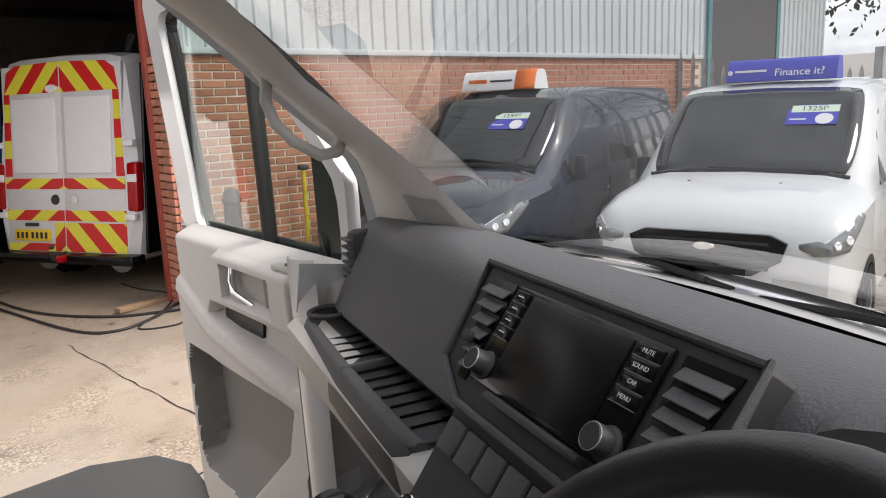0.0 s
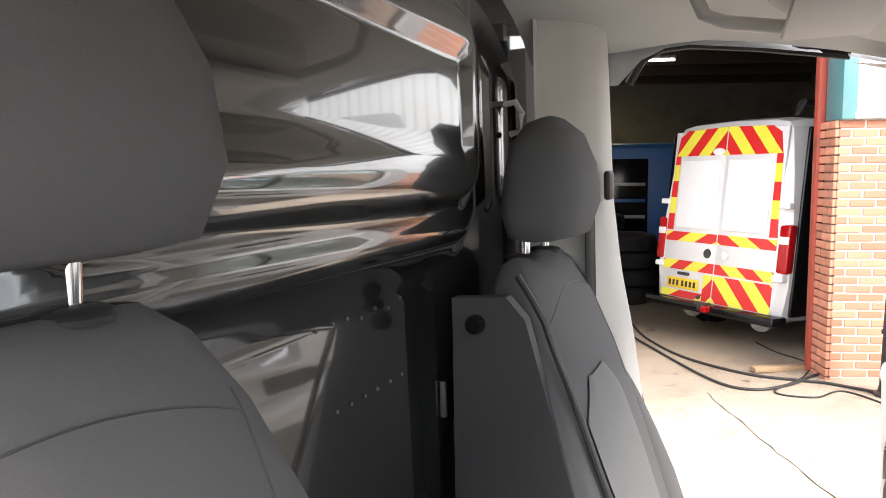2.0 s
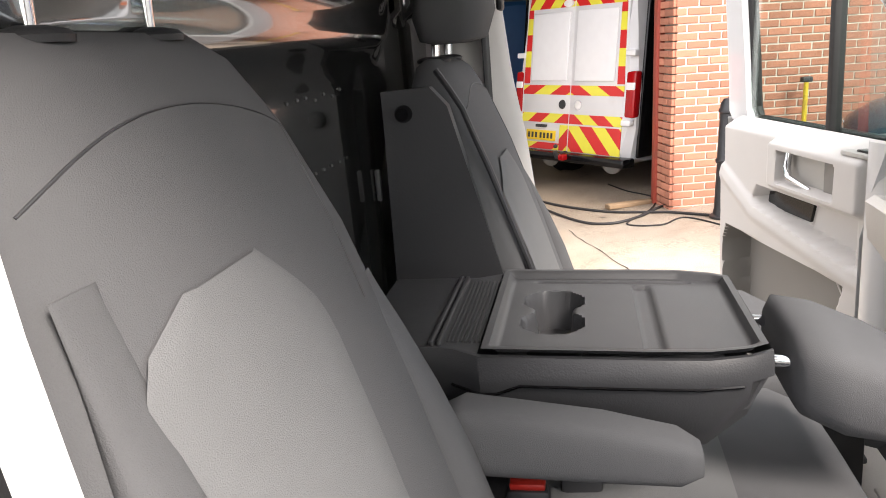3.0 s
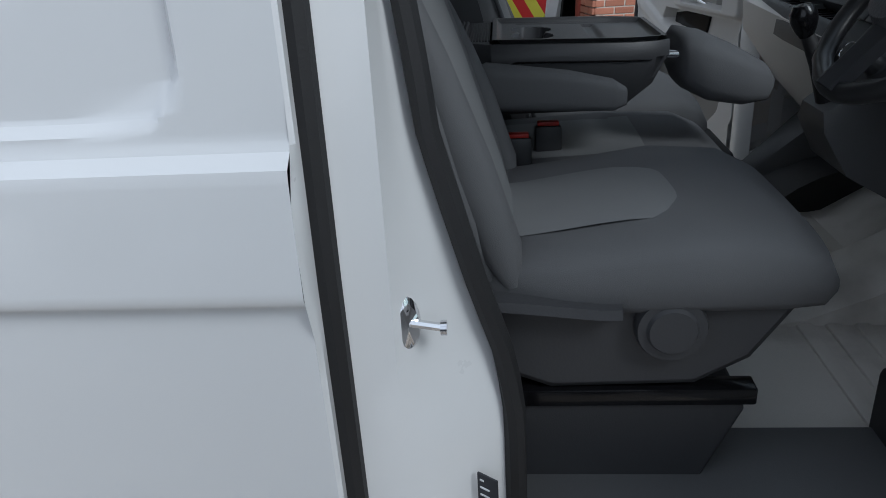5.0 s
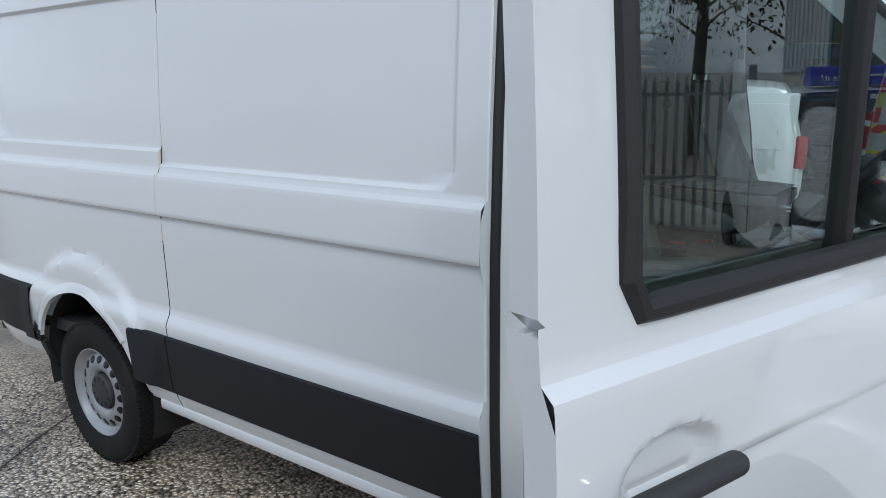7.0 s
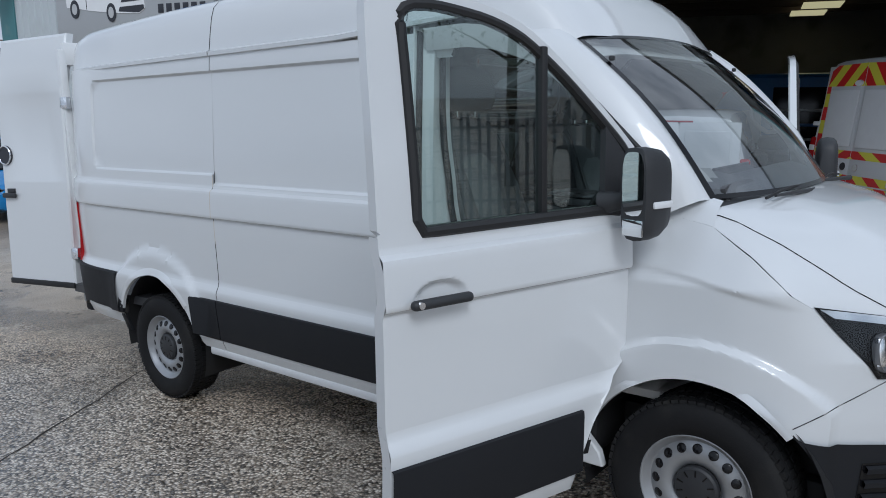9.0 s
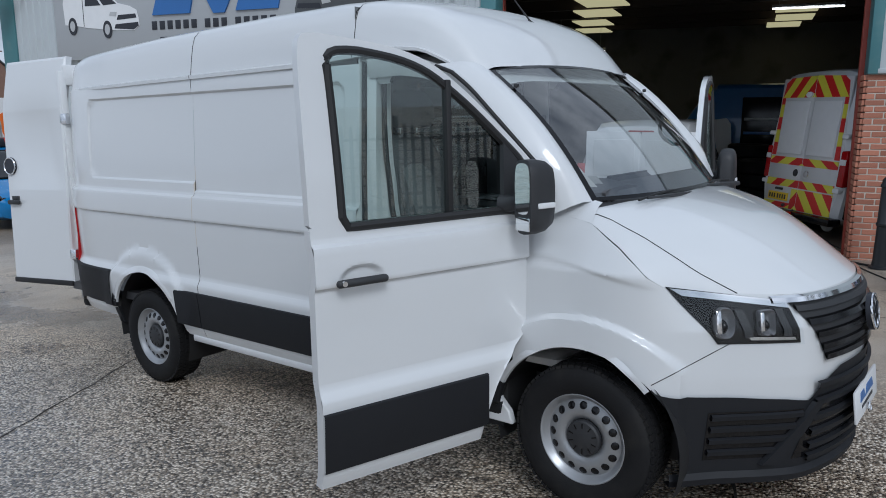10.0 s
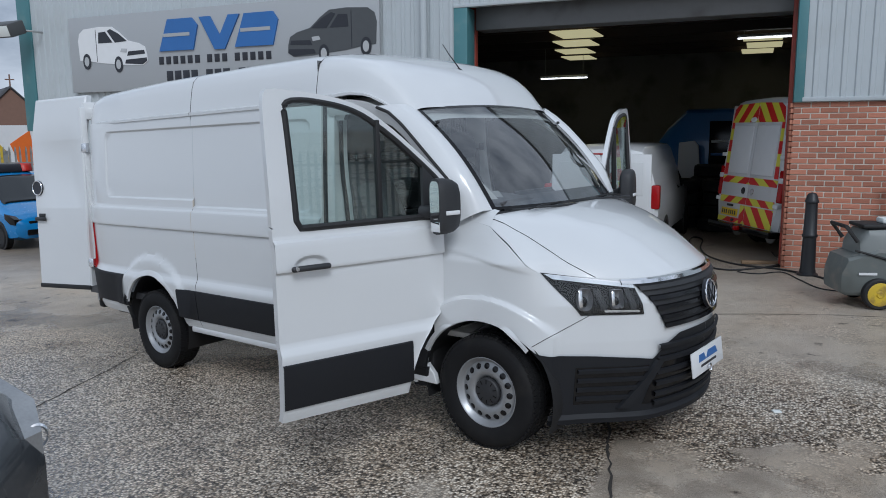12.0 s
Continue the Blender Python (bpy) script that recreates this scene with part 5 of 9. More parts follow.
both("outer_seal", seal(-1.366, 0.036, 0.0, 0.017), RUBBER, "black rubber door seal")
part("inner_seal", seal(-1.147, 0.13, 1.0, 0.016), RUBBER, van, "black rubber door seal")
part("inner_seal", seal(-1.08, 0.10, 1.0, 0.010).mirrored(), RUBBER, van, "black rubber door seal")
for sg, px_ in ((1, -1.19), (-1, -1.06)):
    pt_ = Geo().grid([[(px_ + f, -y, z) for y in (0.815, 0.80)] + [(px_ + f - 0.02, -0.768, z), (px_ + f - 0.065, -0.742, z), (px_ + f - 0.13, -0.728, z), (-1.36, -0.72, z)] for z, f in [(z, jamb_sweep(z)) for z in steps(0.72, 2.2, 0.04)]])
    part("post_trim", pt_ if sg > 0 else pt_.mirrored(), PALE, van, "pale inner trim of the door post")
for s in (1, -1):
    g1 = Geo().lathe([(0.0, 0.012), (0.022, 0.012), (0.03, 0.004), (0.03, -0.01)], "x", 18, pose(-1.285, -0.905, 1.123) @ pose(0, 0, 0, 0, 0, -60) @ Matrix.Diagonal((1, 0.7, 1.35, 1)))
    pl = part("striker_plate", g1 if s > 0 else g1.mirrored(), CHROME, van, "steel door striker")
    g2 = Geo().tube([(-1.281, -0.908, 1.126), (-1.235, -0.922, 1.126)], 0.006, 8).lathe([(0.010, -0.004), (0.010, 0.004)], "x", 10, pose(-1.233, -0.923, 1.126))
    part("striker_pin", g2 if s > 0 else g2.mirrored(), CHROME, pl)
lab = Matrix.Translation((-1.186, -0.903, 0.82)) @ pose(0, 0, 0, 0, 0, -35)
stk = part("data_sticker", Geo().box(-0.017, 0.017, -0.004, -0.001, -0.055, 0.055, m=lab), SIGNDARK, van, "black sticker with rows of tiny print")
for i in range(7):
    part("print_row", Geo().box(-0.012, random.uniform(-0.006, 0.010), -0.0052, -0.004, 0.044 - i * 0.013, 0.0465 - i * 0.013, m=lab), SIGNWHITE, stk)
# sill and step
both("sill", Geo().grid([[(x, -y, z) for x in steps(-1.38, -0.50, 0.12)] for y, z in ((0.955, 0.36), (0.975, 0.42), (0.965, 0.46), (0.93, 0.47))]), JAMB)
both("step_riser", Geo().grid([[(x, -y, z) for x in steps(-1.14, -0.51, 0.12)] for y, z in ((0.935, 0.472), (0.90, 0.478), (0.893, 0.50), (0.885, 0.69), (0.875, 0.72), (0.85, 0.738), (0.80, 0.74))]), STEPGREY, "grey moulded plastic step")
both("step_tread", Geo().box(-1.14, -0.42, -0.90, -0.62, 0.725, 0.742, b=0.006), STEPGREY)
both("front_jamb", Geo().grid([[(-0.335, -0.985, z), (-0.345, -0.96, z), (-0.335, -0.92, z), (-0.30, -0.885, z)] for z in steps(0.74, 1.42, 0.1)]), JAMB)
APER = [(-1.38, 2.19), (-1.1, 2.195), (-0.95, 2.175), (-0.84, 2.14), (-0.738, 2.104), (-0.626, 2.021), (-0.467, 1.867), (-0.248, 1.656)]
APIN = [(-1.19, 2.07), (-1.16, 2.12), (-1.12, 2.14), (-1.06, 2.143), (-0.93, 2.125), (-0.76, 2.094), (-0.65, 2.062), (-0.57, 2.025), (-0.51, 1.982), (-0.41, 1.89), (-0.30, 1.79), (-0.22, 1.715), (-0.18, 1.66), (-0.155, 1.55), (-0.145, 1.42)]
OFFSET = pose(0, 0, -0.03)
_hd = Geo().grid([[(x, -0.925, curve1(APER, x) + 0.012), (x, -0.90, curve1(APER, x) - 0.004), (x + 0.02, -0.865, curve1(APIN, x + 0.02) + 0.004)] for x in steps(-1.38, -0.83, 0.05)])
both("door_head", _hd, JAMB)
both("head_seal", Geo().tube([(x, -0.885, z + 0.008) for x, z in APIN[:6]], 0.010, 8), RUBBER, "black rubber door seal")
for sg, sh in ((1, 0.0), (-1, 0.075)):
    rr_ = Geo().grid([[(x + sh, -0.93, curve1(APER, x) + 0.004) for x in steps(-0.84, -0.24, 0.04)], [(max(x + sh, min(x + 0.06, x + sh + 0.05)), -0.866, curve1(APIN, min(-0.146, x + 0.075)) + 0.002) for x in steps(-0.84, -0.24, 0.04)]])
    part("pillar_return", rr_ if sg > 0 else rr_.mirrored(), JAMB, van)
part("cant_rail", Geo().grid([[(x, -0.934, curve1(APER, x) + 0.012), (x, -0.926, curve1(APER, x) - 0.03), (x - 0.01, -0.90, curve1(APER, x) - 0.085)] for x in steps(-1.32, -0.30, 0.04)]), JAMB, van, "white edge of the door opening")
part("pillar_seal", Geo().tube([(x, -0.94, curve1(APER, x)) for x in steps(-0.84, -0.25, 0.05)], 0.010, 8), RUBBER, van, "black rubber door seal")

OFFSET = None
# foot of the wing between the door and the wheel
both("sill_end", Geo().prism([(-0.60, 0.335), (-0.38, 0.335), (-0.40, 0.40), (-0.452, 0.455), (-0.47, 0.50), (-0.60, 0.50)], "y", -0.972, -0.93), WHITE, bevel=0.008)
both("splash_liner", Geo().box(-0.53, -0.43, -0.93, -0.60, 0.36, 0.86, b=0.02), RUBBER, "black wheel-arch liner")

# ---- cab doors, hung open ----
HX_, HY_ = -0.33, -0.955
TOP = [(-1.42, 2.179), (-1.38, 2.178), (-1.30, 2.176), (-1.18, 2.165), (-1.05, 2.148), (-0.93, 2.125), (-0.80, 2.072), (-0.66, 1.98), (-0.52, 1.863), (-0.37, 1.731), (-0.27, 1.634), (-0.25, 1.61)]


def dl(x, y, z):
    return (x - HX_, y - HY_, z)


def door_shell():
    xs = sorted(set([round(v, 4) for v in steps(-1.42, -0.335, 0.04) + steps(-1.33, -1.10, 0.0077)] + [-0.575, -0.60]))
    zs = sorted(set([round(v, 4) for v in steps(0.36, 1.40, 0.035)] + [1.42, 1.44, 0.735, 0.75, 0.768, 0.785, 0.81, 1.185, 1.190, 1.196, 1.204, 1.212, 1.222, 1.24, 1.35, 1.362, 1.377, 1.392] + [round(v, 4) for v in steps(1.226, 1.298, 0.008)]))
    g = skin(xs, zs, 0.36, 0.60)
    g.v = [dl(*p) for p in g.v]
    return g


def loops():
    outer = [(-1.42, 1.40), (-1.42, 1.6), (-1.42, 1.8), (-1.42, 2.0), (-1.415, 2.14), (-1.385, 2.185)] + [(x, curve1(TOP, x)) for x in (-1.2, -1.1, -1.0, -0.9, -0.8, -0.7, -0.6, -0.5, -0.4, -0.33, -0.28)] + [(-0.285, 1.56), (-0.30, 1.405), (-0.335, 1.40), (-0.6, 1.40), (-0.9, 1.40), (-1.2, 1.40)]
    inner = [(-1.275, 1.43), (-1.28, 1.6), (-1.286, 1.8), (-1.294, 2.0), (-1.30, 2.08), (-1.275, 2.115)] + [(x, curve1(TOP, x) - 0.045 - 0.012 * smooth01((x + 0.95) / 0.3)) for x in (-1.18, -1.08, -0.98, -0.89, -0.81, -0.72, -0.63, -0.54, -0.45, -0.37)] + [(-0.325, 1.62), (-0.328, 1.46)] + [(-0.355, 1.415), (-0.44, 1.43), (-0.62, 1.43), (-0.9, 1.43), (-1.18, 1.43)]
    def rounded(ring):
        return [(lerp(a[0], b[0], k), lerp(a[1], b[1], k)) for a, b in zip(ring, ring[1:] + ring[:1]) for k in (0.25, 0.75)]
    return rounded(outer), rounded(inner)


def door_frame(depth):
    outer, inner = loops()
    rows = []
    for ring, off in ((outer, 0.0), (inner, 0.0), (inner, -depth), (outer, -depth), (outer, 0.0)):
        rows.append([dl(x, -(side_y(x, max(z, 1.44)) + off * (1 + 0.3 * smooth01((-1.05 - x) / 0.12))), z) for x, z in ring])
    return Geo().grid(rows, closed=True)


def cab_door(sgn, angle, hx=HX_, hy=HY_, hz=0.0):
    """sgn -1: the right-hand door."""
    def one(geo):
        return geo if sgn < 0 else geo.mirrored()
    m = pose(hx, hy * -sgn, hz, 0, 0, angle * -sgn)
    d = part("cab_door", one(door_shell()), WHITE, van, "open white cab door", merge=True, angle=30, m=m)
    part("door_frame", one(door_frame(0.035)), WHITE, d, angle=40)
    # edges and inner steel
    e = Geo()
    zs = steps(0.36, 1.43, 0.05)
    e.grid([[dl(-1.42, -(side_y(-1.42, z) - k), z) for k in (0.0, 0.012, 0.02, 0.052)] for z in zs])
    e.grid([[dl(x, -(side_y(x, 0.36) - k), 0.36) for k in (0.0, 0.03, 0.052)] for x in steps(-1.42, -0.60, 0.1)])
    e.grid([[dl(-0.335, -(side_y(-0.335, z) - k), z) for k in (0.0, 0.03, 0.05)] for z in steps(0.86, 1.42, 0.08)])
    e.grid([[dl(x, -0.952, z) for x in (-1.42, -0.335)] for z in (0.86, 1.43)])
    e.grid([[dl(x, -0.952, z) for x in (-1.42, -0.60)] for z in (0.36, 0.86)])
    e.grid([[dl(x, -(side_y(x, 1.42) - k), 1.425) for k in (0.004, 0.03, 0.051)] for x in steps(-1.42, -0.335, 0.1)])
    part("inner_panel", one(e), JAMB, d)
    part("side_cladding", one(Geo().grid([[dl(x, -(side_y(x, z) + o), z) for x in steps(-1.418, -0.59, 0.05)] for z, o in ((0.435, 0.0), (0.439, 0.012), (0.455, 0.015), (0.675, 0.015), (0.691, 0.012), (0.695, 0.0))])), CLAD, d, "black textured side cladding")
    # glass and its seals
    outer, inner = loops()
    gl = part("side_window", one(Geo().prism([(x, z) for x, z in inner], "y", -0.0015, 0.0015, Matrix.Translation((-HX_, -HY_ - 0.945, 0)))), GLASS, d, "clear side window")
    gl.visible_shadow = False
    pts = [dl(x, -(side_y(x, max(z, 1.44)) - 0.004), z) for x, z in inner]
    part("window_seal", one(Geo().tube(pts, 0.019, 8, closed=True)), RUBBER, d)
    part("window_bar", one(Geo().box(-0.757, -0.73, -0.965, -0.925, 1.42, 2.01, b=0.006, m=Matrix.Translation((-HX_, -HY_, 0)) @ Matrix.Shear("XZ", 4, (0.0, 0.0)))), RUBBER, d, "black window divider")
    part("mirror_base", one(Geo().prism([(-0.455, 1.415), (-0.455, 1.735), (-0.40, 1.70), (-0.335, 1.62), (-0.325, 1.415)], "y", -0.972, -0.945, Matrix.Translation((-HX_, -HY_, 0)))), TRIMDK, d)
    # handle
    h = part("door_handle", one(Geo().box(-1.345, -1.115, -1.052, -1.018, 1.204, 1.236, b=0.015, seg=4, m=Matrix.Translation((-HX_, -HY_, 0)))), TRIMDK, d, "black grab handle")
    part("lock", one(Geo().lathe([(0.0, -0.003), (0.011, -0.003), (0.011, 0.01)], "y", 16, Matrix.Translation(dl(-1.32, -1.055, 1.223)))), CHROME, h)
    # mirror
    def ring(yc, hw, z0, z1, x0, x1):
        out = []
        for t in range(20):
            a = 2 * math.pi * t / 20
            c, s_ = math.cos(a), math.sin(a)
            ex = lambda v: math.copysign(abs(v) ** 0.55, v)
            out.append((lerp(x0, x1, 0.5 + 0.5 * 0), yc + hw * ex(c), (z0 + z1) / 2 + (z1 - z0) / 2 * ex(s_)))
        return out
    rings = []
    for x, k in ((-0.475, 0.93), (-0.47, 1.0), (-0.42, 1.0), (-0.37, 0.93), (-0.33, 0.72), (-0.315, 0.4)):
        zc, hz, hy = 1.50, 0.165 * (0.3 + 0.7 * k), 0.060 * (0.3 + 0.7 * k)
        rg = ring(-1.125, hy, zc - hz, zc + hz, x, x)
        rings.append([dl(x, y, z) for _, y, z in rg])
    # mirror housing hangs in front of the door, facing back
    mm = Matrix.Translation(dl(-0.40, -1.0, 0)) @ pose(0, 0, 0, 0, 0, 0)
    mir = part("wing_mirror", one(Geo().loft(rings)), TRIMDK, d, "black wing mirror")
    part("mirror_glass", one(Geo().loft([[dl(-0.478, y, z) for _, y, z in ring(-1.125, 0.049, 1.425, 1.65, 0, 0)], [dl(-0.474, y, z) for _, y, z in ring(-1.125, 0.049, 1.425, 1.65, 0, 0)]])), MIRROR, mir, "mirror glass")
    part("lower_mirror_glass", one(Geo().box(-0.143 - 0.006, -0.143, -1.125 - HY_ - 0.046, -1.125 - HY_ + 0.046, 1.352, 1.412, b=0.004)), MIRROR, mir)
    part("indicator", one(Geo().box(-0.44 - HX_, -0.34 - HX_, -1.192 - HY_, -1.180 - HY_, 1.45, 1.475, b=0.006)), SIGNWHITE, mir)
    part("mirror_arm", one(Geo().tube([dl(-0.45, -0.95, 1.455), dl(-0.42, -1.03, 1.47), dl(-0.41, -1.08, 1.50)], [0.045, 0.035, 0.03], 10)), TRIMDK, mir)
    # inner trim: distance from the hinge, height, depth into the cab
    # the pocket's shade is put into DEEP's grey, also used on the grip
    DEEP = mat("grey pocket lining with shade in its colour", (0.25, 0.24, 0.225), 0.6, var=0.06)
    front = lambda z: curve1([(0.42, 0.30), (0.62, 0.20), (0.78, 0.10), (0.90, 0.045), (1.06, 0.005), (1.10, -0.06), (1.16, -0.10), (1.44, -0.12)], z)
    trough = [(0.12, 1.238), (0.70, 1.238), (0.735, 1.19), (0.70, 1.163), (0.125, 1.097)]
    pocket = [(0.145, 1.044), (0.905, 1.054), (0.935, 0.99), (0.925, 0.66), (0.88, 0.615), (0.56, 0.60), (0.20, 0.90)]
    crease = lambda u: curve1([(0.0, 1.085), (0.125, 1.095), (0.711, 1.164), (0.90, 1.245), (1.02, 1.29)], u)

    def depth(u, z):
        v = 0.118 - 0.016 * smooth01((z - crease(u)) / 0.014) + 0.006 * smooth01((crease(u) - z) / 0.03) * smooth01((z - crease(u) + 0.06) / 0.03)
        v += 0.026 * smooth01(rect_in(u, z, 0.085, 0.60, 1.243, 1.412, 0.03) / 0.016)
        v -= 0.050 * smooth01(rect_in(u, z, 0.205, 0.53, 1.272, 1.380, 0.012) / 0.009)
        v = lerp(v, 0.050, smooth01(poly_in(u, z, trough) / 0.014))
        v = lerp(v, 0.014 + 0.05 * smooth01((0.74 - z) / 0.14), smooth01(poly_in(u, z, pocket) / 0.016))
        v -= 0.07 * smooth01((z - 1.408) / 0.04)
        v *= 1 - 0.95 * smooth01((u - 0.955) / 0.05) * (0.4 + 0.6 * smooth01((1.42 - z) / 0.3))
        return lerp(0.0, v, smooth01((u - front(z) + 0.012) / 0.016) * smooth01((z - 0.42) / 0.03))
    pale, lining = Geo(), Geo()
    rows = [[(-u, depth(u, z), z) for u in [lerp(front(z) - 0.012, 1.01, k / 170) for k in range(171)]] for z in steps(0.42, 1.445, 0.0065)]
    pale.grid(rows)
    lining.v = list(pale.v)
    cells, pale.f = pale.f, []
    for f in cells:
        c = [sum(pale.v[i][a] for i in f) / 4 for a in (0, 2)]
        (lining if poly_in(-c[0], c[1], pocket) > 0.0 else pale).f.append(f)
    card = part("door_card", one(pale), PALE, d, "pale grey moulded door trim", angle=60)
    part("pocket_lining", one(lining), DEEP, card, "grey pocket lining with shade in its colour", angle=60)
    part("bin_rib", one(Geo().tube([(-0.34, 0.022, 1.03), (-0.32, 0.024, 0.99), (-0.25, 0.03, 0.93), (-0.20, 0.05, 0.885)], 0.007, 6)), PALE, card)
    INLAY = mat("grey plastic inlay", (0.46, 0.45, 0.42), 0.5)
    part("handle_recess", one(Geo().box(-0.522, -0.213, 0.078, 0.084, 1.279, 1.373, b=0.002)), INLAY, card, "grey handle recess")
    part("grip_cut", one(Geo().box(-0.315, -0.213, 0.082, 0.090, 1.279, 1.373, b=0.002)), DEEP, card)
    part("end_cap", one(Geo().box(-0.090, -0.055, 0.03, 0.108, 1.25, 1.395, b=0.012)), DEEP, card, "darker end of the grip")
    part("latch_lever", one(Geo().tube([(-0.495, 0.10, 1.378), (-0.495, 0.107, 1.33), (-0.475, 0.112, 1.298), (-0.37, 0.10, 1.276)], [0.010, 0.012, 0.012, 0.006], 10)), CHROME, card, "bright release lever")
    part("window_switch", one(Geo().box(-0.20, -0.035, 0.055, 0.115, 1.408, 1.421, b=0.004)), INLAY, card, "window switch panel")
    part("switch_key", one(Geo().box(-0.15, -0.08, 0.07, 0.10, 1.419, 1.427, b=0.003)), BLACKGL, card)
    part("pull_cup", one(Geo().prism([(-0.41, 1.222), (-0.54, 1.234), (-0.69, 1.212), (-0.70, 1.172), (-0.66, 1.162), (-0.43, 1.16)], "y", 0.045, 0.060)), BLACKGL, card, "dark pull cup")
    return d


door_r = cab_door(-1, 73.0, -0.305, -0.985)
door_l = cab_door(1, 76.0, -0.19, -0.99, -0.05)

OFFSET = pose(-0.02, 0, -0.04)
# ---- cab shell ----
def bulkhead():
    ys, zs = [i * 0.018 - 0.90 for i in range(101)], [0.72 + i * 0.018 for i in range(100)]

    def rr(y, z, y0, y1, z0, z1, r):
        dx, dz = max(y0 + r - y, y - (y1 - r), 0), max(z0 + r - z, z - (z1 - r), 0)
        return r - math.hypot(dx, dz) if dx or dz else min(y - y0, y1 - y, z - z0, z1 - z)

    def xx(y, z):
        x = -1.405
        zl = 1.80 - 0.11 * smooth01((0.20 - abs(y + 0.10)) / -0.10) * 0
        e = rr(y, z, -0.50, 0.395, 1.865, 2.16, 0.07)
        x += 0.030 * smooth01((e + 0.03) / 0.05)             # raised surround
        x -= 0.012 * smooth01((e - 0.055) / 0.012)           # panel sunk again
        e2 = rr(y, z, -0.66, 0.45, 1.785, 2.45, 0.09)
        x += 0.028 * smooth01((e2 + 0.02) / 0.03)
        for yc in (0.54, 0.72, -0.74):
            e3 = rr(y, z, yc - 0.055, yc + 0.055, 1.84, 2.11, 0.02)
            x += 0.018 * smooth01((e3 + 0.004) / 0.014)
        e4 = rr(y, z, -0.42, 0.29, 1.02, 1.745, 0.05)
        x -= 0.012 * smooth01((e4 + 0.01) / 0.03)
        return x
    g = Geo().grid([[(xx(y, z), y, z) for y in ys] for z in zs])
    return g


bh = part("bulkhead", bulkhead(), BULK, van, "gloss black steel bulkhead behind the seats", angle=60)
for z0, n, y0 in ((1.715, 7, -0.06), (1.60, 6, -0.02)):
    for i in range(n):
        part("rivet", Geo().lathe([(0.0, 0.0022), (0.002, 0.0018), (0.003, 0.0)], "x", 8, pose(-1.416, y0 + i * 0.04 + random.uniform(-0.004, 0.004), z0 + random.uniform(-0.006, 0.006))), DASHLO, bh)
part("belt_hook", Geo().tube([(-1.40, 0.68, 2.04), (-1.37, 0.68, 2.045), (-1.355, 0.675, 2.02), (-1.36, 0.67, 1.985), (-1.38, 0.672, 1.98)], 0.007, 8), PALE, bh, "pale belt hook")
part("bulkhead_slot", Geo().box(-1.405, -1.395, 0.30, 0.312, 1.50, 1.56, b=0.003), DASHLO, bh)
part("cab_floor", Geo().box(-1.40, -0.17, -0.86, 0.86, 0.675, 0.715, b=0.01), FLOORMAT, van, "pale rubber cab floor")
for x0, y0, y1 in ((-0.245, 0.14, 0.66), (-0.31, 0.14, 0.66), (-0.375, 0.14, 0.60), (-0.385, -0.75, 0.06), (-0.32, -0.75, 0.06), (-0.45, -0.75, 0.06)):
    part("floor_rib", Geo().box(x0 - 0.018, x0 + 0.018, y0, y1, 0.709, 0.722, b=0.006), FLOORMAT, van)
part("floor_step", Geo().prism([(0.085, 0.70), (0.125, 0.70), (0.118, 0.735), (0.105, 0.745), (0.088, 0.738)], "x", -0.62, -0.10), FLOORMAT, van, bevel=0.004)
part("footwell", Geo().grid([[(x + dx, y, z) for x, z in ((-0.20, 0.713), (-0.15, 0.722), (-0.02, 0.80), (0.05, 0.92), (0.07, 1.30))] for y, dx in ((-0.86, 0), (-0.3, 0), (0.3, 0), (0.62, 0.0), (0.86, -0.02))]), FLOORMAT, van, "pale toe board", angle=50)
part("wheel_box", Geo().loft([[(x, 0.86, 0.70), (x, 0.80 - w, 0.70), (x, 0.83 - w, 0.70 + h), (x, 0.86, 0.72 + h)] for x, w, h in ((-0.36, 0.0, 0.02), (-0.26, 0.06, 0.12), (-0.12, 0.10, 0.26), (0.05, 0.12, 0.42))]), DASHLO, van, "dark lining over the front wheel", angle=50)
part("floor_tunnel", Geo().loft([[(x, -0.16 + dy, 0.70), (x, -0.16 + dy, z - 0.03), (x, -0.12 + dy, z), (x, 0.04 + dy, z), (x, 0.08 + dy, z - 0.03), (x, 0.08 + dy, 0.70)] for x, z, dy in ((-0.62, 0.735, 0), (-0.45, 0.76, 0), (-0.30, 0.82, 0), (-0.15, 0.9, 0))]), FLOORMAT, van)
OFFSET = pose(0, 0, -0.04)
# headliner with the overhead shelf
head_rows = []
for x in steps(-1.40, -0.54, 0.06):
    zc = curve1([(-1.40, 2.27), (-1.0, 2.26), (-0.8, 2.2), (-0.62, 2.12), (-0.54, 2.075)], x)
    ze = curve1([(-1.40, 2.14), (-1.05, 2.165), (-0.93, 2.15), (-0.76, 2.114), (-0.62, 2.07), (-0.54, 2.02)], x)
    head_rows.append([(x, y, lerp(ze, zc, 1 - abs(y / 0.86) ** 5)) for y in [lerp(-0.86, 0.86, i / 24) for i in range(25)]])
part("headliner", Geo().grid(head_rows), HEADLINE, van, "pale fabric headliner", angle=60)
part("overhead_shelf", Geo().loft([[(x0, y, 2.24), (x0 + 0.01, y, 2.16), (x0 + 0.06, y, 2.135), (-0.66, y, 2.08), (-0.62, y, 2.12)] for y, x0 in ((-0.70, -0.88), (-0.55, -0.93), (0.55, -0.93), (0.70, -0.88))]), HEADLINE, van, "pale overhead storage shelf")
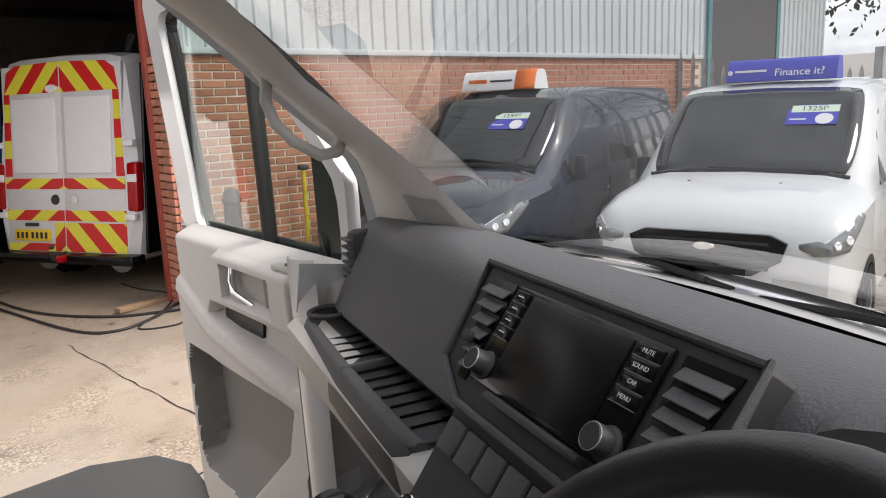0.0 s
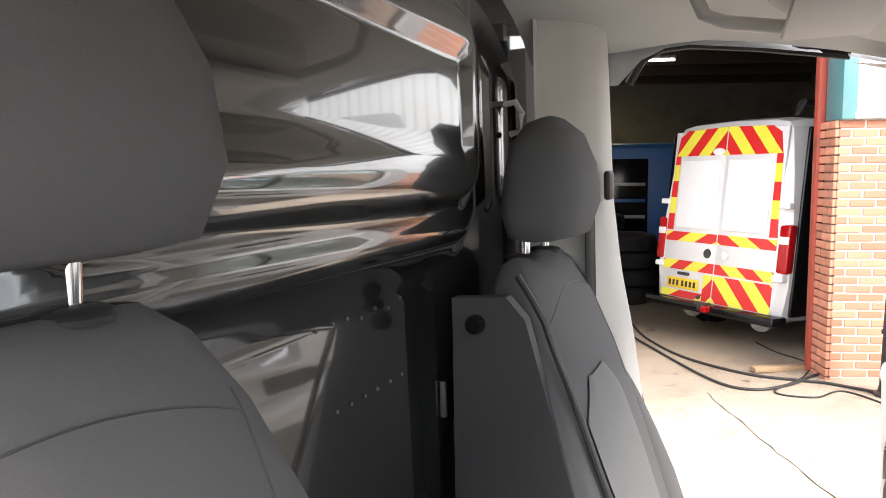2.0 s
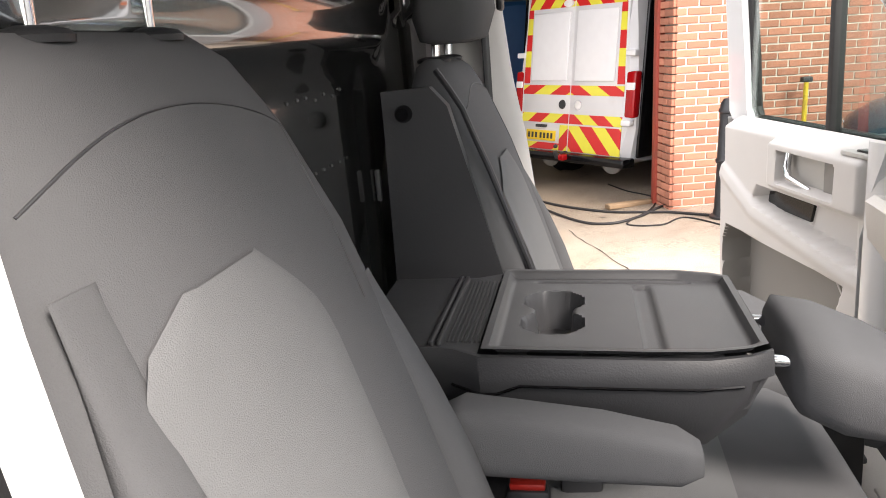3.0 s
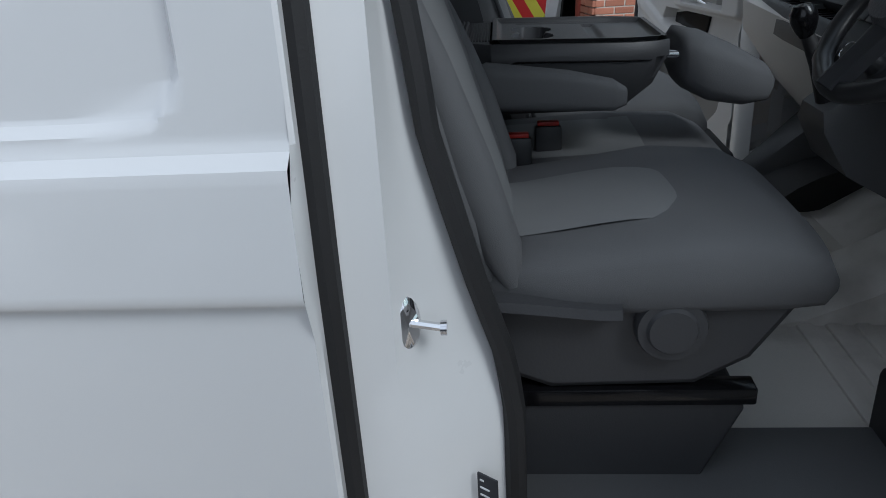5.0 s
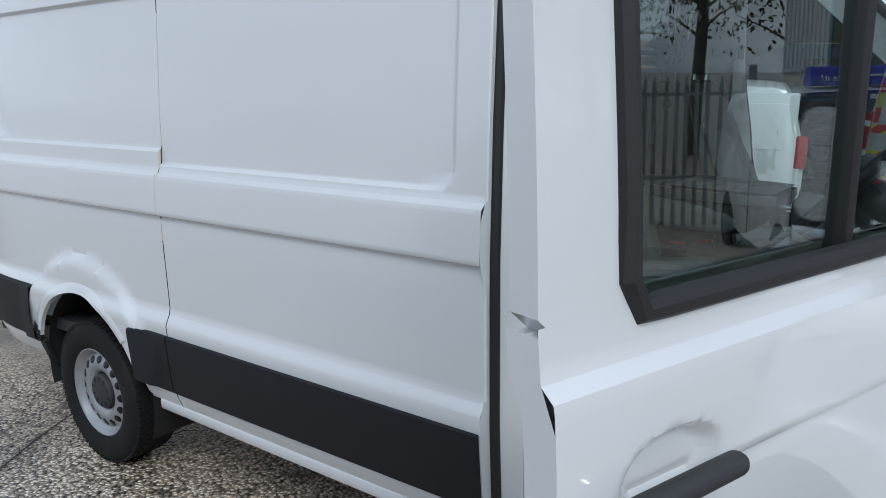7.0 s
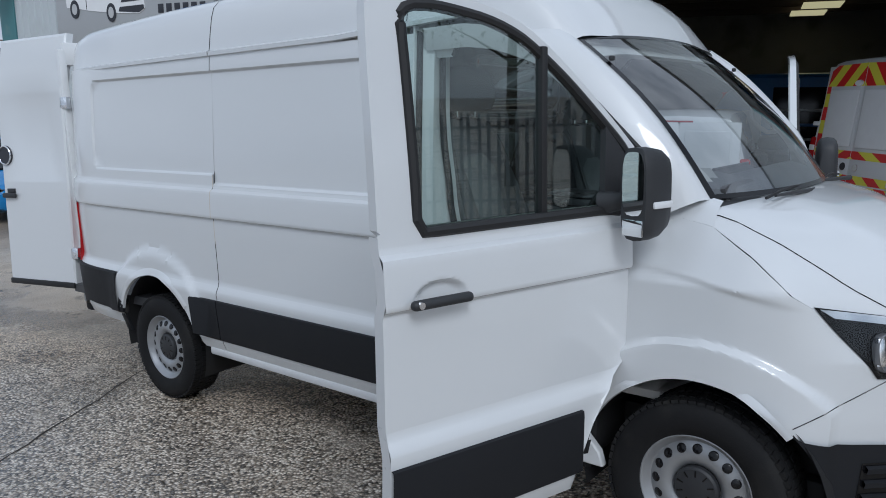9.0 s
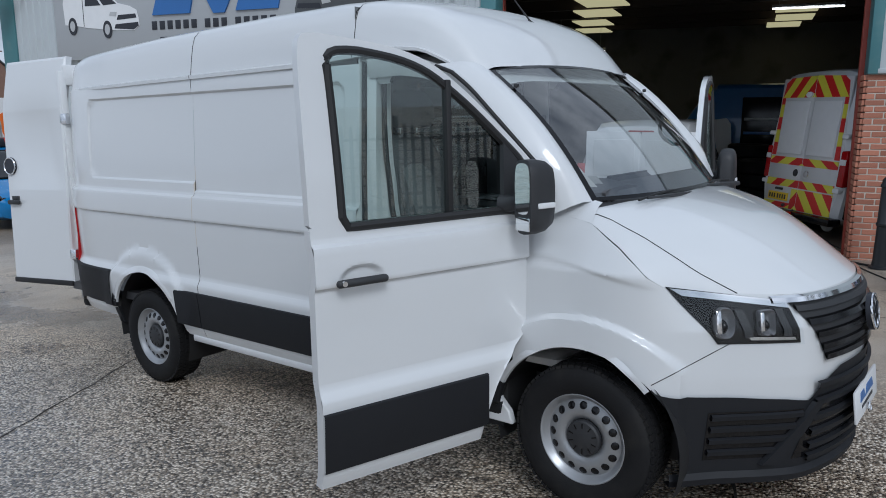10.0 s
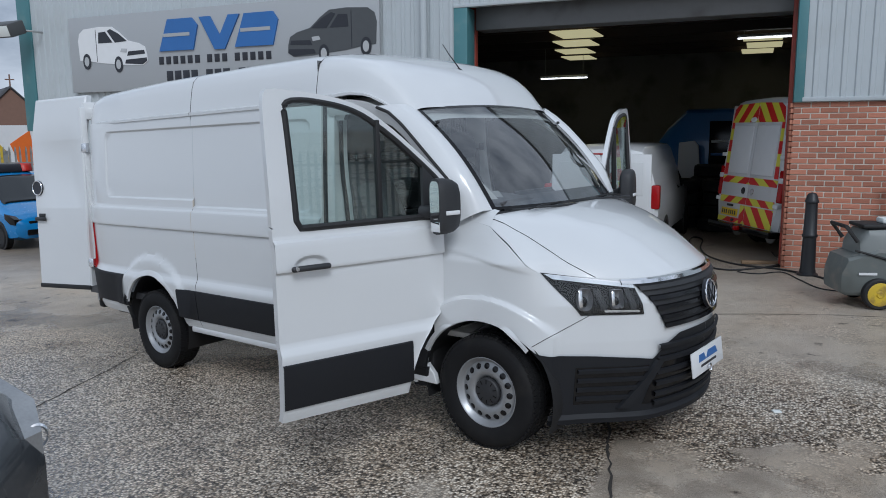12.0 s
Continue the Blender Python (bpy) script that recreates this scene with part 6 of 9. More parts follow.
for s in (1, -1):
    v = part("sun_visor", Geo().box(-0.90, -0.69, 0.14 * s - 0.0 if s > 0 else -0.62, 0.62 if s > 0 else -0.14, 2.108, 2.124, b=0.008, m=Matrix.Translation((0.0, 0, -0.0))), HEADLINE, van)
part("grab_rail", Geo().tube([(-1.05, 0.66, 2.235), (-1.025, 0.66, 2.175), (-0.99, 0.66, 2.158), (-0.83, 0.66, 2.128), (-0.795, 0.66, 2.14), (-0.77, 0.66, 2.19)], 0.013, 10), PALE, van)
# inner face of the screen pillars
def trim_pt(v, k, u0=0.79):
    """v up the pillar, k from the screen (0) to the door opening (1); right-hand side."""
    inn = ws_pt(-curve1([(0.0, u0 - 0.075), (0.3, u0 + 0.01), (0.6, u0 + 0.09), (0.8, u0 + 0.03), (1.0, u0 - 0.04)], v), lerp(0.03, 0.93, v)) + Vector((-0.012, 0, -0.010))
    n = (len(APIN) - 6) * (1 - v)
    a = 5 + min(int(n), len(APIN) - 7)
    f = n - (a - 5)
    out = Vector((lerp(APIN[a][0], APIN[a + 1][0], f), -0.862, lerp(APIN[a][1], APIN[a + 1][1], f)))
    p = inn.lerp(out, k)
    b = math.sin(math.pi * k)
    return p + Vector((-0.018 * b, 0.03 * b, -0.012 * b))


for s in (1, -1):
    g = Geo().grid([[tuple(trim_pt(v / 20, k / 8, 0.90 if s > 0 else 0.79)) for k in range(9)] for v in range(21)])
    ap = part("pillar_trim", g if s > 0 else g.mirrored(), PALE, van, "pale pillar trim", angle=60)
    gr = Geo().tube([(-0.385, -0.85, 1.872), (-0.375, -0.815, 1.85), (-0.383, -0.80, 1.809), (-0.372, -0.79, 1.765), (-0.341, -0.785, 1.728), (-0.287, -0.79, 1.694), (-0.25, -0.80, 1.698), (-0.225, -0.835, 1.722)], [0.013, 0.013, 0.0125, 0.012, 0.012, 0.012, 0.013, 0.014], 12)
    part("grab_handle", gr if s > 0 else gr.mirrored(), PALE, ap, "pale grab handle")
    c = Geo().box(-0.487, -0.467, -0.775, -0.75, 2.03, 2.05, b=0.006)
    part("coat_clip", c if s > 0 else c.mirrored(), TRIMDK, ap)
    sp = Geo().grid([[tuple(trim_pt(lerp(0.02, 0.20, v / 4), lerp(0.14, 0.50, k / 4)) + Vector((-0.003, 0.003, 0.0))) for k in range(5)] for v in range(5)])
    part("speaker_grille", sp if s > 0 else sp.mirrored(), mat("speaker mesh", (0.42, 0.415, 0.40), 0.6, bump=0.8, bscale=900), ap, "fine speaker mesh")

TABLE = mat("mid grey table plastic", (0.036, 0.037, 0.040), 0.48, var=0.06, bump=0.15, bscale=400)
OFFSET = pose(-0.055, 0.0, -0.035)
# ---- seats ----
def pad(stations, n=0.42, k=28):
    """A cushion through stations: centre, across half-size, depth half-size, axis of depth."""
    rings = []
    for c, hw, hd, dirn in stations:
        c, dirn = Vector(c), Vector(dirn).normalized()
        ring = []
        for i in range(k):
            a = 2 * math.pi * i / k
            cx, sx = math.cos(a), math.sin(a)
            ring.append(tuple(c + Vector((0, 1, 0)) * hw * math.copysign(abs(cx) ** n, cx) + dirn * hd * math.copysign(abs(sx) ** n, sx)))
        rings.append(ring)
    return Geo().loft(rings)


def backrest_geo(w=0.25, top=1.80, bottom=1.08):
    st = []
    for t, kw, kd in ((0.0, 0.80, 0.6), (0.03, 0.93, 0.9), (0.2, 1.02, 1.0), (0.45, 1.04, 1.0), (0.7, 1.0, 0.92), (0.86, 0.86, 0.80), (0.95, 0.72, 0.62), (0.99, 0.60, 0.35), (1.0, 0.5, 0.1)):
        z = lerp(bottom, top, t)
        x = -1.135 - 0.225 * t
        st.append(((x, 0, z), w * kw, 0.075 * kd, (1, 0, 0.28)))
    return pad(st, 0.5)


def insert_geo(inner, outer, t0, t1, top=1.80, bottom=1.08):
    """A fabric panel on the backrest; its two side edges run through keys of (height share, across)."""
    rows = []
    for i in range(25):
        t = lerp(t0, t1, i / 24)
        x = -1.135 - 0.225 * t + 0.075 * curve1([(0, 0.9), (0.2, 1.0), (0.45, 1.0), (0.7, 0.92), (0.86, 0.8)], t) + 0.006
        a, b = curve1(outer, t), curve1(inner, t)
        rows.append([(x - 0.010 * abs((y + 0.06) / 0.14) ** 4 * 0.6 - 0.003 - 0.004 * (abs(k - 5) == 5), y, lerp(bottom, top, t) + 0.075 * 0.28) for k, y in enumerate(lerp(a, b, j / 10) for j in range(11))])
    return Geo().grid(rows)


def headrest_geo(kw=1.0):
    return pad([((-1.345, 0, 1.862), 0.10 * kw, 0.030, (1, 0, 0)), ((-1.34, 0, 1.87), 0.130 * kw, 0.062, (1, 0, 0)), ((-1.335, 0, 1.92), 0.145 * kw, 0.078, (1, 0, 0.1)), ((-1.335, 0, 1.99), 0.138 * kw, 0.072, (1, 0, 0.15)), ((-1.34, 0, 2.045), 0.118 * kw, 0.056, (1, 0, 0.2)), ((-1.345, 0, 2.075), 0.085 * kw, 0.028, (1, 0, 0.3))], 0.55)


def cushion_geo(w=0.25, x0=-1.16, x1=-0.62):
    st = []
    for x, hz, kw, zc in ((x0, 0.02, 0.8, 1.12), (x0 + 0.02, 0.05, 0.94, 1.125), (x0 + 0.15, 0.062, 1.0, 1.125), (x1 - 0.2, 0.075, 1.03, 1.14), (x1 - 0.08, 0.072, 1.0, 1.135), (x1 - 0.02, 0.055, 0.93, 1.12), (x1, 0.02, 0.85, 1.11)):
        st.append(((x, 0, zc), w * kw, hz, (0, 0, 1)))
    return pad(st, 0.5)


def seam(pts, parent):
    part("seam", Geo().tube(pts, 0.0012, 5), SEATTRIM, parent)


def seat(name, yc, label, driver=False, dx=0.0):
    m = pose(dx, yc, 0)
    s = part(name, cushion_geo(), SEAT, van, label, angle=70, m=m)
    part("cushion_insert", Geo().grid([[(lerp(-1.12, -0.80 - 0.05 * abs(u) ** 6, i / 10), 0.125 * u - 0.035, 1.187 + 0.026 * smooth01(i / 9) - 0.010 * abs(u) ** 4) for u in [lerp(-1, 1, j / 12) for j in range(13)]] for i in range(11)]), SEATLT, s, "light grey fabric insert")
    b = part("backrest", backrest_geo(), SEAT, s, "dark fabric backrest", angle=70)
    part("backrest_insert", insert_geo([(0.05, 0.04), (0.4, 0.05), (0.61, 0.072), (0.66, 0.05), (0.735, -0.01)], [(0.05, -0.16), (0.4, -0.185), (0.64, -0.20), (0.70, -0.19), (0.735, -0.12)], 0.06, 0.735) if driver else insert_geo([(0.05, 0.08), (0.5, 0.10), (0.60, 0.09), (0.70, -0.02)], [(0.05, -0.20), (0.5, -0.215), (0.62, -0.215), (0.70, -0.14)], 0.06, 0.70), SEATLT, s, "light grey fabric insert")
    for sg in ((-1, 1) if driver else (1,)):
        st = []
        tall = ((0.05, 0.4), (0.12, 0.8), (0.3, 0.82), (0.5, 0.62), (0.62, 0.36), (0.72, 0.14), (0.78, 0.03))
        short = ((0.05, 0.4), (0.12, 0.8), (0.3, 0.80), (0.42, 0.60), (0.52, 0.34), (0.58, 0.14), (0.62, 0.03))
        for t, k in tall if sg < 0 else short:
            st.append(((-1.135 - 0.225 * t + 0.056, sg * (0.214 - 0.02 * smooth01((t - 0.5) / 0.3)), lerp(1.08, 1.80, t) + 0.015), 0.040 * (0.5 + 0.5 * k), 0.040 * k, (1, 0, 0.28)))
        part("side_bolster", pad(st, 0.8, 18), SEAT, s, angle=70)
    part("headrest", headrest_geo(1.27 if driver else 1.0), SEAT, s, angle=70, m=pose(0, 0.012, -0.024) if driver else pose(0.022, 0, -0.035))
    for dy in (-0.075, 0.075):
        part("headrest_rod", Geo().tube([(-1.352, dy + (0.008 if driver else 0), 1.74), (-1.342, dy + (0.008 if driver else 0), 1.90)], 0.0085, 12), CHROME, s, "chrome rod")
        part("rod_collar", Geo().lathe([(0.0, 0.007), (0.018, 0.007), (0.031, 0.004), (0.035, 0.0), (0.034, -0.005)], "z", 24, pose(-1.352, dy + (0.008 if driver else 0), 1.798)), TRIMDK, s)
    def face(t, y):
        w = 0.25 * curve1([(0, 0.8), (0.03, 0.93), (0.2, 1.02), (0.45, 1.04), (0.7, 1.0), (0.86, 0.86), (0.95, 0.72), (0.99, 0.60)], t)
        k = 0.075 * curve1([(0, 0.6), (0.03, 0.9), (0.2, 1.0), (0.45, 1.0), (0.7, 0.92), (0.86, 0.80), (0.95, 0.62), (0.99, 0.35)], t) * (1 - min(0.97, abs(y) / w) ** 4) ** 0.25
        return (-1.135 - 0.225 * t + 0.963 * k, y, lerp(1.08, 1.80, t) + 0.27 * k)
    seam([face(t, 0.150 + 0.025 * math.sin(3.6 * (t - 0.5))) for t in [lerp(0.60, 0.88, i / 14) for i in range(15)]], s)
    seam([face(0.90 - 0.055 * (y / 0.19) ** 2, y) for y in [lerp(-0.195, 0.175, i / 24) for i in range(25)]], s)
    return s


ds = seat("driver_seat", -0.52, "dark grey cloth driver seat with light inserts", True)
OFFSET = pose(-0.025, -0.007, -0.09)
ps = seat("passenger_seat", 0.565, "dark grey cloth outer passenger seat with light inserts", dx=0.05)
# inner side shield of the passenger backrest
part("seat_side_shield", Geo().prism([(-1.25, 1.05), (-1.43, 1.10), (-1.42, 1.70), (-1.42, 1.752), (-1.33, 1.755), (-1.30, 1.72), (-1.14, 1.10)], "y", -0.265, -0.235), SEATTRIM, ps, "plastic side shield")
part("edge_piping", Geo().tube([(-1.135 - 0.225 * t + 0.075 * curve1([(0, 0.9), (0.2, 1.0), (0.45, 1.0), (0.7, 0.92), (0.86, 0.8), (0.97, 0.4)], t) - 0.012, -0.238 + 0.03 * smooth01((t - 0.75) / 0.25), lerp(1.08, 1.80, t) + 0.018) for t in [i / 20 for i in range(1, 20)]], 0.006, 8), SEATTRIM, ps, "dark piping along the cushion edge")
part("shield_bolt", Geo().lathe([(0.0, -0.285), (0.012, -0.285), (0.016, -0.275), (0.016, -0.26)], "y", 14, pose(-1.38, 0, 1.711)), BLACKGL, ps)
# driver seat base, lever, knob
part("seat_side_trim", Geo().prism([(-1.17, 1.13), (-1.10, 1.075), (-0.76, 1.085), (-0.665, 1.115), (-0.66, 1.04), (-0.72, 0.95), (-0.80, 0.905), (-1.02, 0.90), (-1.12, 0.94), (-1.18, 1.03)], "y", -0.275, -0.20), SEATTRIM, ds, "black plastic side trim", bevel=0.012, m=pose(-0.015, 0.05, 0.045))
part("tilt_lever", Geo().loft([[(x, y, z) for y, z in ((-0.285, 1.065 + d), (-0.315, 1.06 + d), (-0.318, 1.045 + d), (-0.285, 1.038 + d))] for x, d in ((-1.13, 0.02), (-1.05, 0.012), (-0.95, 0.0), (-0.92, 0.0))]), SEATTRIM, ds, m=pose(-0.015, 0.05, 0.045))
part("lumbar_knob", Geo().lathe([(0.0, -0.305), (0.034, -0.305), (0.038, -0.298), (0.050, -0.298), (0.053, -0.290), (0.053, -0.27)], "y", 30, pose(-0.845, 0, 1.015)), SEATTRIM, ds, "round adjuster knob", m=pose(-0.015, 0.05, 0.045))
for yr_ in (-0.26, 0.20):
    part("seat_rail", Geo().box(-1.12, -0.72, yr_ + 0.03, yr_ + 0.07, 0.915, 0.945, b=0.004), BLACKGL, ds)
part("seat_box", Geo().prism([(-1.30, 0.755), (-0.80, 0.755), (-0.735, 0.905), (-0.74, 0.92), (-1.30, 0.92)], "y", -0.225, 0.235), TRIMDK, ds, "black painted steel seat box", bevel=0.006)
part("box_foot", Geo().box(-0.88, -0.79, -0.25, -0.215, 0.755, 0.772, b=0.004), BULK, ds)
part("armrest", pad([((-1.16, 0.265, 1.32), 0.028, 0.030, (0, 0, 1)), ((-1.13, 0.265, 1.318), 0.034, 0.046, (0, 0, 1)), ((-0.97, 0.265, 1.304), 0.034, 0.038, (0, 0, 1)), ((-0.885, 0.265, 1.293), 0.032, 0.029, (0, 0, 1)), ((-0.86, 0.265, 1.290), 0.022, 0.016, (0, 0, 1))], 0.55), SEAT, ds, "cloth armrest", angle=70)
for i, (dx, dy) in enumerate(((0.0, 0.0), (0.07, 0.09))):
    bk = part("belt_buckle", Geo().box(-1.10 + dx, -1.04 + dx, 0.34 + dy, 0.372 + dy, 1.09, 1.19, b=0.008), SEATTRIM, ds)
    part("release_button", Geo().box(-1.094 + dx, -1.046 + dx, 0.345 + dy, 0.367 + dy, 1.188, 1.198, b=0.003), SEALRED, bk, "red release button")
OFFSET = pose(-0.045, -0.045, -0.03)
# bench cushion between, seat base, folded middle backrest
bench = part("bench_cushion", pad([((x, 0.065, zc), 0.285 * kw, hz, (0, 0, 1)) for x, hz, kw, zc in ((-1.18, 0.03, 0.9, 1.06), (-1.15, 0.06, 0.98, 1.06), (-0.85, 0.07, 1.0, 1.065), (-0.68, 0.07, 0.99, 1.06), (-0.615, 0.055, 0.95, 1.045), (-0.585, 0.02, 0.85, 1.03))], 0.45), SEAT, van, "dark cloth middle seat cushion", angle=70)
part("bench_insert", Geo().grid([[(lerp(-1.12, -0.80, i / 6), 0.06 + 0.15 * u, 1.126 + 0.014 * i / 6 - 0.004 * abs(u)) for u in (-1, -0.5, 0, 0.5, 1)] for i in range(7)]), SEATLT, bench)
part("bench_base", Geo().box(-1.25, -0.66, -0.16, 0.78, 0.715, 1.02, b=0.03), SEATTRIM, bench)
TBM = pose(0, 0.035, 0.008)
tz = lambda x: 1.374 - 0.03 * (x + 1.13)
def table_ring(x, zb, k, well):
    lo = max(zb + 0.006, tz(x) - 0.075) if well else tz(x) - 0.001
    half = [(0.15, zb), (0.172, zb + 0.03), (0.185, tz(x) - 0.03), (0.183, tz(x) - 0.012), (0.176, tz(x)), (0.168, tz(x)), (0.164, lo)]
    return [(x, -y * k, z) for y, z in half] + [(x, y * k, z) for y, z in half[::-1]]


TABLE_K = [(-1.31, 0.80), (-1.17, 0.86), (-1.13, 1.0), (-0.92, 1.0), (-0.85, 0.985), (-0.80, 0.90), (-0.77, 0.78)]
tb = part("folding_table", Geo().loft([table_ring(x, zb, curve1(TABLE_K, x), w) for x, zb, w in ((-1.31, 1.25, 0), (-1.20, 1.235, 0), (-1.17, 1.23, 0), (-1.134, 1.226, 0), (-1.13, 1.225, 1), (-0.92, 1.225, 1), (-0.85, 1.24, 1), (-0.80, 1.275, 1), (-0.774, 1.318, 1), (-0.77, 1.32, 0))]), TABLE, van, "middle backrest folded into a grey plastic table", angle=30, m=TBM)


def table_height(x, y):
    half = 0.170 * curve1(TABLE_K, x)
    d = min(half - abs(y), x + 1.128, -0.776 - x)
    h = 0.009 - 0.011 * smooth01((d - 0.010) / 0.006)                       # raised rim
    h -= 0.004 * smooth01(rect_in(x, y, -1.075, -0.83, 0.128, 0.139, 0.004) / 0.004)      # long slot
    h -= 0.006 * smooth01(rect_in(x, y, -0.924, -0.896, -0.150, 0.118, 0.004) / 0.004)    # pen groove
    cx = -1.042
    cup = max(0.043 - math.hypot(x - cx, y - 0.045), 0.043 - math.hypot(x - cx, y + 0.045), rect_in(x, y, cx - 0.026, cx + 0.026, -0.05, 0.05, 0.004))
    return h - 0.060 * smooth01((cup + 0.002) / 0.007)


rows = []
for x in steps(-1.128, -0.776, 0.0045):
    half = 0.170 * curve1(TABLE_K, x)
    rows.append([(x, y, tz(x) + table_height(x, y)) for y in [lerp(-half, half, j / 80) for j in range(81)]])
part("table_top", Geo().grid(rows), mat("smooth grey table top", (0.062, 0.063, 0.067), 0.42, var=0.05, bump=0.08, bscale=500), tb, "grey table top with a double cup holder", angle=50)
part("side_seam", Geo().tube([(x, -0.1865 * curve1(TABLE_K, x), tz(x) - 0.034 - (0.012 if x < -1.09 else 0)) for x in (-1.17, -1.13, -1.11, -1.08, -0.95, -0.86, -0.81)], 0.002, 5), BLACKGL, tb)
for i in range(8):
    part("slat", Geo().box(-1.180 + i * 0.0062, -1.1765 + i * 0.0062, -0.128, 0.128, tz(-1.16) - 0.002, tz(-1.16) + 0.002, b=0.001), TRIMDK, tb)
for x in (-1.198, -1.188):
    part("flap_bar", Geo().box(x - 0.0035, x + 0.0035, -0.142, 0.142, tz(x) - 0.004, tz(x) + 0.006, b=0.002), TABLE, tb)
part("table_headrest", pad([((-0.735, 0, 1.31), 0.09, 0.040, (0, 0, 1)), ((-0.722, 0, 1.304), 0.118, 0.060, (0, 0, 1)), ((-0.67, 0, 1.285), 0.125, 0.068, (0, 0, 1)), ((-0.60, 0, 1.263), 0.122, 0.058, (0, 0, 1)), ((-0.55, 0, 1.252), 0.108, 0.040, (0, 0, 1)), ((-0.53, 0, 1.25), 0.07, 0.016, (0, 0, 1))], 0.55), SEAT, tb, "dark cloth headrest", angle=70)
for dy in (-0.075, 0.075):
    part("headrest_rod", Geo().tube([(-0.79, dy, 1.325), (-0.70, dy, 1.318)], 0.0085, 10), CHROME, tb)
OFFSET = pose(-0.02, 0, -0.04)
# belts at the door posts
for s, yy in ((1, 0.80),):
    part("belt_guide", Geo().box(-1.20, -1.185, 0.71, 0.765, 1.84, 1.90, b=0.012), TRIMDK, van)
    part("seat_belt", Geo().grid([[(-1.235, 0.70, z), (-1.225, 0.75, z)] for z in steps(1.2, 1.86, 0.1)]), RUBBER, van, "black seat belt", solid=0.002)

OFFSET = pose(-0.015, -0.02, -0.058)
# ---- dashboard ----
def dash_ring(y, fwd=0.0, lo=1.33):
    xf = min(0.10, 0.155 - 0.20 * abs(y / 0.79) ** 2.2 - 0.035 + (0.05 if y > 0 else 0.0))
    return [(min(x, xf - k * 0.012), y, z) for k, (x, z) in enumerate(((0.10, 1.43), (0.10, 1.505), (0.02, 1.542), (-0.06, 1.562), (-0.12, 1.567)))][::1] + [(-0.165, y, 1.556), (-0.195, y, 1.53), (-0.235 + fwd, y, 1.45), (-0.27 + fwd, y, 1.385), (-0.25 + fwd, y, 1.355), (-0.16, y, lo)]


dash = part("dashboard", Geo().loft([dash_ring(y, f) for y, f in ((-0.80, 0.02), (-0.78, 0.0), (-0.55, 0.0), (-0.30, 0.0), (0.0, 0.0), (0.22, 0.0), (0.45, 0.0), (0.65, 0.0), (0.80, 0.0), (0.845, 0.006), (0.862, 0.025), (0.868, 0.05))]), DASH, van, "charcoal grained dashboard", angle=50)
part("dash_lower", Geo().loft([[(-0.10, y, 1.33), (-0.20, y, 1.34), (-0.345, y, 1.345 + k), (-0.365, y, 1.33 + k), (-0.355, y, 1.26), (-0.24, y, 1.10), (-0.10, y, 0.95), (-0.06, y, 0.92)] for y, k in ((-0.80, 0.0), (-0.25, 0.0), (0.20, 0.0), (0.84, 0.02), (0.88, 0.02))]), mat("light lower dash plastic", (0.64, 0.62, 0.59), 0.55, var=0.05, bump=0.2, bscale=400), dash, "pale lower dashboard", angle=40)
part("tray_lip", Geo().loft([[(x + dx, y, z + dz) for x, z in ((-0.325, 1.352), (-0.333, 1.368), (-0.345, 1.370), (-0.356, 1.362), (-0.366, 1.330), (-0.362, 1.285), (-0.345, 1.265), (-0.325, 1.265))] for y, dx, dz in ((0.19, 0.01, -0.012), (0.22, 0.0, -0.005), (0.5, 0.0, 0.0), (0.80, 0.012, 0.004), (0.85, 0.03, 0.006), (0.878, 0.065, 0.006), (0.886, 0.10, 0.006))]), DASHLO, dash, "dark grey tray lip", angle=50)
part("tray_mat", Geo().box(-0.348, -0.16, 0.19, 0.872, 1.347, 1.355, b=0.003), TRIMDK, dash)
for i in range(12):
    part("tray_rib", Geo().box(-0.325, -0.18, 0.24 + i * 0.042, 0.246 + i * 0.042, 1.353, 1.360, b=0.0015), BLACKGL, dash)
part("tray_divider", Geo().box(-0.35, -0.22, 0.50, 0.51, 1.35, 1.372, b=0.003), DASHLO, dash)
part("cup_ring", Geo().tube([(-0.285 + 0.042 * math.cos(a), 0.815 + 0.042 * math.sin(a), 1.383) for a in [2 * math.pi * i / 24 for i in range(24)]], 0.006, 8, closed=True), TRIMDK, dash)
# centre console: a plane that leans back
bx_dir = Vector((-0.13, 0, -0.17)).normalized()
nrm_ = Vector((-0.17, 0, 0.13)).normalized()
CM = Matrix(((0, bx_dir.x, nrm_.x, -0.188), (-1, bx_dir.y, nrm_.y, -0.06), (0, bx_dir.z, nrm_.z, 1.572), (0, 0, 0, 1)))   # a: across to the right, b: down the face, c: out of it


def cbox(a0, a1, b0, b1, c0, c1, b=0.003):
    return Geo().box(a0, a1, b0, b1, c0, c1, b=b, m=CM)


OUT = [(-0.279, -0.006), (0.212, -0.006), (0.215, 0.07), (0.195, 0.13), (0.12, 0.178), (-0.18, 0.178), (-0.26, 0.139)]
con = part("centre_console", Geo().prism(OUT, "z", -0.10, 0.010, CM), TRIMDK, van, "black centre console with a touchscreen", bevel=0.006)
part("console_rim", Geo().tube([CM @ Vector((a, b, 0.012)) for a, b in OUT], 0.006, 8, closed=True), DASHLO, con)
part("radio_face", cbox(-0.176, 0.116, 0.010, 0.142, 0.008, 0.016, 0.004), BLACKGL, con)
scr = part("touch_screen", cbox(-0.130, 0.064, 0.018, 0.135, 0.015, 0.019, 0.002), SCREEN, con, "switched-off black touchscreen")
part("screen_ledge", cbox(-0.112, 0.083, 0.143, 0.153, 0.012, 0.028, 0.004), TABLE, con, "grey ledge under the screen")
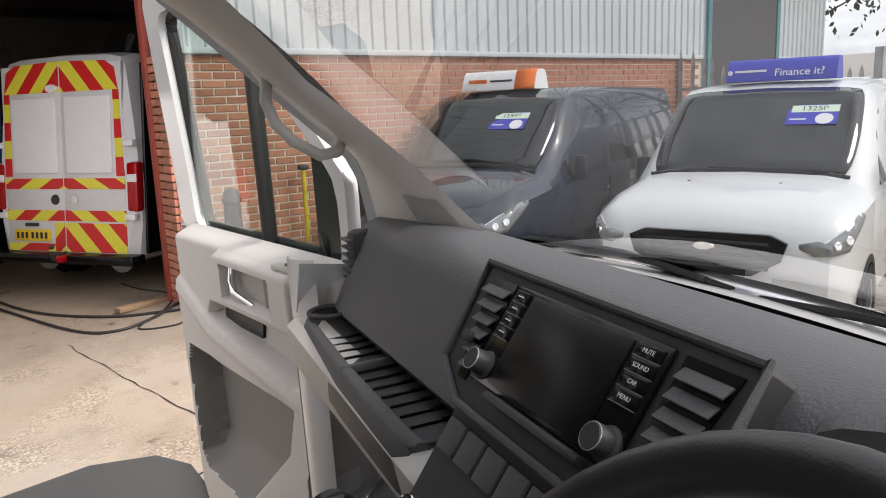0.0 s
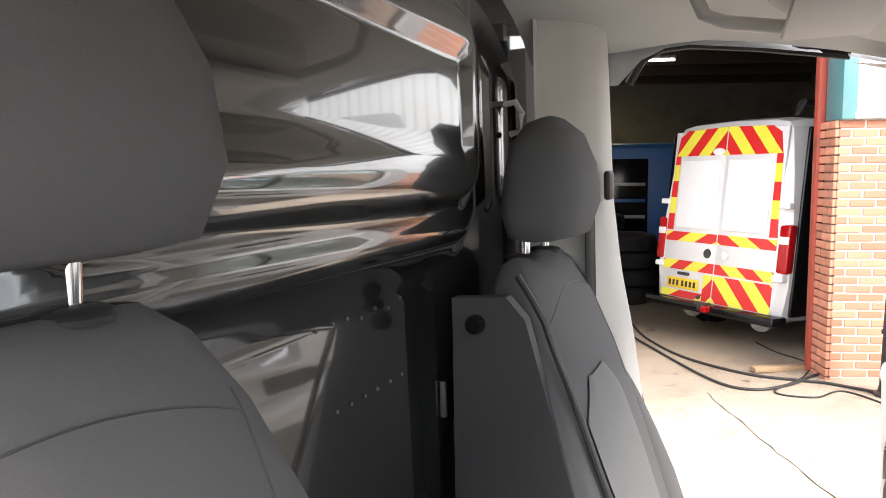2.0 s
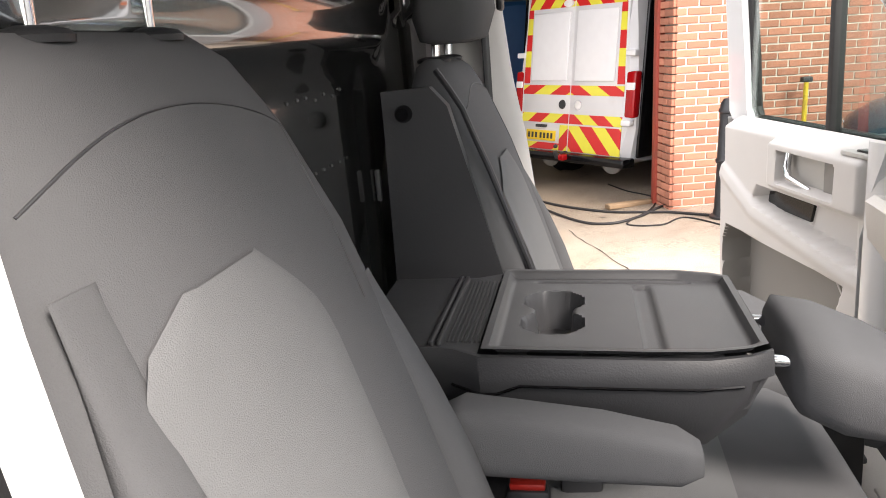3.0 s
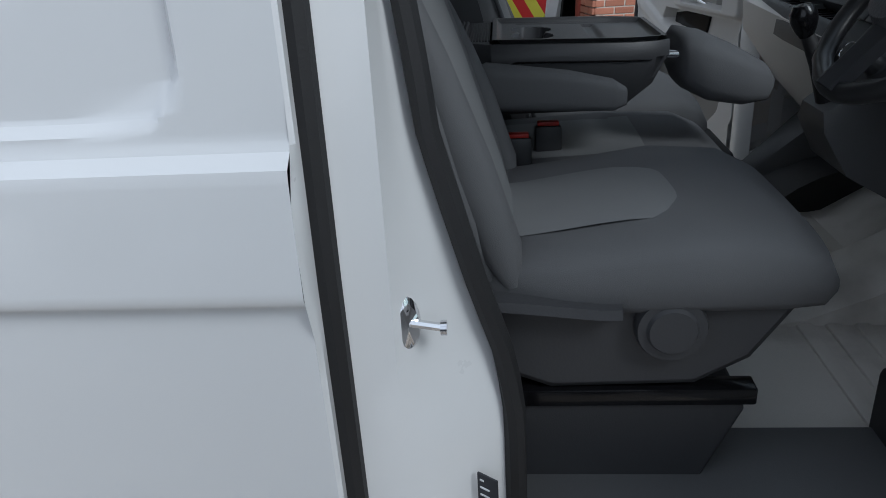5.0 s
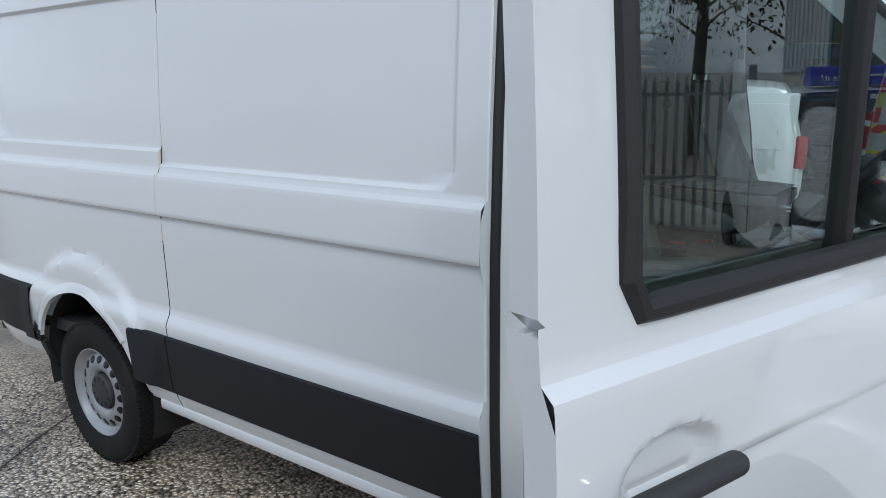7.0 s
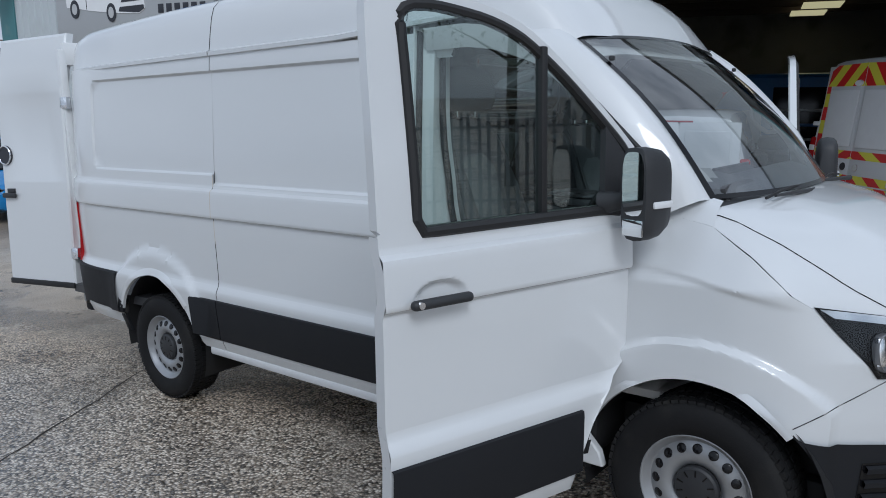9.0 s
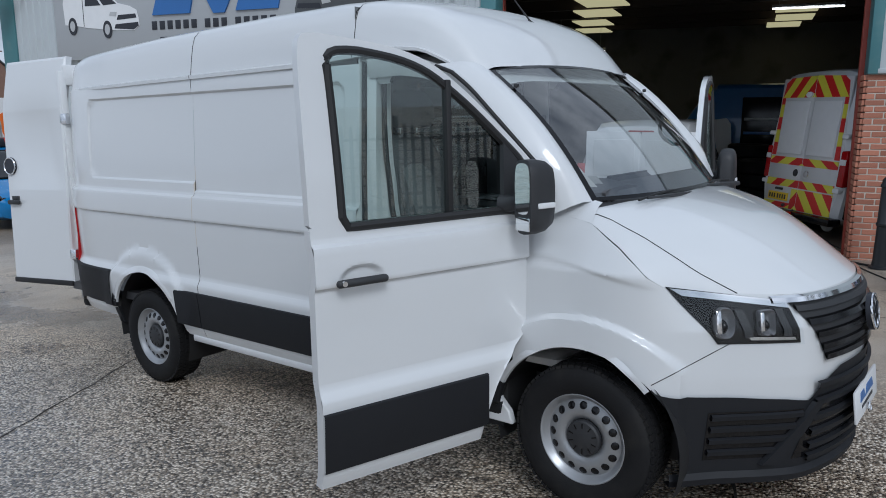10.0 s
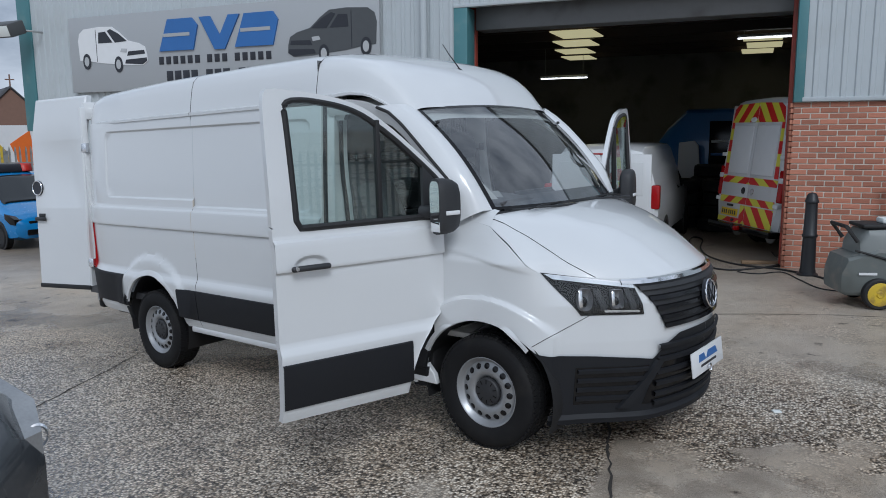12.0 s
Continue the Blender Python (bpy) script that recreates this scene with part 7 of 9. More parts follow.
for i, word in enumerate(("MUTE", "SOUND", "CAR", "MENU")):
    k = part("radio_key", cbox(0.071, 0.109, 0.0165 + i * 0.0165, 0.0315 + i * 0.0165, 0.015, 0.019, 0.002), BLACKGL, con)
    letters(word, 0.0068, SIGNWHITE, k, CM @ Matrix.Translation((0.090, 0.0245 + i * 0.0165, 0.0196)) @ pose(0, 0, 0, 180, 0, 0), 0.0001)
    part("key_line", cbox(0.071, 0.109, 0.032 + i * 0.0165, 0.0327 + i * 0.0165, 0.016, 0.0194, 0), GALV, k)
    k = part("radio_key", cbox(-0.170, -0.140, 0.0165 + i * 0.0165, 0.0315 + i * 0.0165, 0.015, 0.019, 0.002), BLACKGL, con)
    part("key_mark", cbox(-0.162, -0.149, 0.0235 + i * 0.0165, 0.025 + i * 0.0165, 0.019, 0.0194, 0), SIGNWHITE, k)
    part("key_line", cbox(-0.170, -0.140, 0.032 + i * 0.0165, 0.0327 + i * 0.0165, 0.016, 0.0194, 0), GALV, k)
for a in (-0.155, 0.097):
    kn = part("rotary_knob", Geo().lathe([(0.0, 0.040), (0.0125, 0.040), (0.0145, 0.037), (0.0155, 0.02), (0.019, 0.017), (0.019, 0.012)], "z", 26, CM @ Matrix.Translation((a, 0.120, 0.0))), TRIMDK, con, "ribbed rotary knob")
    part("knob_ring", Geo().tube([CM @ Vector((a + 0.0138 * math.cos(t), 0.120 + 0.0138 * math.sin(t), 0.0385)) for t in [2 * math.pi * i / 24 for i in range(24)]], 0.0009, 6, closed=True), GALV, kn)
for a0, a1, lean in ((-0.256, -0.186, 0.0), (0.128, 0.198, 0.0)):
    vent = part("air_vent", Geo().prism([(a0, 0.012), (a1, 0.012), (a1 - (0.0 if a0 < 0 else 0.0), 0.15), (a0 + (0.05 if a0 < 0 else 0.0), 0.15)] if a0 < 0 else [(a0, 0.012), (a1, 0.012), (a1 - 0.02, 0.13), (a0, 0.13)], "z", 0.0, 0.0125, CM), BLACKGL, con, "black air vent")
    for i in range(6):
        ins = 0.05 * max(0.0, (0.028 + i * 0.021 - 0.03) / 0.12) if a0 < 0 else 0.0
        ine = 0.0 if a0 < 0 else 0.02 * i / 5
        part("vent_slat", Geo().box(a0 + 0.005 + ins, a1 - 0.004 - ine, -0.003, 0.013, -0.0015, 0.0015, b=0.001, m=CM @ Matrix.Translation((0, 0.026 + i * 0.020, 0.014)) @ pose(0, 0, 0, 30, 0, 0)), DASHLO, vent)
    part("vent_tab", Geo().box((a0 + a1) / 2 - 0.004, (a0 + a1) / 2 + 0.016, 0.092, 0.106, 0.016, 0.028, b=0.003, m=CM), TRIMDK, vent)
sv = part("side_vent", Geo().box(-0.222, -0.150, 0.815, 0.872, 1.425, 1.545, b=0.018), TRIMDK, dash, "black air vent at the end of the dash")
for i in range(6):
    part("vent_slat", Geo().box(-0.231, -0.185, 0.822, 0.876, 1.438 + i * 0.017, 1.443 + i * 0.017, b=0.002), DASHLO, sv)
# heater controls below
hc = part("heater_panel", Geo().prism([(-0.19, 0.186), (0.13, 0.186), (0.12, 0.36), (-0.18, 0.36)], "z", -0.08, 0.0, CM), TRIMDK, con)
for a in (-0.125, -0.035, 0.055):
    kn = part("heater_knob", Geo().lathe([(0.0, 0.034), (0.018, 0.034), (0.021, 0.03), (0.023, 0.004), (0.027, 0.0)], "z", 24, CM @ Matrix.Translation((a, 0.315, 0.0))), TRIMDK, hc)
    part("knob_ring", Geo().tube([CM @ Vector((a + 0.020 * math.cos(t), 0.315 + 0.020 * math.sin(t), 0.033)) for t in [2 * math.pi * i / 24 for i in range(24)]], 0.002, 6, closed=True), CHROME, kn)
for i in range(6):
    part("switch", cbox(-0.178 + i * 0.05, -0.134 + i * 0.05, 0.195, 0.238, 0.0, 0.008, 0.003), DASHLO, hc)
gl_ = part("gear_console", Geo().loft([[(x, y0, z0), (x, y1, z0), (x, y1 - 0.02, z1), (x, y0 + 0.02, z1)] for x, y0, y1, z0, z1 in ((-0.47, -0.13, 0.03, 1.19, 1.23), (-0.42, -0.15, 0.05, 1.10, 1.26), (-0.28, -0.17, 0.08, 1.02, 1.30))]), DASHLO, dash, "gear lever console")
gk = part("gear_lever", Geo().tube([(-0.425, -0.05, 1.225), (-0.47, -0.045, 1.32), (-0.50, -0.04, 1.385)], [0.034, 0.018, 0.014], 12), RUBBER, gl_)
part("gear_knob", Geo().lathe([(0.0, 0.035), (0.018, 0.032), (0.027, 0.018), (0.028, 0.0), (0.022, -0.02), (0.014, -0.035)], "z", 20, pose(-0.508, -0.04, 1.41, 0, -14, 0)), BLACKGL, gk, "black gear knob")
# instrument hood and steering wheel
part("instrument_hood", Geo().loft([[(x, -0.52 + w * math.cos(t), 1.545 + h * math.sin(t)) for t in [math.pi * i / 12 for i in range(13)]] + [(x, -0.52 - w * 0.9, 1.50), (x, -0.52 + w * 0.9, 1.50)] for x, w, h in ((0.0, 0.18, 0.02), (-0.12, 0.2, 0.05), (-0.20, 0.2, 0.055), (-0.215, 0.19, 0.045))]), DASH, dash, angle=50)
SM = Matrix.Translation((-0.512, -0.526, 1.508)) @ pose(0, 0, 0, 0, 42, 0)   # wheel plane: local y-z
sw = part("steering_wheel", Geo().tube([SM @ Vector((0.0, 0.184 * math.cos(t), 0.184 * math.sin(t) * (1.0 if math.sin(t) > -0.8 else 0.97))) for t in [2 * math.pi * i / 48 for i in range(48)]], 0.0165, 14, closed=True), mat("worn black wheel rim", (0.02, 0.02, 0.021), 0.35, var=0.1, bump=0.1, bscale=500), van, "black three-spoke steering wheel")
part("airbag_cover", Geo().loft([[SM @ Vector((x, w * math.cos(t), 0.075 * k * math.sin(t) - 0.005)) for t in [2 * math.pi * i / 24 for i in range(24)]] for x, w, k in ((0.02, 0.075, 0.9), (-0.02, 0.085, 1.0), (-0.04, 0.075, 0.9), (-0.048, 0.05, 0.6))]), DASH, sw)
for t0 in (0.15, math.pi - 0.15, -math.pi / 2):
    c, s = math.cos(t0), math.sin(t0)
    part("spoke", Geo().loft([[SM @ Vector((x, c * r - s * w, s * r + c * w)) for x, w in ((-0.02, -0.028 * k), (-0.03, 0.0), (-0.02, 0.028 * k), (0.0, 0.028 * k), (0.0, -0.028 * k))] for r, k in ((0.06, 1.2), (0.12, 0.9), (0.185, 1.0))]), TRIMDK, sw)
part("wheel_badge", Geo().lathe([(0.0, -0.052), (0.024, -0.052), (0.026, -0.046)], "x", 24, SM), CHROME, sw)
part("steering_column", Geo().tube([SM @ Vector((0.02, 0, 0)), SM @ Vector((0.24, 0, -0.10))], [0.05, 0.06], 14), DASHLO, sw)
for s in (-1, 1):
    part("stalk", Geo().tube([SM @ Vector((0.05, s * 0.05, 0.02)), SM @ Vector((0.035, s * 0.15, 0.035))], [0.007, 0.01], 8), TRIMDK, sw)
_q = [ws_pt(u, v) + Vector((-0.006, 0, -0.005)) for u, v in ((0.635, 0.75), (0.695, 0.75), (0.715, 0.805), (0.655, 0.805))]
stk2 = part("warning_sticker", Geo().add([tuple(p) for p in _q] + [tuple(p + Vector((-0.001, 0, -0.001))) for p in _q], [(0, 1, 2, 3), (7, 6, 5, 4), (0, 4, 5, 1), (1, 5, 6, 2), (2, 6, 7, 3), (3, 7, 4, 0)]), PAPER, ws, "small white windscreen sticker")
_c = ws_pt(0.675, 0.778) + Vector((-0.0085, 0, -0.007))
_a, _b = (ws_pt(0.69, 0.778) - ws_pt(0.66, 0.778)).normalized(), (ws_pt(0.675, 0.79) - ws_pt(0.675, 0.76)).normalized()
part("sticker_ring", Geo().tube([tuple(_c + _a * 0.016 * math.cos(t) + _b * 0.02 * math.sin(t)) for t in [2 * math.pi * i / 18 for i in range(18)]], 0.0022, 5, closed=True), SEALRED, stk2)
OFFSET = None
# ---- other vehicles ----
LAMPGREY = mat("lamp behind its clear lens", (0.30, 0.31, 0.32), 0.10, 0.4, var=0.35, scale=22)
def body_ring(x, zlo, zb, zt, wlo, wb, wt):
    half = [(0.0, zlo), (wlo * 0.8, zlo), (wlo, zlo + 0.06), (wb, lerp(zlo, zb, 0.45)), (wb, zb), (lerp(wb, wt, 0.5), lerp(zb, zt, 0.52)), (wt, zt - 0.10 * min(1, (zt - zb) / 0.4)), (wt - 0.06, zt - 0.03), (wt - 0.22, zt), (0.0, zt + 0.015)]
    return [(x, -y, z) for y, z in half] + [(x, y, z) for y, z in half[-2:0:-1]]


def station(stations, x):
    for a, b in zip(stations, stations[1:]):
        if a[0] <= x <= b[0] or b[0] <= x <= a[0]:
            t = (x - a[0]) / (b[0] - a[0])
            return [lerp(p, q, t) for p, q in zip(a, b)]
    return stations[0] if abs(x - stations[0][0]) < abs(x - stations[-1][0]) else stations[-1]


def side_at(stations, x, z):
    _, zlo, zb, zt, wlo, wb, wt = station(stations, x)
    if z <= zb:
        return wb
    return lerp(wb, wt, min(1, (z - zb) / max(0.01, zt - 0.1 - zb)))


def vehicle(name, m, label, paint, stations, axles, glass_side=(), wheel_scale=0.93, screen=None, category="van"):
    """A parked vehicle: x ahead. stations: x, floor, belt, roof, half widths at the floor, belt and roof."""
    t = thing(name, m, label, category)
    part("body", Geo().loft([body_ring(*s) for s in stations]), paint, t, angle=32)
    for ax in axles:
        for s in (-1, 1):
            w = side_at(stations, ax, 0.5)
            part("wheel_arch", Geo().lathe([(0.0, 0.0), (0.385 * wheel_scale + 0.02, 0.0), (0.385 * wheel_scale + 0.025, -0.02)], "y", 28, pose(ax, s * (w + 0.004), WZ * wheel_scale + 0.02) @ pose(0, 0, 0, 0, 0, 0 if s > 0 else 180)), RUBBER, t)
            wheel(t, ax, s * (w - 0.085), s, 0, wheel_scale, WZ * wheel_scale, hole=False)
    for poly in glass_side:
        for s in (-1, 1):
            vs = [(x, s * (side_at(stations, x, z) + 0.006), z) for x, z in poly]
            vi = [(x, s * (side_at(stations, x, z) - 0.02), z) for x, z in poly]
            k = len(vs)
            part("side_window", Geo().add(vs + vi, [tuple(range(k)), tuple(range(2 * k - 1, k - 1, -1))] + [(i, (i + 1) % k, (i + 1) % k + k, i + k) for i in range(k)]), WINDOWDK, t, "dark side window")
    if screen:
        (x0, z0, w0), (x1, z1, w1) = screen
        rows = [[top_pt(stations, lerp(x0, x1, i / 10), lerp(-1, 1, j / 16) * (1.0 - 0.05 * (abs(i - 5) / 5) ** 6)) for j in range(17)] for i in range(11)]
        part("windscreen", Geo().grid(rows), WINDOWDK, t, "dark reflecting windscreen", solid=0.004)
    return t


VANBODY = [(0.0, 0.40, 0.80, 0.92, 0.50, 0.62, 0.55), (-0.06, 0.30, 0.92, 1.06, 0.74, 0.84, 0.72), (-0.18, 0.26, 1.02, 1.15, 0.88, 0.93, 0.80), (-0.45, 0.24, 1.09, 1.24, 0.94, 0.97, 0.82), (-0.93, 0.22, 1.14, 1.30, 0.95, 0.985, 0.84),
           (-1.02, 0.22, 1.16, 1.325, 0.95, 0.985, 0.85), (-1.35, 0.22, 1.19, 1.65, 0.95, 0.985, 0.86), (-1.72, 0.22, 1.20, 1.975, 0.95, 0.985, 0.83), (-1.95, 0.22, 1.20, 2.05, 0.95, 0.985, 0.83), (-3.0, 0.22, 1.20, 2.09, 0.95, 0.985, 0.84), (-4.85, 0.25, 1.20, 2.07, 0.95, 0.98, 0.84)]


def top_pt(stations, x, u):
    """A point on the upper skin: u across -1..1 of the flat between the gutters."""
    _, zlo, zb, zt, wlo, wb, wt = station(stations, x)
    y = u * (wt - 0.05)
    ay = abs(y)
    z = lerp(zt + 0.015, zt, ay / (wt - 0.22)) if ay < wt - 0.22 else lerp(zt, zt - 0.03, (ay - wt + 0.22) / 0.16)
    return (x + 0.010, y, z + 0.012)


CABWIN = [(-1.30, 1.22), (-1.64, 1.65), (-1.82, 1.80), (-2.35, 1.82), (-2.38, 1.22)]


def front_van(name, m, label, paint, more=()):
    t = vehicle(name, m, label, paint, VANBODY, (-0.90, -3.85), [CABWIN, *more], 0.93, ((-1.03, 1.27, 0.86), (-1.76, 1.9, 0.70)))
    part("screen_edge", Geo().tube([top_pt(VANBODY, -1.015, u) for u in (-1, -0.5, 0, 0.5, 1)], 0.016, 6), RUBBER, t)
    for s in (-1, 1):
        xs_ = [-0.03, -0.06, -0.10, -0.14, -0.18, -0.26, -0.34, -0.42, -0.50]
        lo_, hi_ = [(-0.50, 1.07), (-0.34, 0.97), (-0.18, 0.875), (-0.03, 0.85)], [(-0.50, 1.14), (-0.34, 1.12), (-0.18, 1.04), (-0.03, 0.93)]
        on = lambda x, z, o: (x + o * 0.6, s * (side_at(VANBODY, x, z) + o), z)
        hl = part("headlamp", Geo().grid([[on(x, lerp(curve1(lo_, x), curve1(hi_, x), k / 5), 0.012) for x in xs_] for k in range(6)]), LAMPGREY, t, "clear headlamp", solid=0.01)
        for xx, zz in ((-0.09, 0.925), (-0.17, 0.955)):
            part("reflector", Geo().lathe([(0.0, 0.006), (0.026, 0.008), (0.032, 0.004), (0.032, -0.02)], "x", 18, Matrix.Translation(on(xx, zz, 0.02)) @ pose(0, 0, 0, 0, -10, s * 50)), CHROME, hl)
        part("lamp_strip", Geo().tube([on(x, curve1(hi_, x) - 0.012, 0.018) for x in xs_[1:-1]], 0.007, 6), CHROME, hl)
        part("wing_mirror", Geo().box(-1.52, -1.42, s * 1.0 - 0.06 + s * 0.06, s * 1.0 + 0.06 + s * 0.06, 1.17, 1.42, b=0.035), TRIMDK, t, "black wing mirror")
        part("door_line", Geo().tube([(-2.42, s * (0.992), z) for z in (0.35, 0.8, 1.12)], 0.004, 5), BLACKGL, t)
        part("door_handle", Geo().box(-2.36, -2.18, s * 0.99 - 0.012, s * 0.99 + 0.012, 1.0, 1.03, b=0.008), paint, t)
    part("wiper", Geo().tube([(-1.0, 0.35, 1.355), (-1.01, -0.3, 1.37)], 0.009, 6).tube([(-1.0, 0.65, 1.345), (-1.01, 0.1, 1.365)], 0.009, 6), RUBBER, t)
    return t


ford = front_van("parked_van", pose(4.11, 2.55, ground_z(4.6, 2.5), 0, 0, 180 + 14), "white mid-size panel van with a blue roof sign", WHITE)
g = part("grille", Geo().prism([(-0.58, 0.93), (-0.46, 0.985), (0.46, 0.985), (0.58, 0.93), (0.54, 0.80), (0.34, 0.68), (-0.34, 0.68), (-0.54, 0.80)], "x", -0.10, 0.02), BLACKGL, ford, "black trapezoid grille")
for z in (0.74, 0.80, 0.86, 0.92):
    part("grille_bar", Geo().box(0.015, 0.035, -0.46, 0.46, z - 0.012, z + 0.012, b=0.006), TRIMDK, g)
part("oval_badge", Geo().lathe([(0.0, 0.05), (0.07, 0.048), (0.085, 0.035), (0.085, 0.02)], "x", 24, pose(0, 0, 0.885) @ Matrix.Diagonal((1, 1.0, 0.42, 1))), CHROME, g, "plain oval badge")
for y in (-0.36, 0.36):
    part("washer_jet", Geo().box(-0.72, -0.70, y - 0.012, y + 0.012, 1.268, 1.283, b=0.004), RUBBER, ford)
dark = front_van("parked_van", pose(3.04, 4.85, ground_z(3.4, 4.9), 0, 0, 180 + 17), "dark navy mid-size van with an orange and white roof sign", NAVY, [[(-2.50, 1.26), (-2.50, 1.82), (-3.55, 1.83), (-3.55, 1.26)], [(-3.66, 1.26), (-3.66, 1.83), (-4.70, 1.80), (-4.74, 1.26)]])


def price_card(parent, yc, vc, text_, blue=True):
    m = Matrix(((0, -0.72, 0.69, lerp(-1.03, -1.74, vc) + 0.035), (1, 0, 0, yc), (0, 0.60, 0.80, lerp(1.33, 1.96, vc) + 0.035), (0, 0, 0, 1)))
    c = part("price_card", Geo().box(-0.20, 0.20, -0.13, 0.13, 0.0, 0.003, m=m), BLUEBOX, parent, "price card in the windscreen")
    part("price_strip", Geo().box(-0.17, 0.20, 0.03, 0.12, 0.003, 0.005, m=m), PALEGREEN, c)
    letters(text_, 0.085, SIGNDARK, c, m @ Matrix.Translation((0.01, 0.075, 0.0055)), 0.0003)
    part("card_disc", Geo().lathe([(0.0, 0.006), (0.07, 0.006), (0.07, 0.003)], "z", 20, m @ Matrix.Translation((0.10, -0.06, 0))), SIGNWHITE, c)
    part("card_bar", Geo().box(-0.17, -0.04, -0.07, -0.055, 0.003, 0.005, m=m), SIGNWHITE, c)


price_card(ford, 0.42, 0.66, "13250")
price_card(dark, 0.30, 0.62, "15995")


def roof_sign(m, w, body, label, parts_):
    t = thing("roof_sign", m, label, "sign")
    def ringx(x):
        return [(x, y, z) for y, z in ((-0.16, 0.0), (-0.16, 0.03), (-0.10, 0.17), (-0.06, 0.20), (0.06, 0.20), (0.10, 0.17), (0.16, 0.03), (0.16, 0.0))]
    part("sign_body", Geo().loft([ringx(-w), ringx(w)]), body, t)
    for x0, x1, mt in parts_:
        part("sign_band", Geo().grid([[(x, y, z) for x in (x0, x1)] for y, z in ((-0.163, 0.0), (-0.163, 0.031), (-0.103, 0.172), (-0.062, 0.203), (0.062, 0.203), (0.103, 0.172), (0.163, 0.03))]), mt, t, solid=0.002)
    return t


FM, DM = ford.matrix_basis, dark.matrix_basis
rs = roof_sign(FM @ pose(-2.05, 0.05, 2.08, 0, 0, -90) @ pose(0, 0, 0, 0, 0, 180), 0.47, BLUEBOX, "blue roof sign with white lettering on a parked van", [])
letters("Finance it?", 0.10, SIGNWHITE, rs, Matrix.Translation((0.16, -0.148, 0.072)) @ pose(0, 0, 0, 66, 0, 0), 0.001)
part("writing_line", Geo().box(-0.40, -0.12, -0.141, -0.134, 0.085, 0.105, m=None), SIGNWHITE, rs)
part("writing_disc", Geo().lathe([(0.0, -0.15), (0.022, -0.15), (0.022, -0.13)], "y", 16, pose(-0.44, 0, 0.085)), SIGNWHITE, rs)
os_ = roof_sign(DM @ pose(-2.0, -0.05, 2.07, 0, 0, -90) @ pose(0, 0, 0, 0, 0, 180), 0.44, SIGNWHITE, "white and orange roof sign on a dark van", [(0.20, 0.435, ORANGE)])
part("writing_line", Geo().box(-0.36, -0.14, -0.142, -0.134, 0.075, 0.115), ORANGE, os_)
part("writing_line", Geo().box(-0.10, 0.16, -0.142, -0.134, 0.085, 0.105), SIGNDARK, os_)

# blue small car beyond the open rear door, grey car by the camera's way
CAR = [(0.0, 0.40, 0.58, 0.66, 0.45, 0.58, 0.5), (-0.08, 0.28, 0.66, 0.78, 0.72, 0.78, 0.66), (-0.28, 0.24, 0.78, 0.90, 0.82, 0.86, 0.72), (-0.95, 0.22, 0.92, 1.06, 0.84, 0.88, 0.72), (-1.05, 0.22, 0.93, 1.10, 0.84, 0.88, 0.72), (-1.75, 0.22, 0.98, 1.70, 0.84, 0.89, 0.66), (-2.1, 0.22, 0.98, 1.80, 0.84, 0.89, 0.70), (-4.1, 0.24, 1.0, 1.80, 0.84, 0.88, 0.70), (-4.35, 0.32, 1.0, 1.70, 0.80, 0.85, 0.66)]
LOW = [(0.0, 0.36, 0.52, 0.62, 0.50, 0.62, 0.5), (-0.07, 0.24, 0.60, 0.74, 0.76, 0.80, 0.66), (-0.25, 0.20, 0.70, 0.84, 0.84, 0.87, 0.72), (-1.1, 0.20, 0.82, 0.96, 0.86, 0.89, 0.74), (-1.25, 0.2, 0.84, 0.99, 0.86, 0.89, 0.72), (-2.0, 0.20, 0.88, 1.40, 0.86, 0.89, 0.62), (-2.4, 0.20, 0.88, 1.45, 0.86, 0.89, 0.62), (-3.5, 0.22, 0.88, 1.40, 0.86, 0.88, 0.62), (-4.2, 0.26, 0.84, 1.0, 0.82, 0.86, 0.7), (-4.3, 0.34, 0.80, 0.92, 0.74, 0.8, 0.66)]
BX, BY = -14.7, 8.15
blue = vehicle("parked_car", pose(BX, BY, ground_z(BX, BY), 0, 0, -16), "bright blue small van with a dark roof sign", BLUEPAINT, CAR, (-0.75, -3.45), [[(-1.2, 1.02), (-1.75, 1.56), (-2.5, 1.60), (-2.5, 1.02)]], 0.88, ((-1.0, 1.09, 0.76), (-1.78, 1.70, 0.62)))
for s in (-1, 1):
    hl = part("headlamp", Geo().loft([[(x, s * y, z) for y, z in ((yo, z0), (yi, z0), (yi, z1), (yo, z1 + 0.04))] for x, yo, yi, z0, z1 in ((-0.075, 0.80, 0.52, 0.62, 0.72), (-0.20, 0.86, 0.54, 0.64, 0.80), (-0.42, 0.88, 0.80, 0.76, 0.84))]), BLACKGL, blue, "clear headlamp")
    part("reflector", Geo().lathe([(0.0, 0.02), (0.06, 0.02), (0.06, -0.02)], "x", 16, pose(-0.09, s * 0.66, 0.70)), CHROME, hl)
part("lower_grille", Geo().box(-0.10, 0.012, -0.55, 0.55, 0.36, 0.50, b=0.02), BLACKGL, blue)
part("grille", Geo().box(-0.12, 0.0, -0.5, 0.5, 0.62, 0.70, b=0.02), BLACKGL, blue)
bs = roof_sign(blue.matrix_basis @ pose(-2.1, 0, 1.80, 0, 0, 90), 0.50, SIGNDARK, "dark roof sign on the blue van", [(0.25, 0.505, SEALRED)])
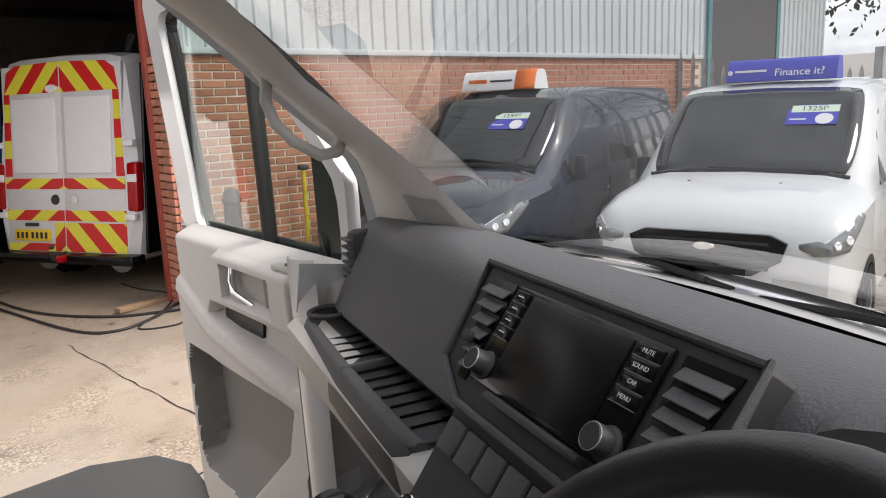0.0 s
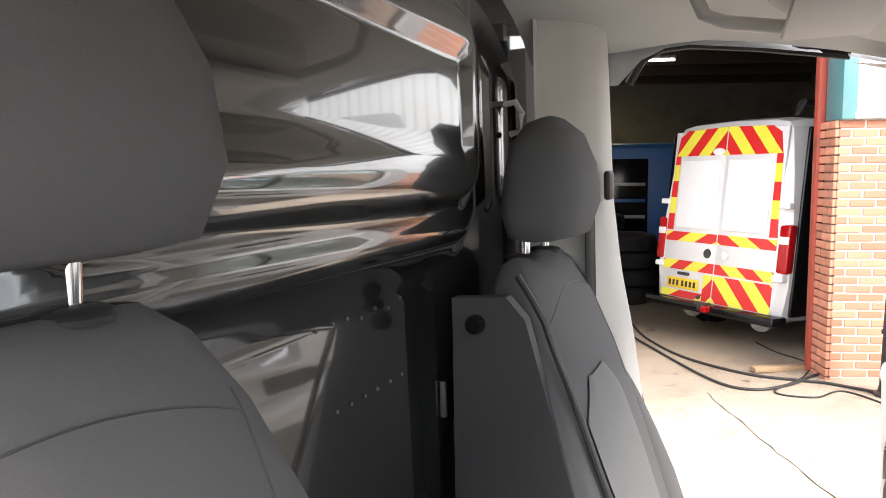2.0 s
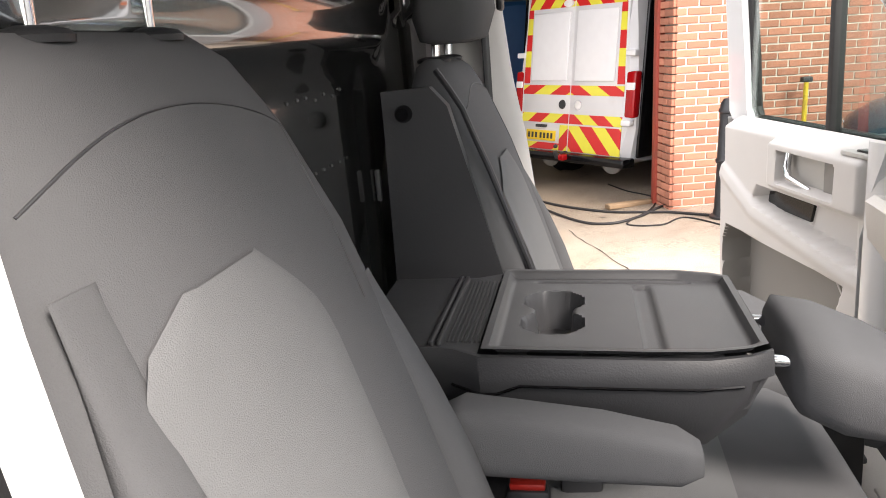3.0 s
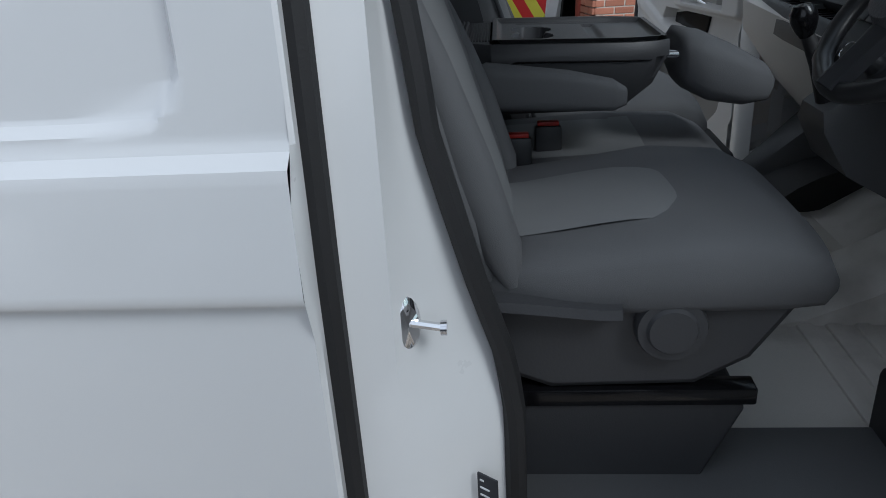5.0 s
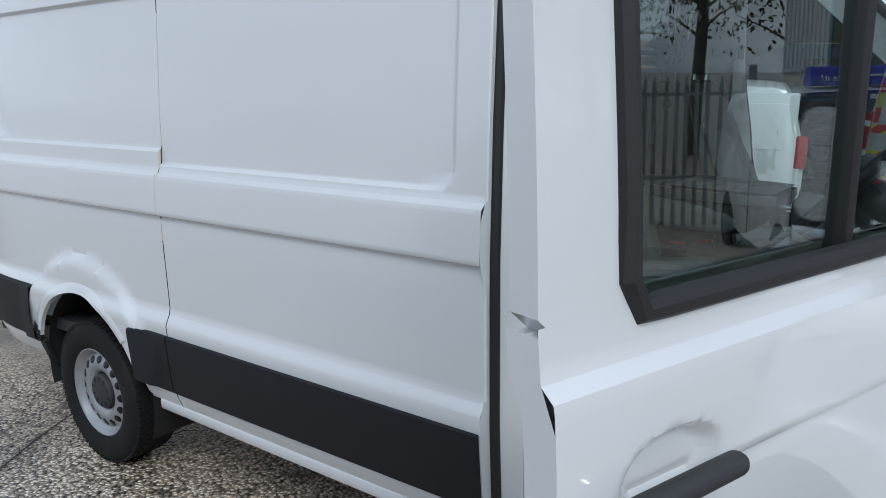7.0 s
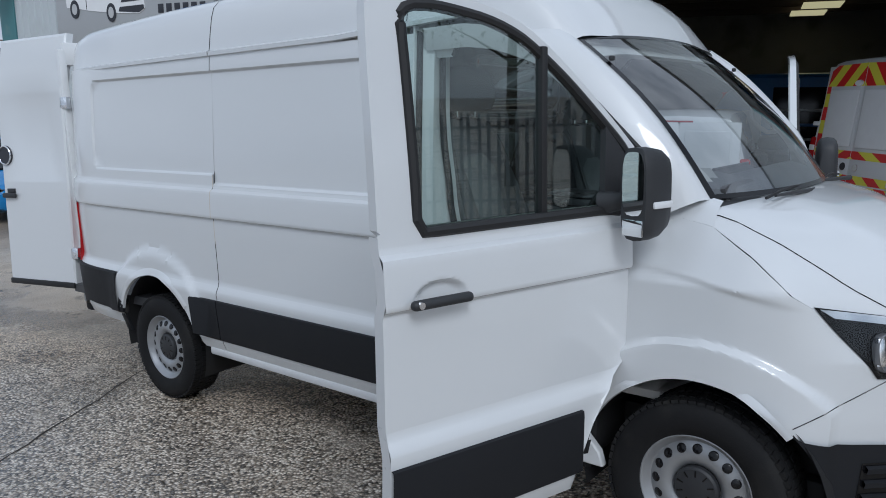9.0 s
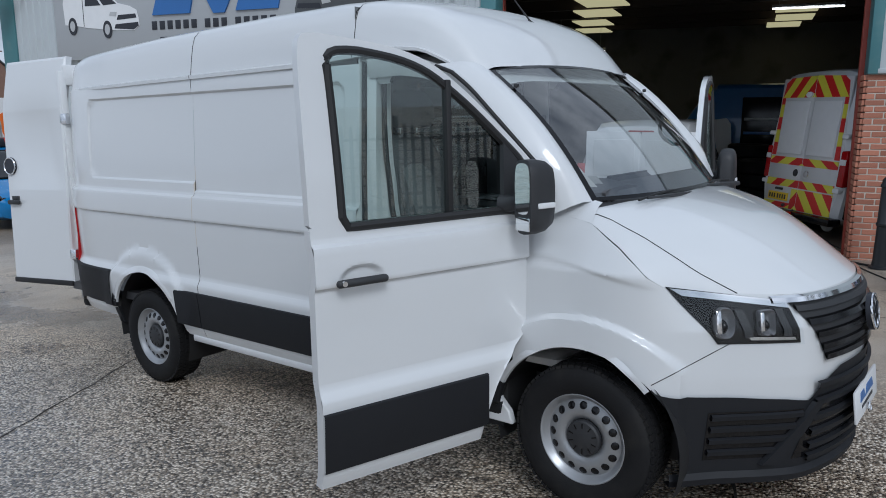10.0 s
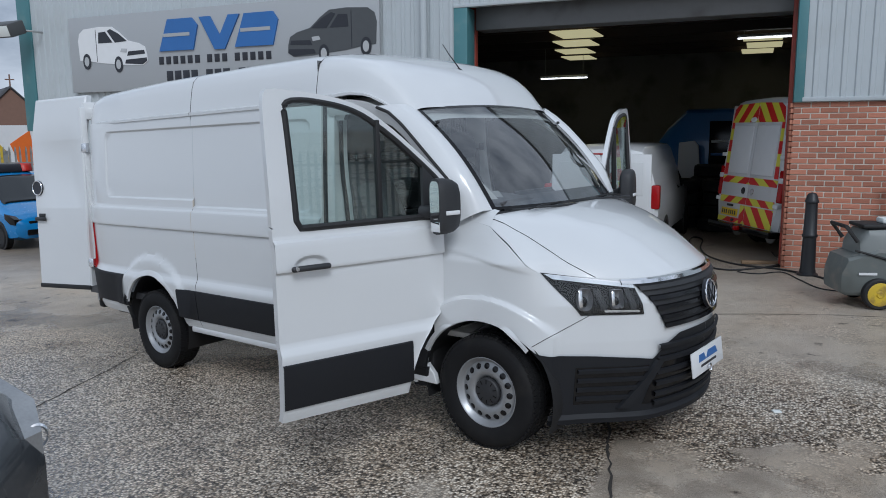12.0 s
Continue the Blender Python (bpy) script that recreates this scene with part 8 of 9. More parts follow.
grey = vehicle("parked_car", pose(-1.17, -4.02, ground_z(-1.1, -4.0), 0, 0, -2) @ Matrix.Diagonal((1, 1, 1.25, 1)), "dark grey car parked beside the way", GREYPAINT, LOW, (-0.85, -3.45), [[(-1.45, 0.92), (-2.0, 1.30), (-3.2, 1.32), (-3.5, 0.92)]], 0.90, ((-1.2, 0.99, 0.76), (-2.0, 1.40, 0.58)), "car")
for s in (-1, 1):
    hl = part("headlamp", Geo().loft([[(x, s * y, z) for y, z in ((yo, z0), (yi, z0), (yi, z1), (yo, z1 + 0.01))] for x, yo, yi, z0, z1 in ((-0.075, 0.80, 0.60, 0.61, 0.67), (-0.20, 0.872, 0.66, 0.64, 0.735), (-0.42, 0.893, 0.84, 0.72, 0.775))]), LAMPGREY, grey, "clear headlamp")
    part("lamp_ring", Geo().tube([(-0.10 + 0.02 * math.cos(a), s * (0.80 + 0.03 * math.cos(a)), 0.66 + 0.035 * math.sin(a)) for a in [2 * math.pi * i / 20 for i in range(20)]], 0.007, 6, closed=True), CHROME, hl)
    part("bumper_strip", Geo().tube([(-0.40, s * 0.90, 0.42), (-0.12, s * 0.84, 0.40), (0.0, s * 0.6, 0.39)], 0.012, 8), CHROME, grey)
part("grille", Geo().box(-0.10, 0.015, -0.45, 0.45, 0.42, 0.60, b=0.03), BLACKGL, grey)

# ---- striped van in the workshop (x ahead, rear doors at x = 0) ----
HVB = [(0.0, 0.42, 1.15, 2.36, 0.80, 0.88, 0.74), (0.06, 0.36, 1.15, 2.43, 0.90, 0.945, 0.80), (0.25, 0.32, 1.15, 2.46, 0.93, 0.955, 0.82), (3.3, 0.30, 1.15, 2.44, 0.93, 0.965, 0.82), (3.75, 0.30, 1.15, 2.0, 0.93, 0.965, 0.76), (4.2, 0.3, 1.05, 1.30, 0.93, 0.95, 0.8), (5.0, 0.32, 0.85, 1.0, 0.85, 0.9, 0.7), (5.15, 0.4, 0.7, 0.85, 0.6, 0.7, 0.6)]
HVM = pose(0.995, 8.05, ground_z(1.0, 8.1), 0, 0, 30.5)
hv = vehicle("striped_van", HVM, "white high-roof van with red and yellow chevron rear doors", mat("dull white van paint", (0.62, 0.63, 0.64), 0.35, var=0.03, coat=0.3, dirt=(0.45, 0.44, 0.42), dscale=2, dlo=0.55, dhi=0.9), HVB, (0.95, 4.25), [], 0.90)


def clip_poly(poly, a, b, c):
    """Keeps the part of a polygon with a*u + b*v >= c."""
    out = []
    for p, q in zip(poly, poly[1:] + poly[:1]):
        dp, dq = a * p[0] + b * p[1] - c, a * q[0] + b * q[1] - c
        if dp >= 0:
            out.append(p)
        if (dp >= 0) != (dq >= 0):
            t = dp / (dp - dq)
            out.append((lerp(p[0], q[0], t), lerp(p[1], q[1], t)))
    return out


def rear_x(y, z):
    return -0.008


def chevrons(region, slope, pitch, first, parent):
    """Red and yellow slanted stripes laid over a region of the rear doors."""
    lo = min(v - slope * u for u, v in region)
    hi = max(v - slope * u for u, v in region)
    k, c = 0, lo + first
    c = lo - pitch + (first % pitch)
    while c < hi:
        poly = clip_poly(clip_poly(list(region), -slope, 1, c), slope, -1, -(c + pitch))
        if len(poly) > 2:
            vs = [(rear_x(u, v) - 0.003, -u, v) for u, v in poly]
            vb = [(rear_x(u, v) + 0.012, -u, v) for u, v in poly]
            n = len(vs)
            part("tape_stripe", Geo().add(vs + vb, [tuple(range(n)), tuple(range(2 * n - 1, n - 1, -1))] + [(i, (i + 1) % n, (i + 1) % n + n, i + n) for i in range(n)]), HVRED if k % 2 else HVYEL, parent)
        k += 1
        c += pitch


for s in (-1, 1):
    reg = lambda pts: [(s * u, v) for u, v in pts]
    rdoor = part("rear_door", Geo().box(-0.006, 0.03, min(-s * 0.01, -s * 0.80), max(-s * 0.01, -s * 0.80), 0.43, 2.36, b=0.01), hv.children[0].data.materials[0], hv, "white rear door with reflective tape")
    chevrons(reg([(0.012, 2.08), (0.76, 2.08), (0.72, 2.30), (0.60, 2.37), (0.012, 2.39)]), -s * 1.15, 0.20, 0.06, rdoor)
    chevrons(reg([(0.70, 1.22), (0.80, 1.22), (0.765, 2.08), (0.69, 2.08)]), s * 0.0, 0.19, 0.0, rdoor)
    chevrons(reg([(0.012, 1.09), (0.80, 1.09), (0.80, 1.20), (0.012, 1.20)]), -s * 0.55, 0.15, 0.03, rdoor)
    chevrons(reg([(0.012, 0.76), (0.80, 0.76), (0.80, 0.87), (0.012, 0.87)]), -s * 0.7, 0.16, 0.0, rdoor)
    if s > 0:
        chevrons(reg([(0.012, 0.44), (0.80, 0.44), (0.80, 0.74), (0.012, 0.74)]), -s * 1.0, 0.20, 0.06, rdoor)
    else:
        chevrons(reg([(0.012, 0.44), (0.14, 0.44), (0.14, 0.74), (0.012, 0.74)]), -s * 1.0, 0.20, 0.06, rdoor)
        chevrons(reg([(0.14, 0.44), (0.80, 0.44), (0.80, 0.52), (0.14, 0.52)]), -s * 0.5, 0.2, 0.06, rdoor)
        pl = part("number_plate", Geo().box(-0.022, -0.006, 0.20, 0.70, 0.545, 0.665, b=0.003), PLATEYEL, rdoor, "yellow number plate")
        for i in range(7):
            part("plate_bar", Geo().box(-0.024, -0.021, 0.24 + i * 0.062 + (0.02 if i > 3 else 0), 0.275 + i * 0.062 + (0.02 if i > 3 else 0), 0.572, 0.638), SIGNDARK, pl)
        part("plate_lamp", Geo().box(-0.03, 0.0, 0.36, 0.54, 0.70, 0.735, b=0.008), TRIMDK, rdoor)
    part("window_blank", Geo().box(-0.026, 0.0, min(-s * 0.06, -s * 0.66), max(-s * 0.06, -s * 0.66), 1.25, 2.03, b=0.05, seg=4), SIGNWHITE, rdoor, "white window blank")
    part("door_badge", Geo().lathe([(0.0, -0.02), (0.05, -0.018), (0.055, -0.006), (0.055, 0.0)], "x", 20, pose(0, -s * (0.14 if s > 0 else 0.12), 0.98)), CHROME if s > 0 else TRIMDK, rdoor)
    lamp = part("rear_lamp", Geo().box(-0.01, 0.10, min(-s * 0.815, -s * 0.955), max(-s * 0.815, -s * 0.955), 0.86, 1.36, b=0.03), REDLENS, hv, "red rear lamp")
    part("lamp_clear", Geo().box(-0.016, 0.06, min(-s * 0.83, -s * 0.945), max(-s * 0.83, -s * 0.945), 1.16, 1.24, b=0.01), SIGNWHITE, lamp)
    for z in (1.52, 0.78):
        part("hinge", Geo().box(-0.03, 0.05, min(-s * 0.80, -s * 0.93), max(-s * 0.80, -s * 0.93), z, z + 0.06, b=0.01), SIGNWHITE, hv)
    part("corner_panel", Geo().box(0.10, 0.42, min(-s * 0.93, -s * 0.972), max(-s * 0.93, -s * 0.972), 0.42, 2.34, b=0.02), BLACKGL, hv, "black rear corner")
    part("side_pressing", Geo().box(0.62, 2.4, min(-s * 0.94, -s * 0.975), max(-s * 0.94, -s * 0.975), 1.32, 1.92, b=0.05, seg=3), hv.children[0].data.materials[0], hv)
part("top_badge", Geo().lathe([(0.0, -0.03), (0.07, -0.028), (0.08, -0.01), (0.08, 0.0)], "x", 24, pose(-0.002, 0.10, 2.12) @ Matrix.Diagonal((1, 1, 0.55, 1))), SIGNWHITE, hv)
part("rear_step", Geo().box(-0.12, 0.08, -0.95, 0.95, 0.33, 0.43, b=0.02), BLACKGL, hv, "black step bumper")
part("tow_hitch", Geo().tube([(-0.02, 0, 0.42), (-0.18, 0, 0.40), (-0.20, 0, 0.46)], 0.03, 10).lathe([(0.0, 0.03), (0.025, 0.015), (0.028, 0.0), (0.015, -0.02)], "z", 14, pose(-0.20, 0, 0.52)), TRIMDK, hv)
part("tow_electrics", Geo().box(-0.20, -0.12, -0.12, -0.04, 0.36, 0.43, b=0.012), REDLENS, hv)
for y in (-0.55, 0.45):
    part("mud_flap", Geo().lathe([(0.0, 0.0), (0.16, 0.0), (0.16, 0.02)], "x", 20, pose(0.15, y, 0.36)), GALV, hv)
part("roof_gear", Geo().tube([(0.4, -0.55, 2.47), (0.45, -0.55, 2.62), (0.8, -0.5, 2.62)], 0.05, 8), RUBBER, hv)

# its rear leans forward
for ob in hv.children_recursive:
    if ob.type == "MESH" and not ob.name.startswith(("wheel", "tyre", "rim", "hub")) and ob.parent.name.split(".")[0] != "wheel":
        for v in ob.data.vertices:
            v.co.x += 0.107 * max(0.0, v.co.z - 0.44) * smooth01((1.4 - v.co.x) / 1.0)

# ---- small white van, only its tail in the doorway ----
WVB = [(0.0, 0.45, 0.95, 1.62, 0.80, 0.86, 0.68), (0.06, 0.36, 0.98, 1.76, 0.88, 0.915, 0.70), (0.25, 0.32, 1.0, 1.83, 0.90, 0.925, 0.70), (2.6, 0.3, 1.0, 1.84, 0.90, 0.925, 0.72), (3.1, 0.3, 1.0, 1.5, 0.9, 0.92, 0.72), (3.6, 0.3, 0.95, 1.12, 0.9, 0.92, 0.75), (4.4, 0.35, 0.75, 0.9, 0.75, 0.8, 0.65)]
wv = vehicle("small_van", pose(-1.15, 7.1, ground_z(-1.2, 7.5), 0, 0, 88), "small white panel van with red rear lamps", WHITE, WVB, (0.85, 3.6), [[(2.2, 1.02), (2.2, 1.55), (2.75, 1.55), (3.2, 1.02)]], 0.86)
for s in (-1, 1):
    d = part("rear_door", Geo().box(-0.008, 0.03, min(s * 0.008, s * 0.80), max(s * 0.008, s * 0.80), 0.55, 1.70, b=0.015), WHITE, wv)
    part("door_pressing", Geo().box(-0.016, 0.0, min(s * 0.08, s * 0.68), max(s * 0.08, s * 0.68), 1.05, 1.58, b=0.05, seg=4), WHITE, d)
    part("rear_lamp", Geo().box(-0.012, 0.14, min(s * 0.80, s * 0.935), max(s * 0.80, s * 0.935), 0.84, 1.22, b=0.03), REDLENS, wv, "red rear lamp")
part("round_badge", Geo().lathe([(0.0, -0.02), (0.05, -0.018), (0.055, -0.006), (0.055, 0.0)], "x", 20, pose(-0.008, -0.28, 0.90)), CHROME, wv)
part("handle", Geo().box(-0.03, 0.0, 0.02, 0.20, 0.98, 1.02, b=0.01), TRIMDK, wv)
part("bumper", Geo().box(-0.08, 0.1, -0.90, 0.90, 0.34, 0.56, b=0.05, seg=3), WHITE, wv)
part("dealer_mark", Geo().box(-0.012, -0.004, -0.66, -0.50, 0.60, 0.64), SIGNBLUE, wv)
part("high_lamp", Geo().box(-0.01, 0.02, -0.18, 0.18, 1.69, 1.715, b=0.006), REDLENS, wv)
# ---- blue van and tyres deep in the workshop ----
bv = vehicle("blue_van", pose(2.9, 14.6, ground_z(2.9, 14.6), 0, 0, 176), "blue high-roof van parked deep in the dim workshop", mat("blue van paint", (0.02, 0.13, 0.36), 0.35, coat=0.4), HVB, (0.95, 4.25), [[(3.25, 1.2), (3.3, 1.75), (3.75, 1.72), (4.1, 1.2)]], 0.92)
od = part("open_door", Geo().prism([(0.0, 0.42), (0.30, 0.42), (0.42, 0.62), (0.46, 1.05), (0.42, 1.52), (0.34, 1.62), (0.02, 1.58)], "y", -0.02, 0.02), WHITE, bv, "open white cab door", m=bv.matrix_basis.inverted() @ pose(-0.58, 13.55, ground_z(-0.6, 13.5), 0, 0, -14) @ Matrix.Scale(1.15, 4), bevel=0.012)
part("door_handle", Geo().box(0.36, 0.40, -0.035, -0.02, 0.90, 1.02, b=0.006), TRIMDK, od)
# the side is not cut: a black plate paints the shaded load bay
part("open_load_bay", Geo().box(1.55, 2.75, 0.90, 0.975, 0.5, 2.15, b=0.02), BLACKGL, bv, "dark plate for the shade inside the open side doorway")
for i, z in enumerate((0.75, 1.05, 1.35, 1.65)):
    part("load_shelf", Geo().box(1.6, 2.7, 0.93, 0.99, z, z + 0.06, b=0.006), GALV if i % 2 else SIGNBLUE, bv)
BIGTYRE = meshed("tyre", Geo().lathe([(0.24, -0.10), (0.28, -0.125), (0.36, -0.13), (0.41, -0.10), (0.42, 0.0), (0.41, 0.10), (0.36, 0.13), (0.28, 0.125), (0.24, 0.10), (0.22, 0.0), (0.24, -0.10)], "z", 36), TYRE, 50)
for k, (x, y, n) in enumerate(((0.55, 11.2, 4), (-0.35, 11.9, 4), (1.35, 11.9, 3), (0.25, 12.6, 5))):
    for i in range(n):
        o = new("spare_tyre", BIGTYRE)
        o.matrix_basis = pose(x + random.uniform(-.04, .04), y + random.uniform(-.04, .04), ground_z(x, y) + 0.13 + i * 0.26)
        tagged(o, "large black tyre lying in a stack on the workshop floor", "tyre", "stacked tyres")
for x, y in ((-0.9, 21.0), (0.2, 21.3)):
    b = thing("storage_drum", pose(x, y, ground_z(x, y) + 1.6), "red storage box on a shelf at the back", "box", "red boxes")
    part("box_body", Geo().box(-0.3, 0.3, -0.2, 0.2, 0, 0.75, b=0.02), HVRED, b)
    part("box_lid", Geo().box(-0.32, 0.32, -0.22, 0.22, 0.75, 0.80, b=0.01), SEALRED, b)
shelf = thing("wall_shelf", pose(-0.3, 21.2, ground_z(0, 21) + 0.0), "dark steel shelf along the back wall", "shelf")
part("board", Geo().box(-2.0, 1.4, -0.3, 0.3, 1.52, 1.59, b=0.006), BEAM, shelf)
for x in (-1.9, 0.0, 1.3):
    part("leg", Geo().box(x - 0.03, x + 0.03, -0.28, 0.28, 0, 1.52), BEAM, shelf)

# ---- fence, bollards, washer, hoses ----
def pale_geo(h=2.35):
    pr = [(-0.034, 0.0), (-0.02, 0.012), (0.02, 0.012), (0.034, 0.0), (0.02, 0.004), (-0.02, 0.004)]
    g = Geo().prism(pr, "z", 0.0, h - 0.16)
    return g.add([(a * 0.55 if k else a, b, z) for k, z in ((0, h - 0.16), (1, h - 0.05)) for a, b in pr] + [(0, 0.008, h)], [tuple([i, (i + 1) % 6, (i + 1) % 6 + 6, i + 6]) for i in range(6)] + [(6 + i, 6 + (i + 1) % 6, 12) for i in range(6)])


PALEM = meshed("pale", pale_geo(), GALV, 30)


def fence(points, pitch):
    t = thing("palisade_fence", pose(points[0][0], points[0][1], ground_z(*points[0])), "grey galvanised steel palisade fence", "fence")
    x0, y0 = points[0]
    for (ax, ay), (bx_, by) in zip(points, points[1:]):
        L = math.hypot(bx_ - ax, by - ay)
        a = math.degrees(math.atan2(by - ay, bx_ - ax))
        n = int(L / pitch)
        for i in range(n):
            x, y = lerp(ax, bx_, (i + 0.5) / n), lerp(ay, by, (i + 0.5) / n)
            o = new("pale", PALEM)
            o.parent = t
            o.matrix_basis = pose(x - x0, y - y0, ground_z(x, y) - ground_z(x0, y0), 0, random.uniform(-0.7, 0.7), a)
        for z in (0.45, 1.75):
            part("rail", Geo().box(0, L, 0.012, 0.06, z, z + 0.05, m=pose(ax - x0, ay - y0, 0, 0, 0, a)), GALV, t)
        for i in range(int(L / 2.75) + 1):
            part("post", Geo().box(-0.05, 0.05, 0.02, 0.12, 0, 2.2, m=pose(lerp(ax, bx_, min(1, i * 2.75 / L)) - x0, lerp(ay, by, min(1, i * 2.75 / L)) - y0, 0, 0, 0, a)), GALV, t)
    return t


fence([(6.6, 6.5), (9.4, 6.3), (10.0, 1.0), (10.2, -8.0)], 0.165)


def bollard(x, y):
    t = thing("bollard", pose(x, y, ground_z(x, y)), "black cast bollard beside the brick pier", "bollard", "bollards")
    part("post", Geo().lathe([(0.0, 0.0), (0.105, 0.0), (0.10, 0.05), (0.092, 0.09), (0.082, 0.50), (0.094, 0.51), (0.096, 0.535), (0.084, 0.55), (0.072, 0.95), (0.085, 0.96), (0.085, 0.985), (0.074, 1.0), (0.068, 1.04), (0.045, 1.075), (0.0, 1.09)], "z", 28), BOLLARD, t)
    part("base_ring", Geo().lathe([(0.13, 0.0), (0.13, 0.02), (0.105, 0.035), (0.0, 0.035)], "z", 28), BOLLARD, t)


bollard(1.85, 5.76)
yp = thing("yellow_post", pose(2.80, 6.16, ground_z(2.8, 6.5)), "thin yellow painted pole standing against the brick wall", "pole")
part("pole", Geo().tube([(0, 0, 0), (0, 0, 1.12)], 0.022, 12), YELLOW, yp)
part("foot", Geo().box(-0.06, 0.06, -0.06, 0.06, 0, 0.012), YELLOW, yp)
part("cap", Geo().box(-0.05, 0.05, -0.03, 0.03, 1.12, 1.17, b=0.01), TRIMDK, yp)

pw = thing("pressure_washer", pose(2.52, 4.15, ground_z(2.2, 4.1), 0, 0, 196), "grey wheeled pressure washer with yellow wheels", "pressure washer")
part("lower_body", Geo().loft([[(x, y * w, z) for y, z in ((-1, z0), (-1, z1), (-0.9, z1 + 0.03), (0.9, z1 + 0.03), (1, z1), (1, z0), (0.85, z0 - 0.04), (-0.85, z0 - 0.04))] for x, w, z0, z1 in ((0.55, 0.24, 0.20, 0.36), (0.50, 0.27, 0.17, 0.50), (0.2, 0.29, 0.17, 0.60), (-0.45, 0.29, 0.17, 0.56), (-0.55, 0.26, 0.2, 0.45))]), WASHER, pw)
part("hood", Geo().loft([[(x, y * w, z) for y, z in ((-1, 0.55), (-0.95, zt - 0.06), (-0.8, zt), (0.8, zt), (0.95, zt - 0.06), (1, 0.55))] for x, w, zt in ((0.38, 0.24, 0.70), (0.30, 0.26, 0.82), (-0.1, 0.27, 0.84), (-0.40, 0.26, 0.72), (-0.5, 0.24, 0.62))]), mat("pale grey green hood", (0.19, 0.205, 0.20), 0.45, var=0.08), pw)
part("panel_line", Geo().tube([(0.45, 0.285, 0.62), (0.2, 0.30, 0.55), (-0.2, 0.30, 0.42), (-0.5, 0.28, 0.30)], 0.012, 6), RUBBER, pw)
part("white_stripe", Geo().box(0.22, 0.40, 0.288, 0.296, 0.36, 0.385), SIGNWHITE, pw)
part("control_bar", Geo().tube([(0.40, 0.2, 0.70), (0.52, 0.2, 0.86), (0.52, -0.2, 0.86), (0.40, -0.2, 0.70)], 0.022, 8), RUBBER, pw)
part("top_tray", Geo().box(-0.1, 0.35, -0.2, 0.2, 0.84, 0.88, b=0.015), RUBBER, pw)
part("cloth", Geo().box(-0.05, 0.12, -0.08, 0.10, 0.88, 0.94, b=0.02), PAPER, pw, "white cloth")
for x in (0.20,):
    for s in (-1, 1):
        w = part("wheel", Geo().lathe([(0.05, -0.04), (0.15, -0.045), (0.165, -0.03), (0.165, 0.03), (0.15, 0.045), (0.05, 0.04)], "y", 28, pose(x, s * 0.31, 0.165)), RUBBER, pw)
        part("wheel_disc", Geo().lathe([(0.0, 0.052), (0.03, 0.055), (0.04, 0.045), (0.11, 0.05), (0.125, 0.046), (0.125, -0.046), (0.11, -0.05), (0.04, -0.045), (0.03, -0.055), (0.0, -0.052)], "y", 24, pose(x, s * 0.31, 0.165)), YELLOW, w, "yellow wheel disc")


def hose(pts, r, label):
    q = [Vector((p.x, p.y, ground_z(p.x, p.y) + r + (0.0 if len(k) < 3 else 0))) for p, k in zip(spline([(a[0], a[1], 0) for a in pts], len(pts) * 12), [()] * (len(pts) * 12))]
    return tagged(part("hose", Geo().tube(q, r, 8), RUBBER), label, "hose", "hoses")


hose([(2.2, 4.9), (2.0, 5.5), (1.55, 6.1), (1.35, 6.25), (0.95, 6.55), (0.55, 7.3), (0.35, 8.3), (0.3, 9.5), (0.12, 9.9), (0.1, 9.2), (0.35, 7.6), (0.60, 6.35), (0.85, 6.02), (1.2, 6.15), (1.55, 6.45), (1.75, 6.35)], 0.013, "black rubber pressure hose looped over the concrete")
hose([(2.3, 4.6), (1.95, 4.75), (1.75, 5.3), (1.55, 5.9), (1.25, 5.75), (1.0, 5.95), (1.4, 6.4), (1.62, 6.9), (1.5, 7.4), (1.45, 7.9)], 0.008, "thin black power cable trailing across the yard")
pk = tagged(part("timber_offcut", Geo().box(-0.28, 0.28, -0.05, 0.05, 0.0, 0.045, b=0.006, m=pose(1.30, 6.68, ground_z(1.3, 6.7), 0, 0, 12)), WOOD), "weathered timber offcut lying by the door post", "timber")
tagged(part("paper_scrap", Geo().box(-0.03, 0.03, -0.02, 0.02, 0.0, 0.012, b=0.004, m=pose(1.38, 0.25, ground_z(1.4, 0.3), 8, 4, 30)), PAPER), "small white scrap of paper on the ground", "litter")
tagged(part("red_connector", Geo().lathe([(0.0, -0.05), (0.03, -0.045), (0.03, 0.045), (0.0, 0.05)], "x", 12, pose(2.12, 5.85, ground_z(2.1, 5.8) + 0.04, 0, 0, 30)), SEALRED), "red hose connector on the ground", "connector")

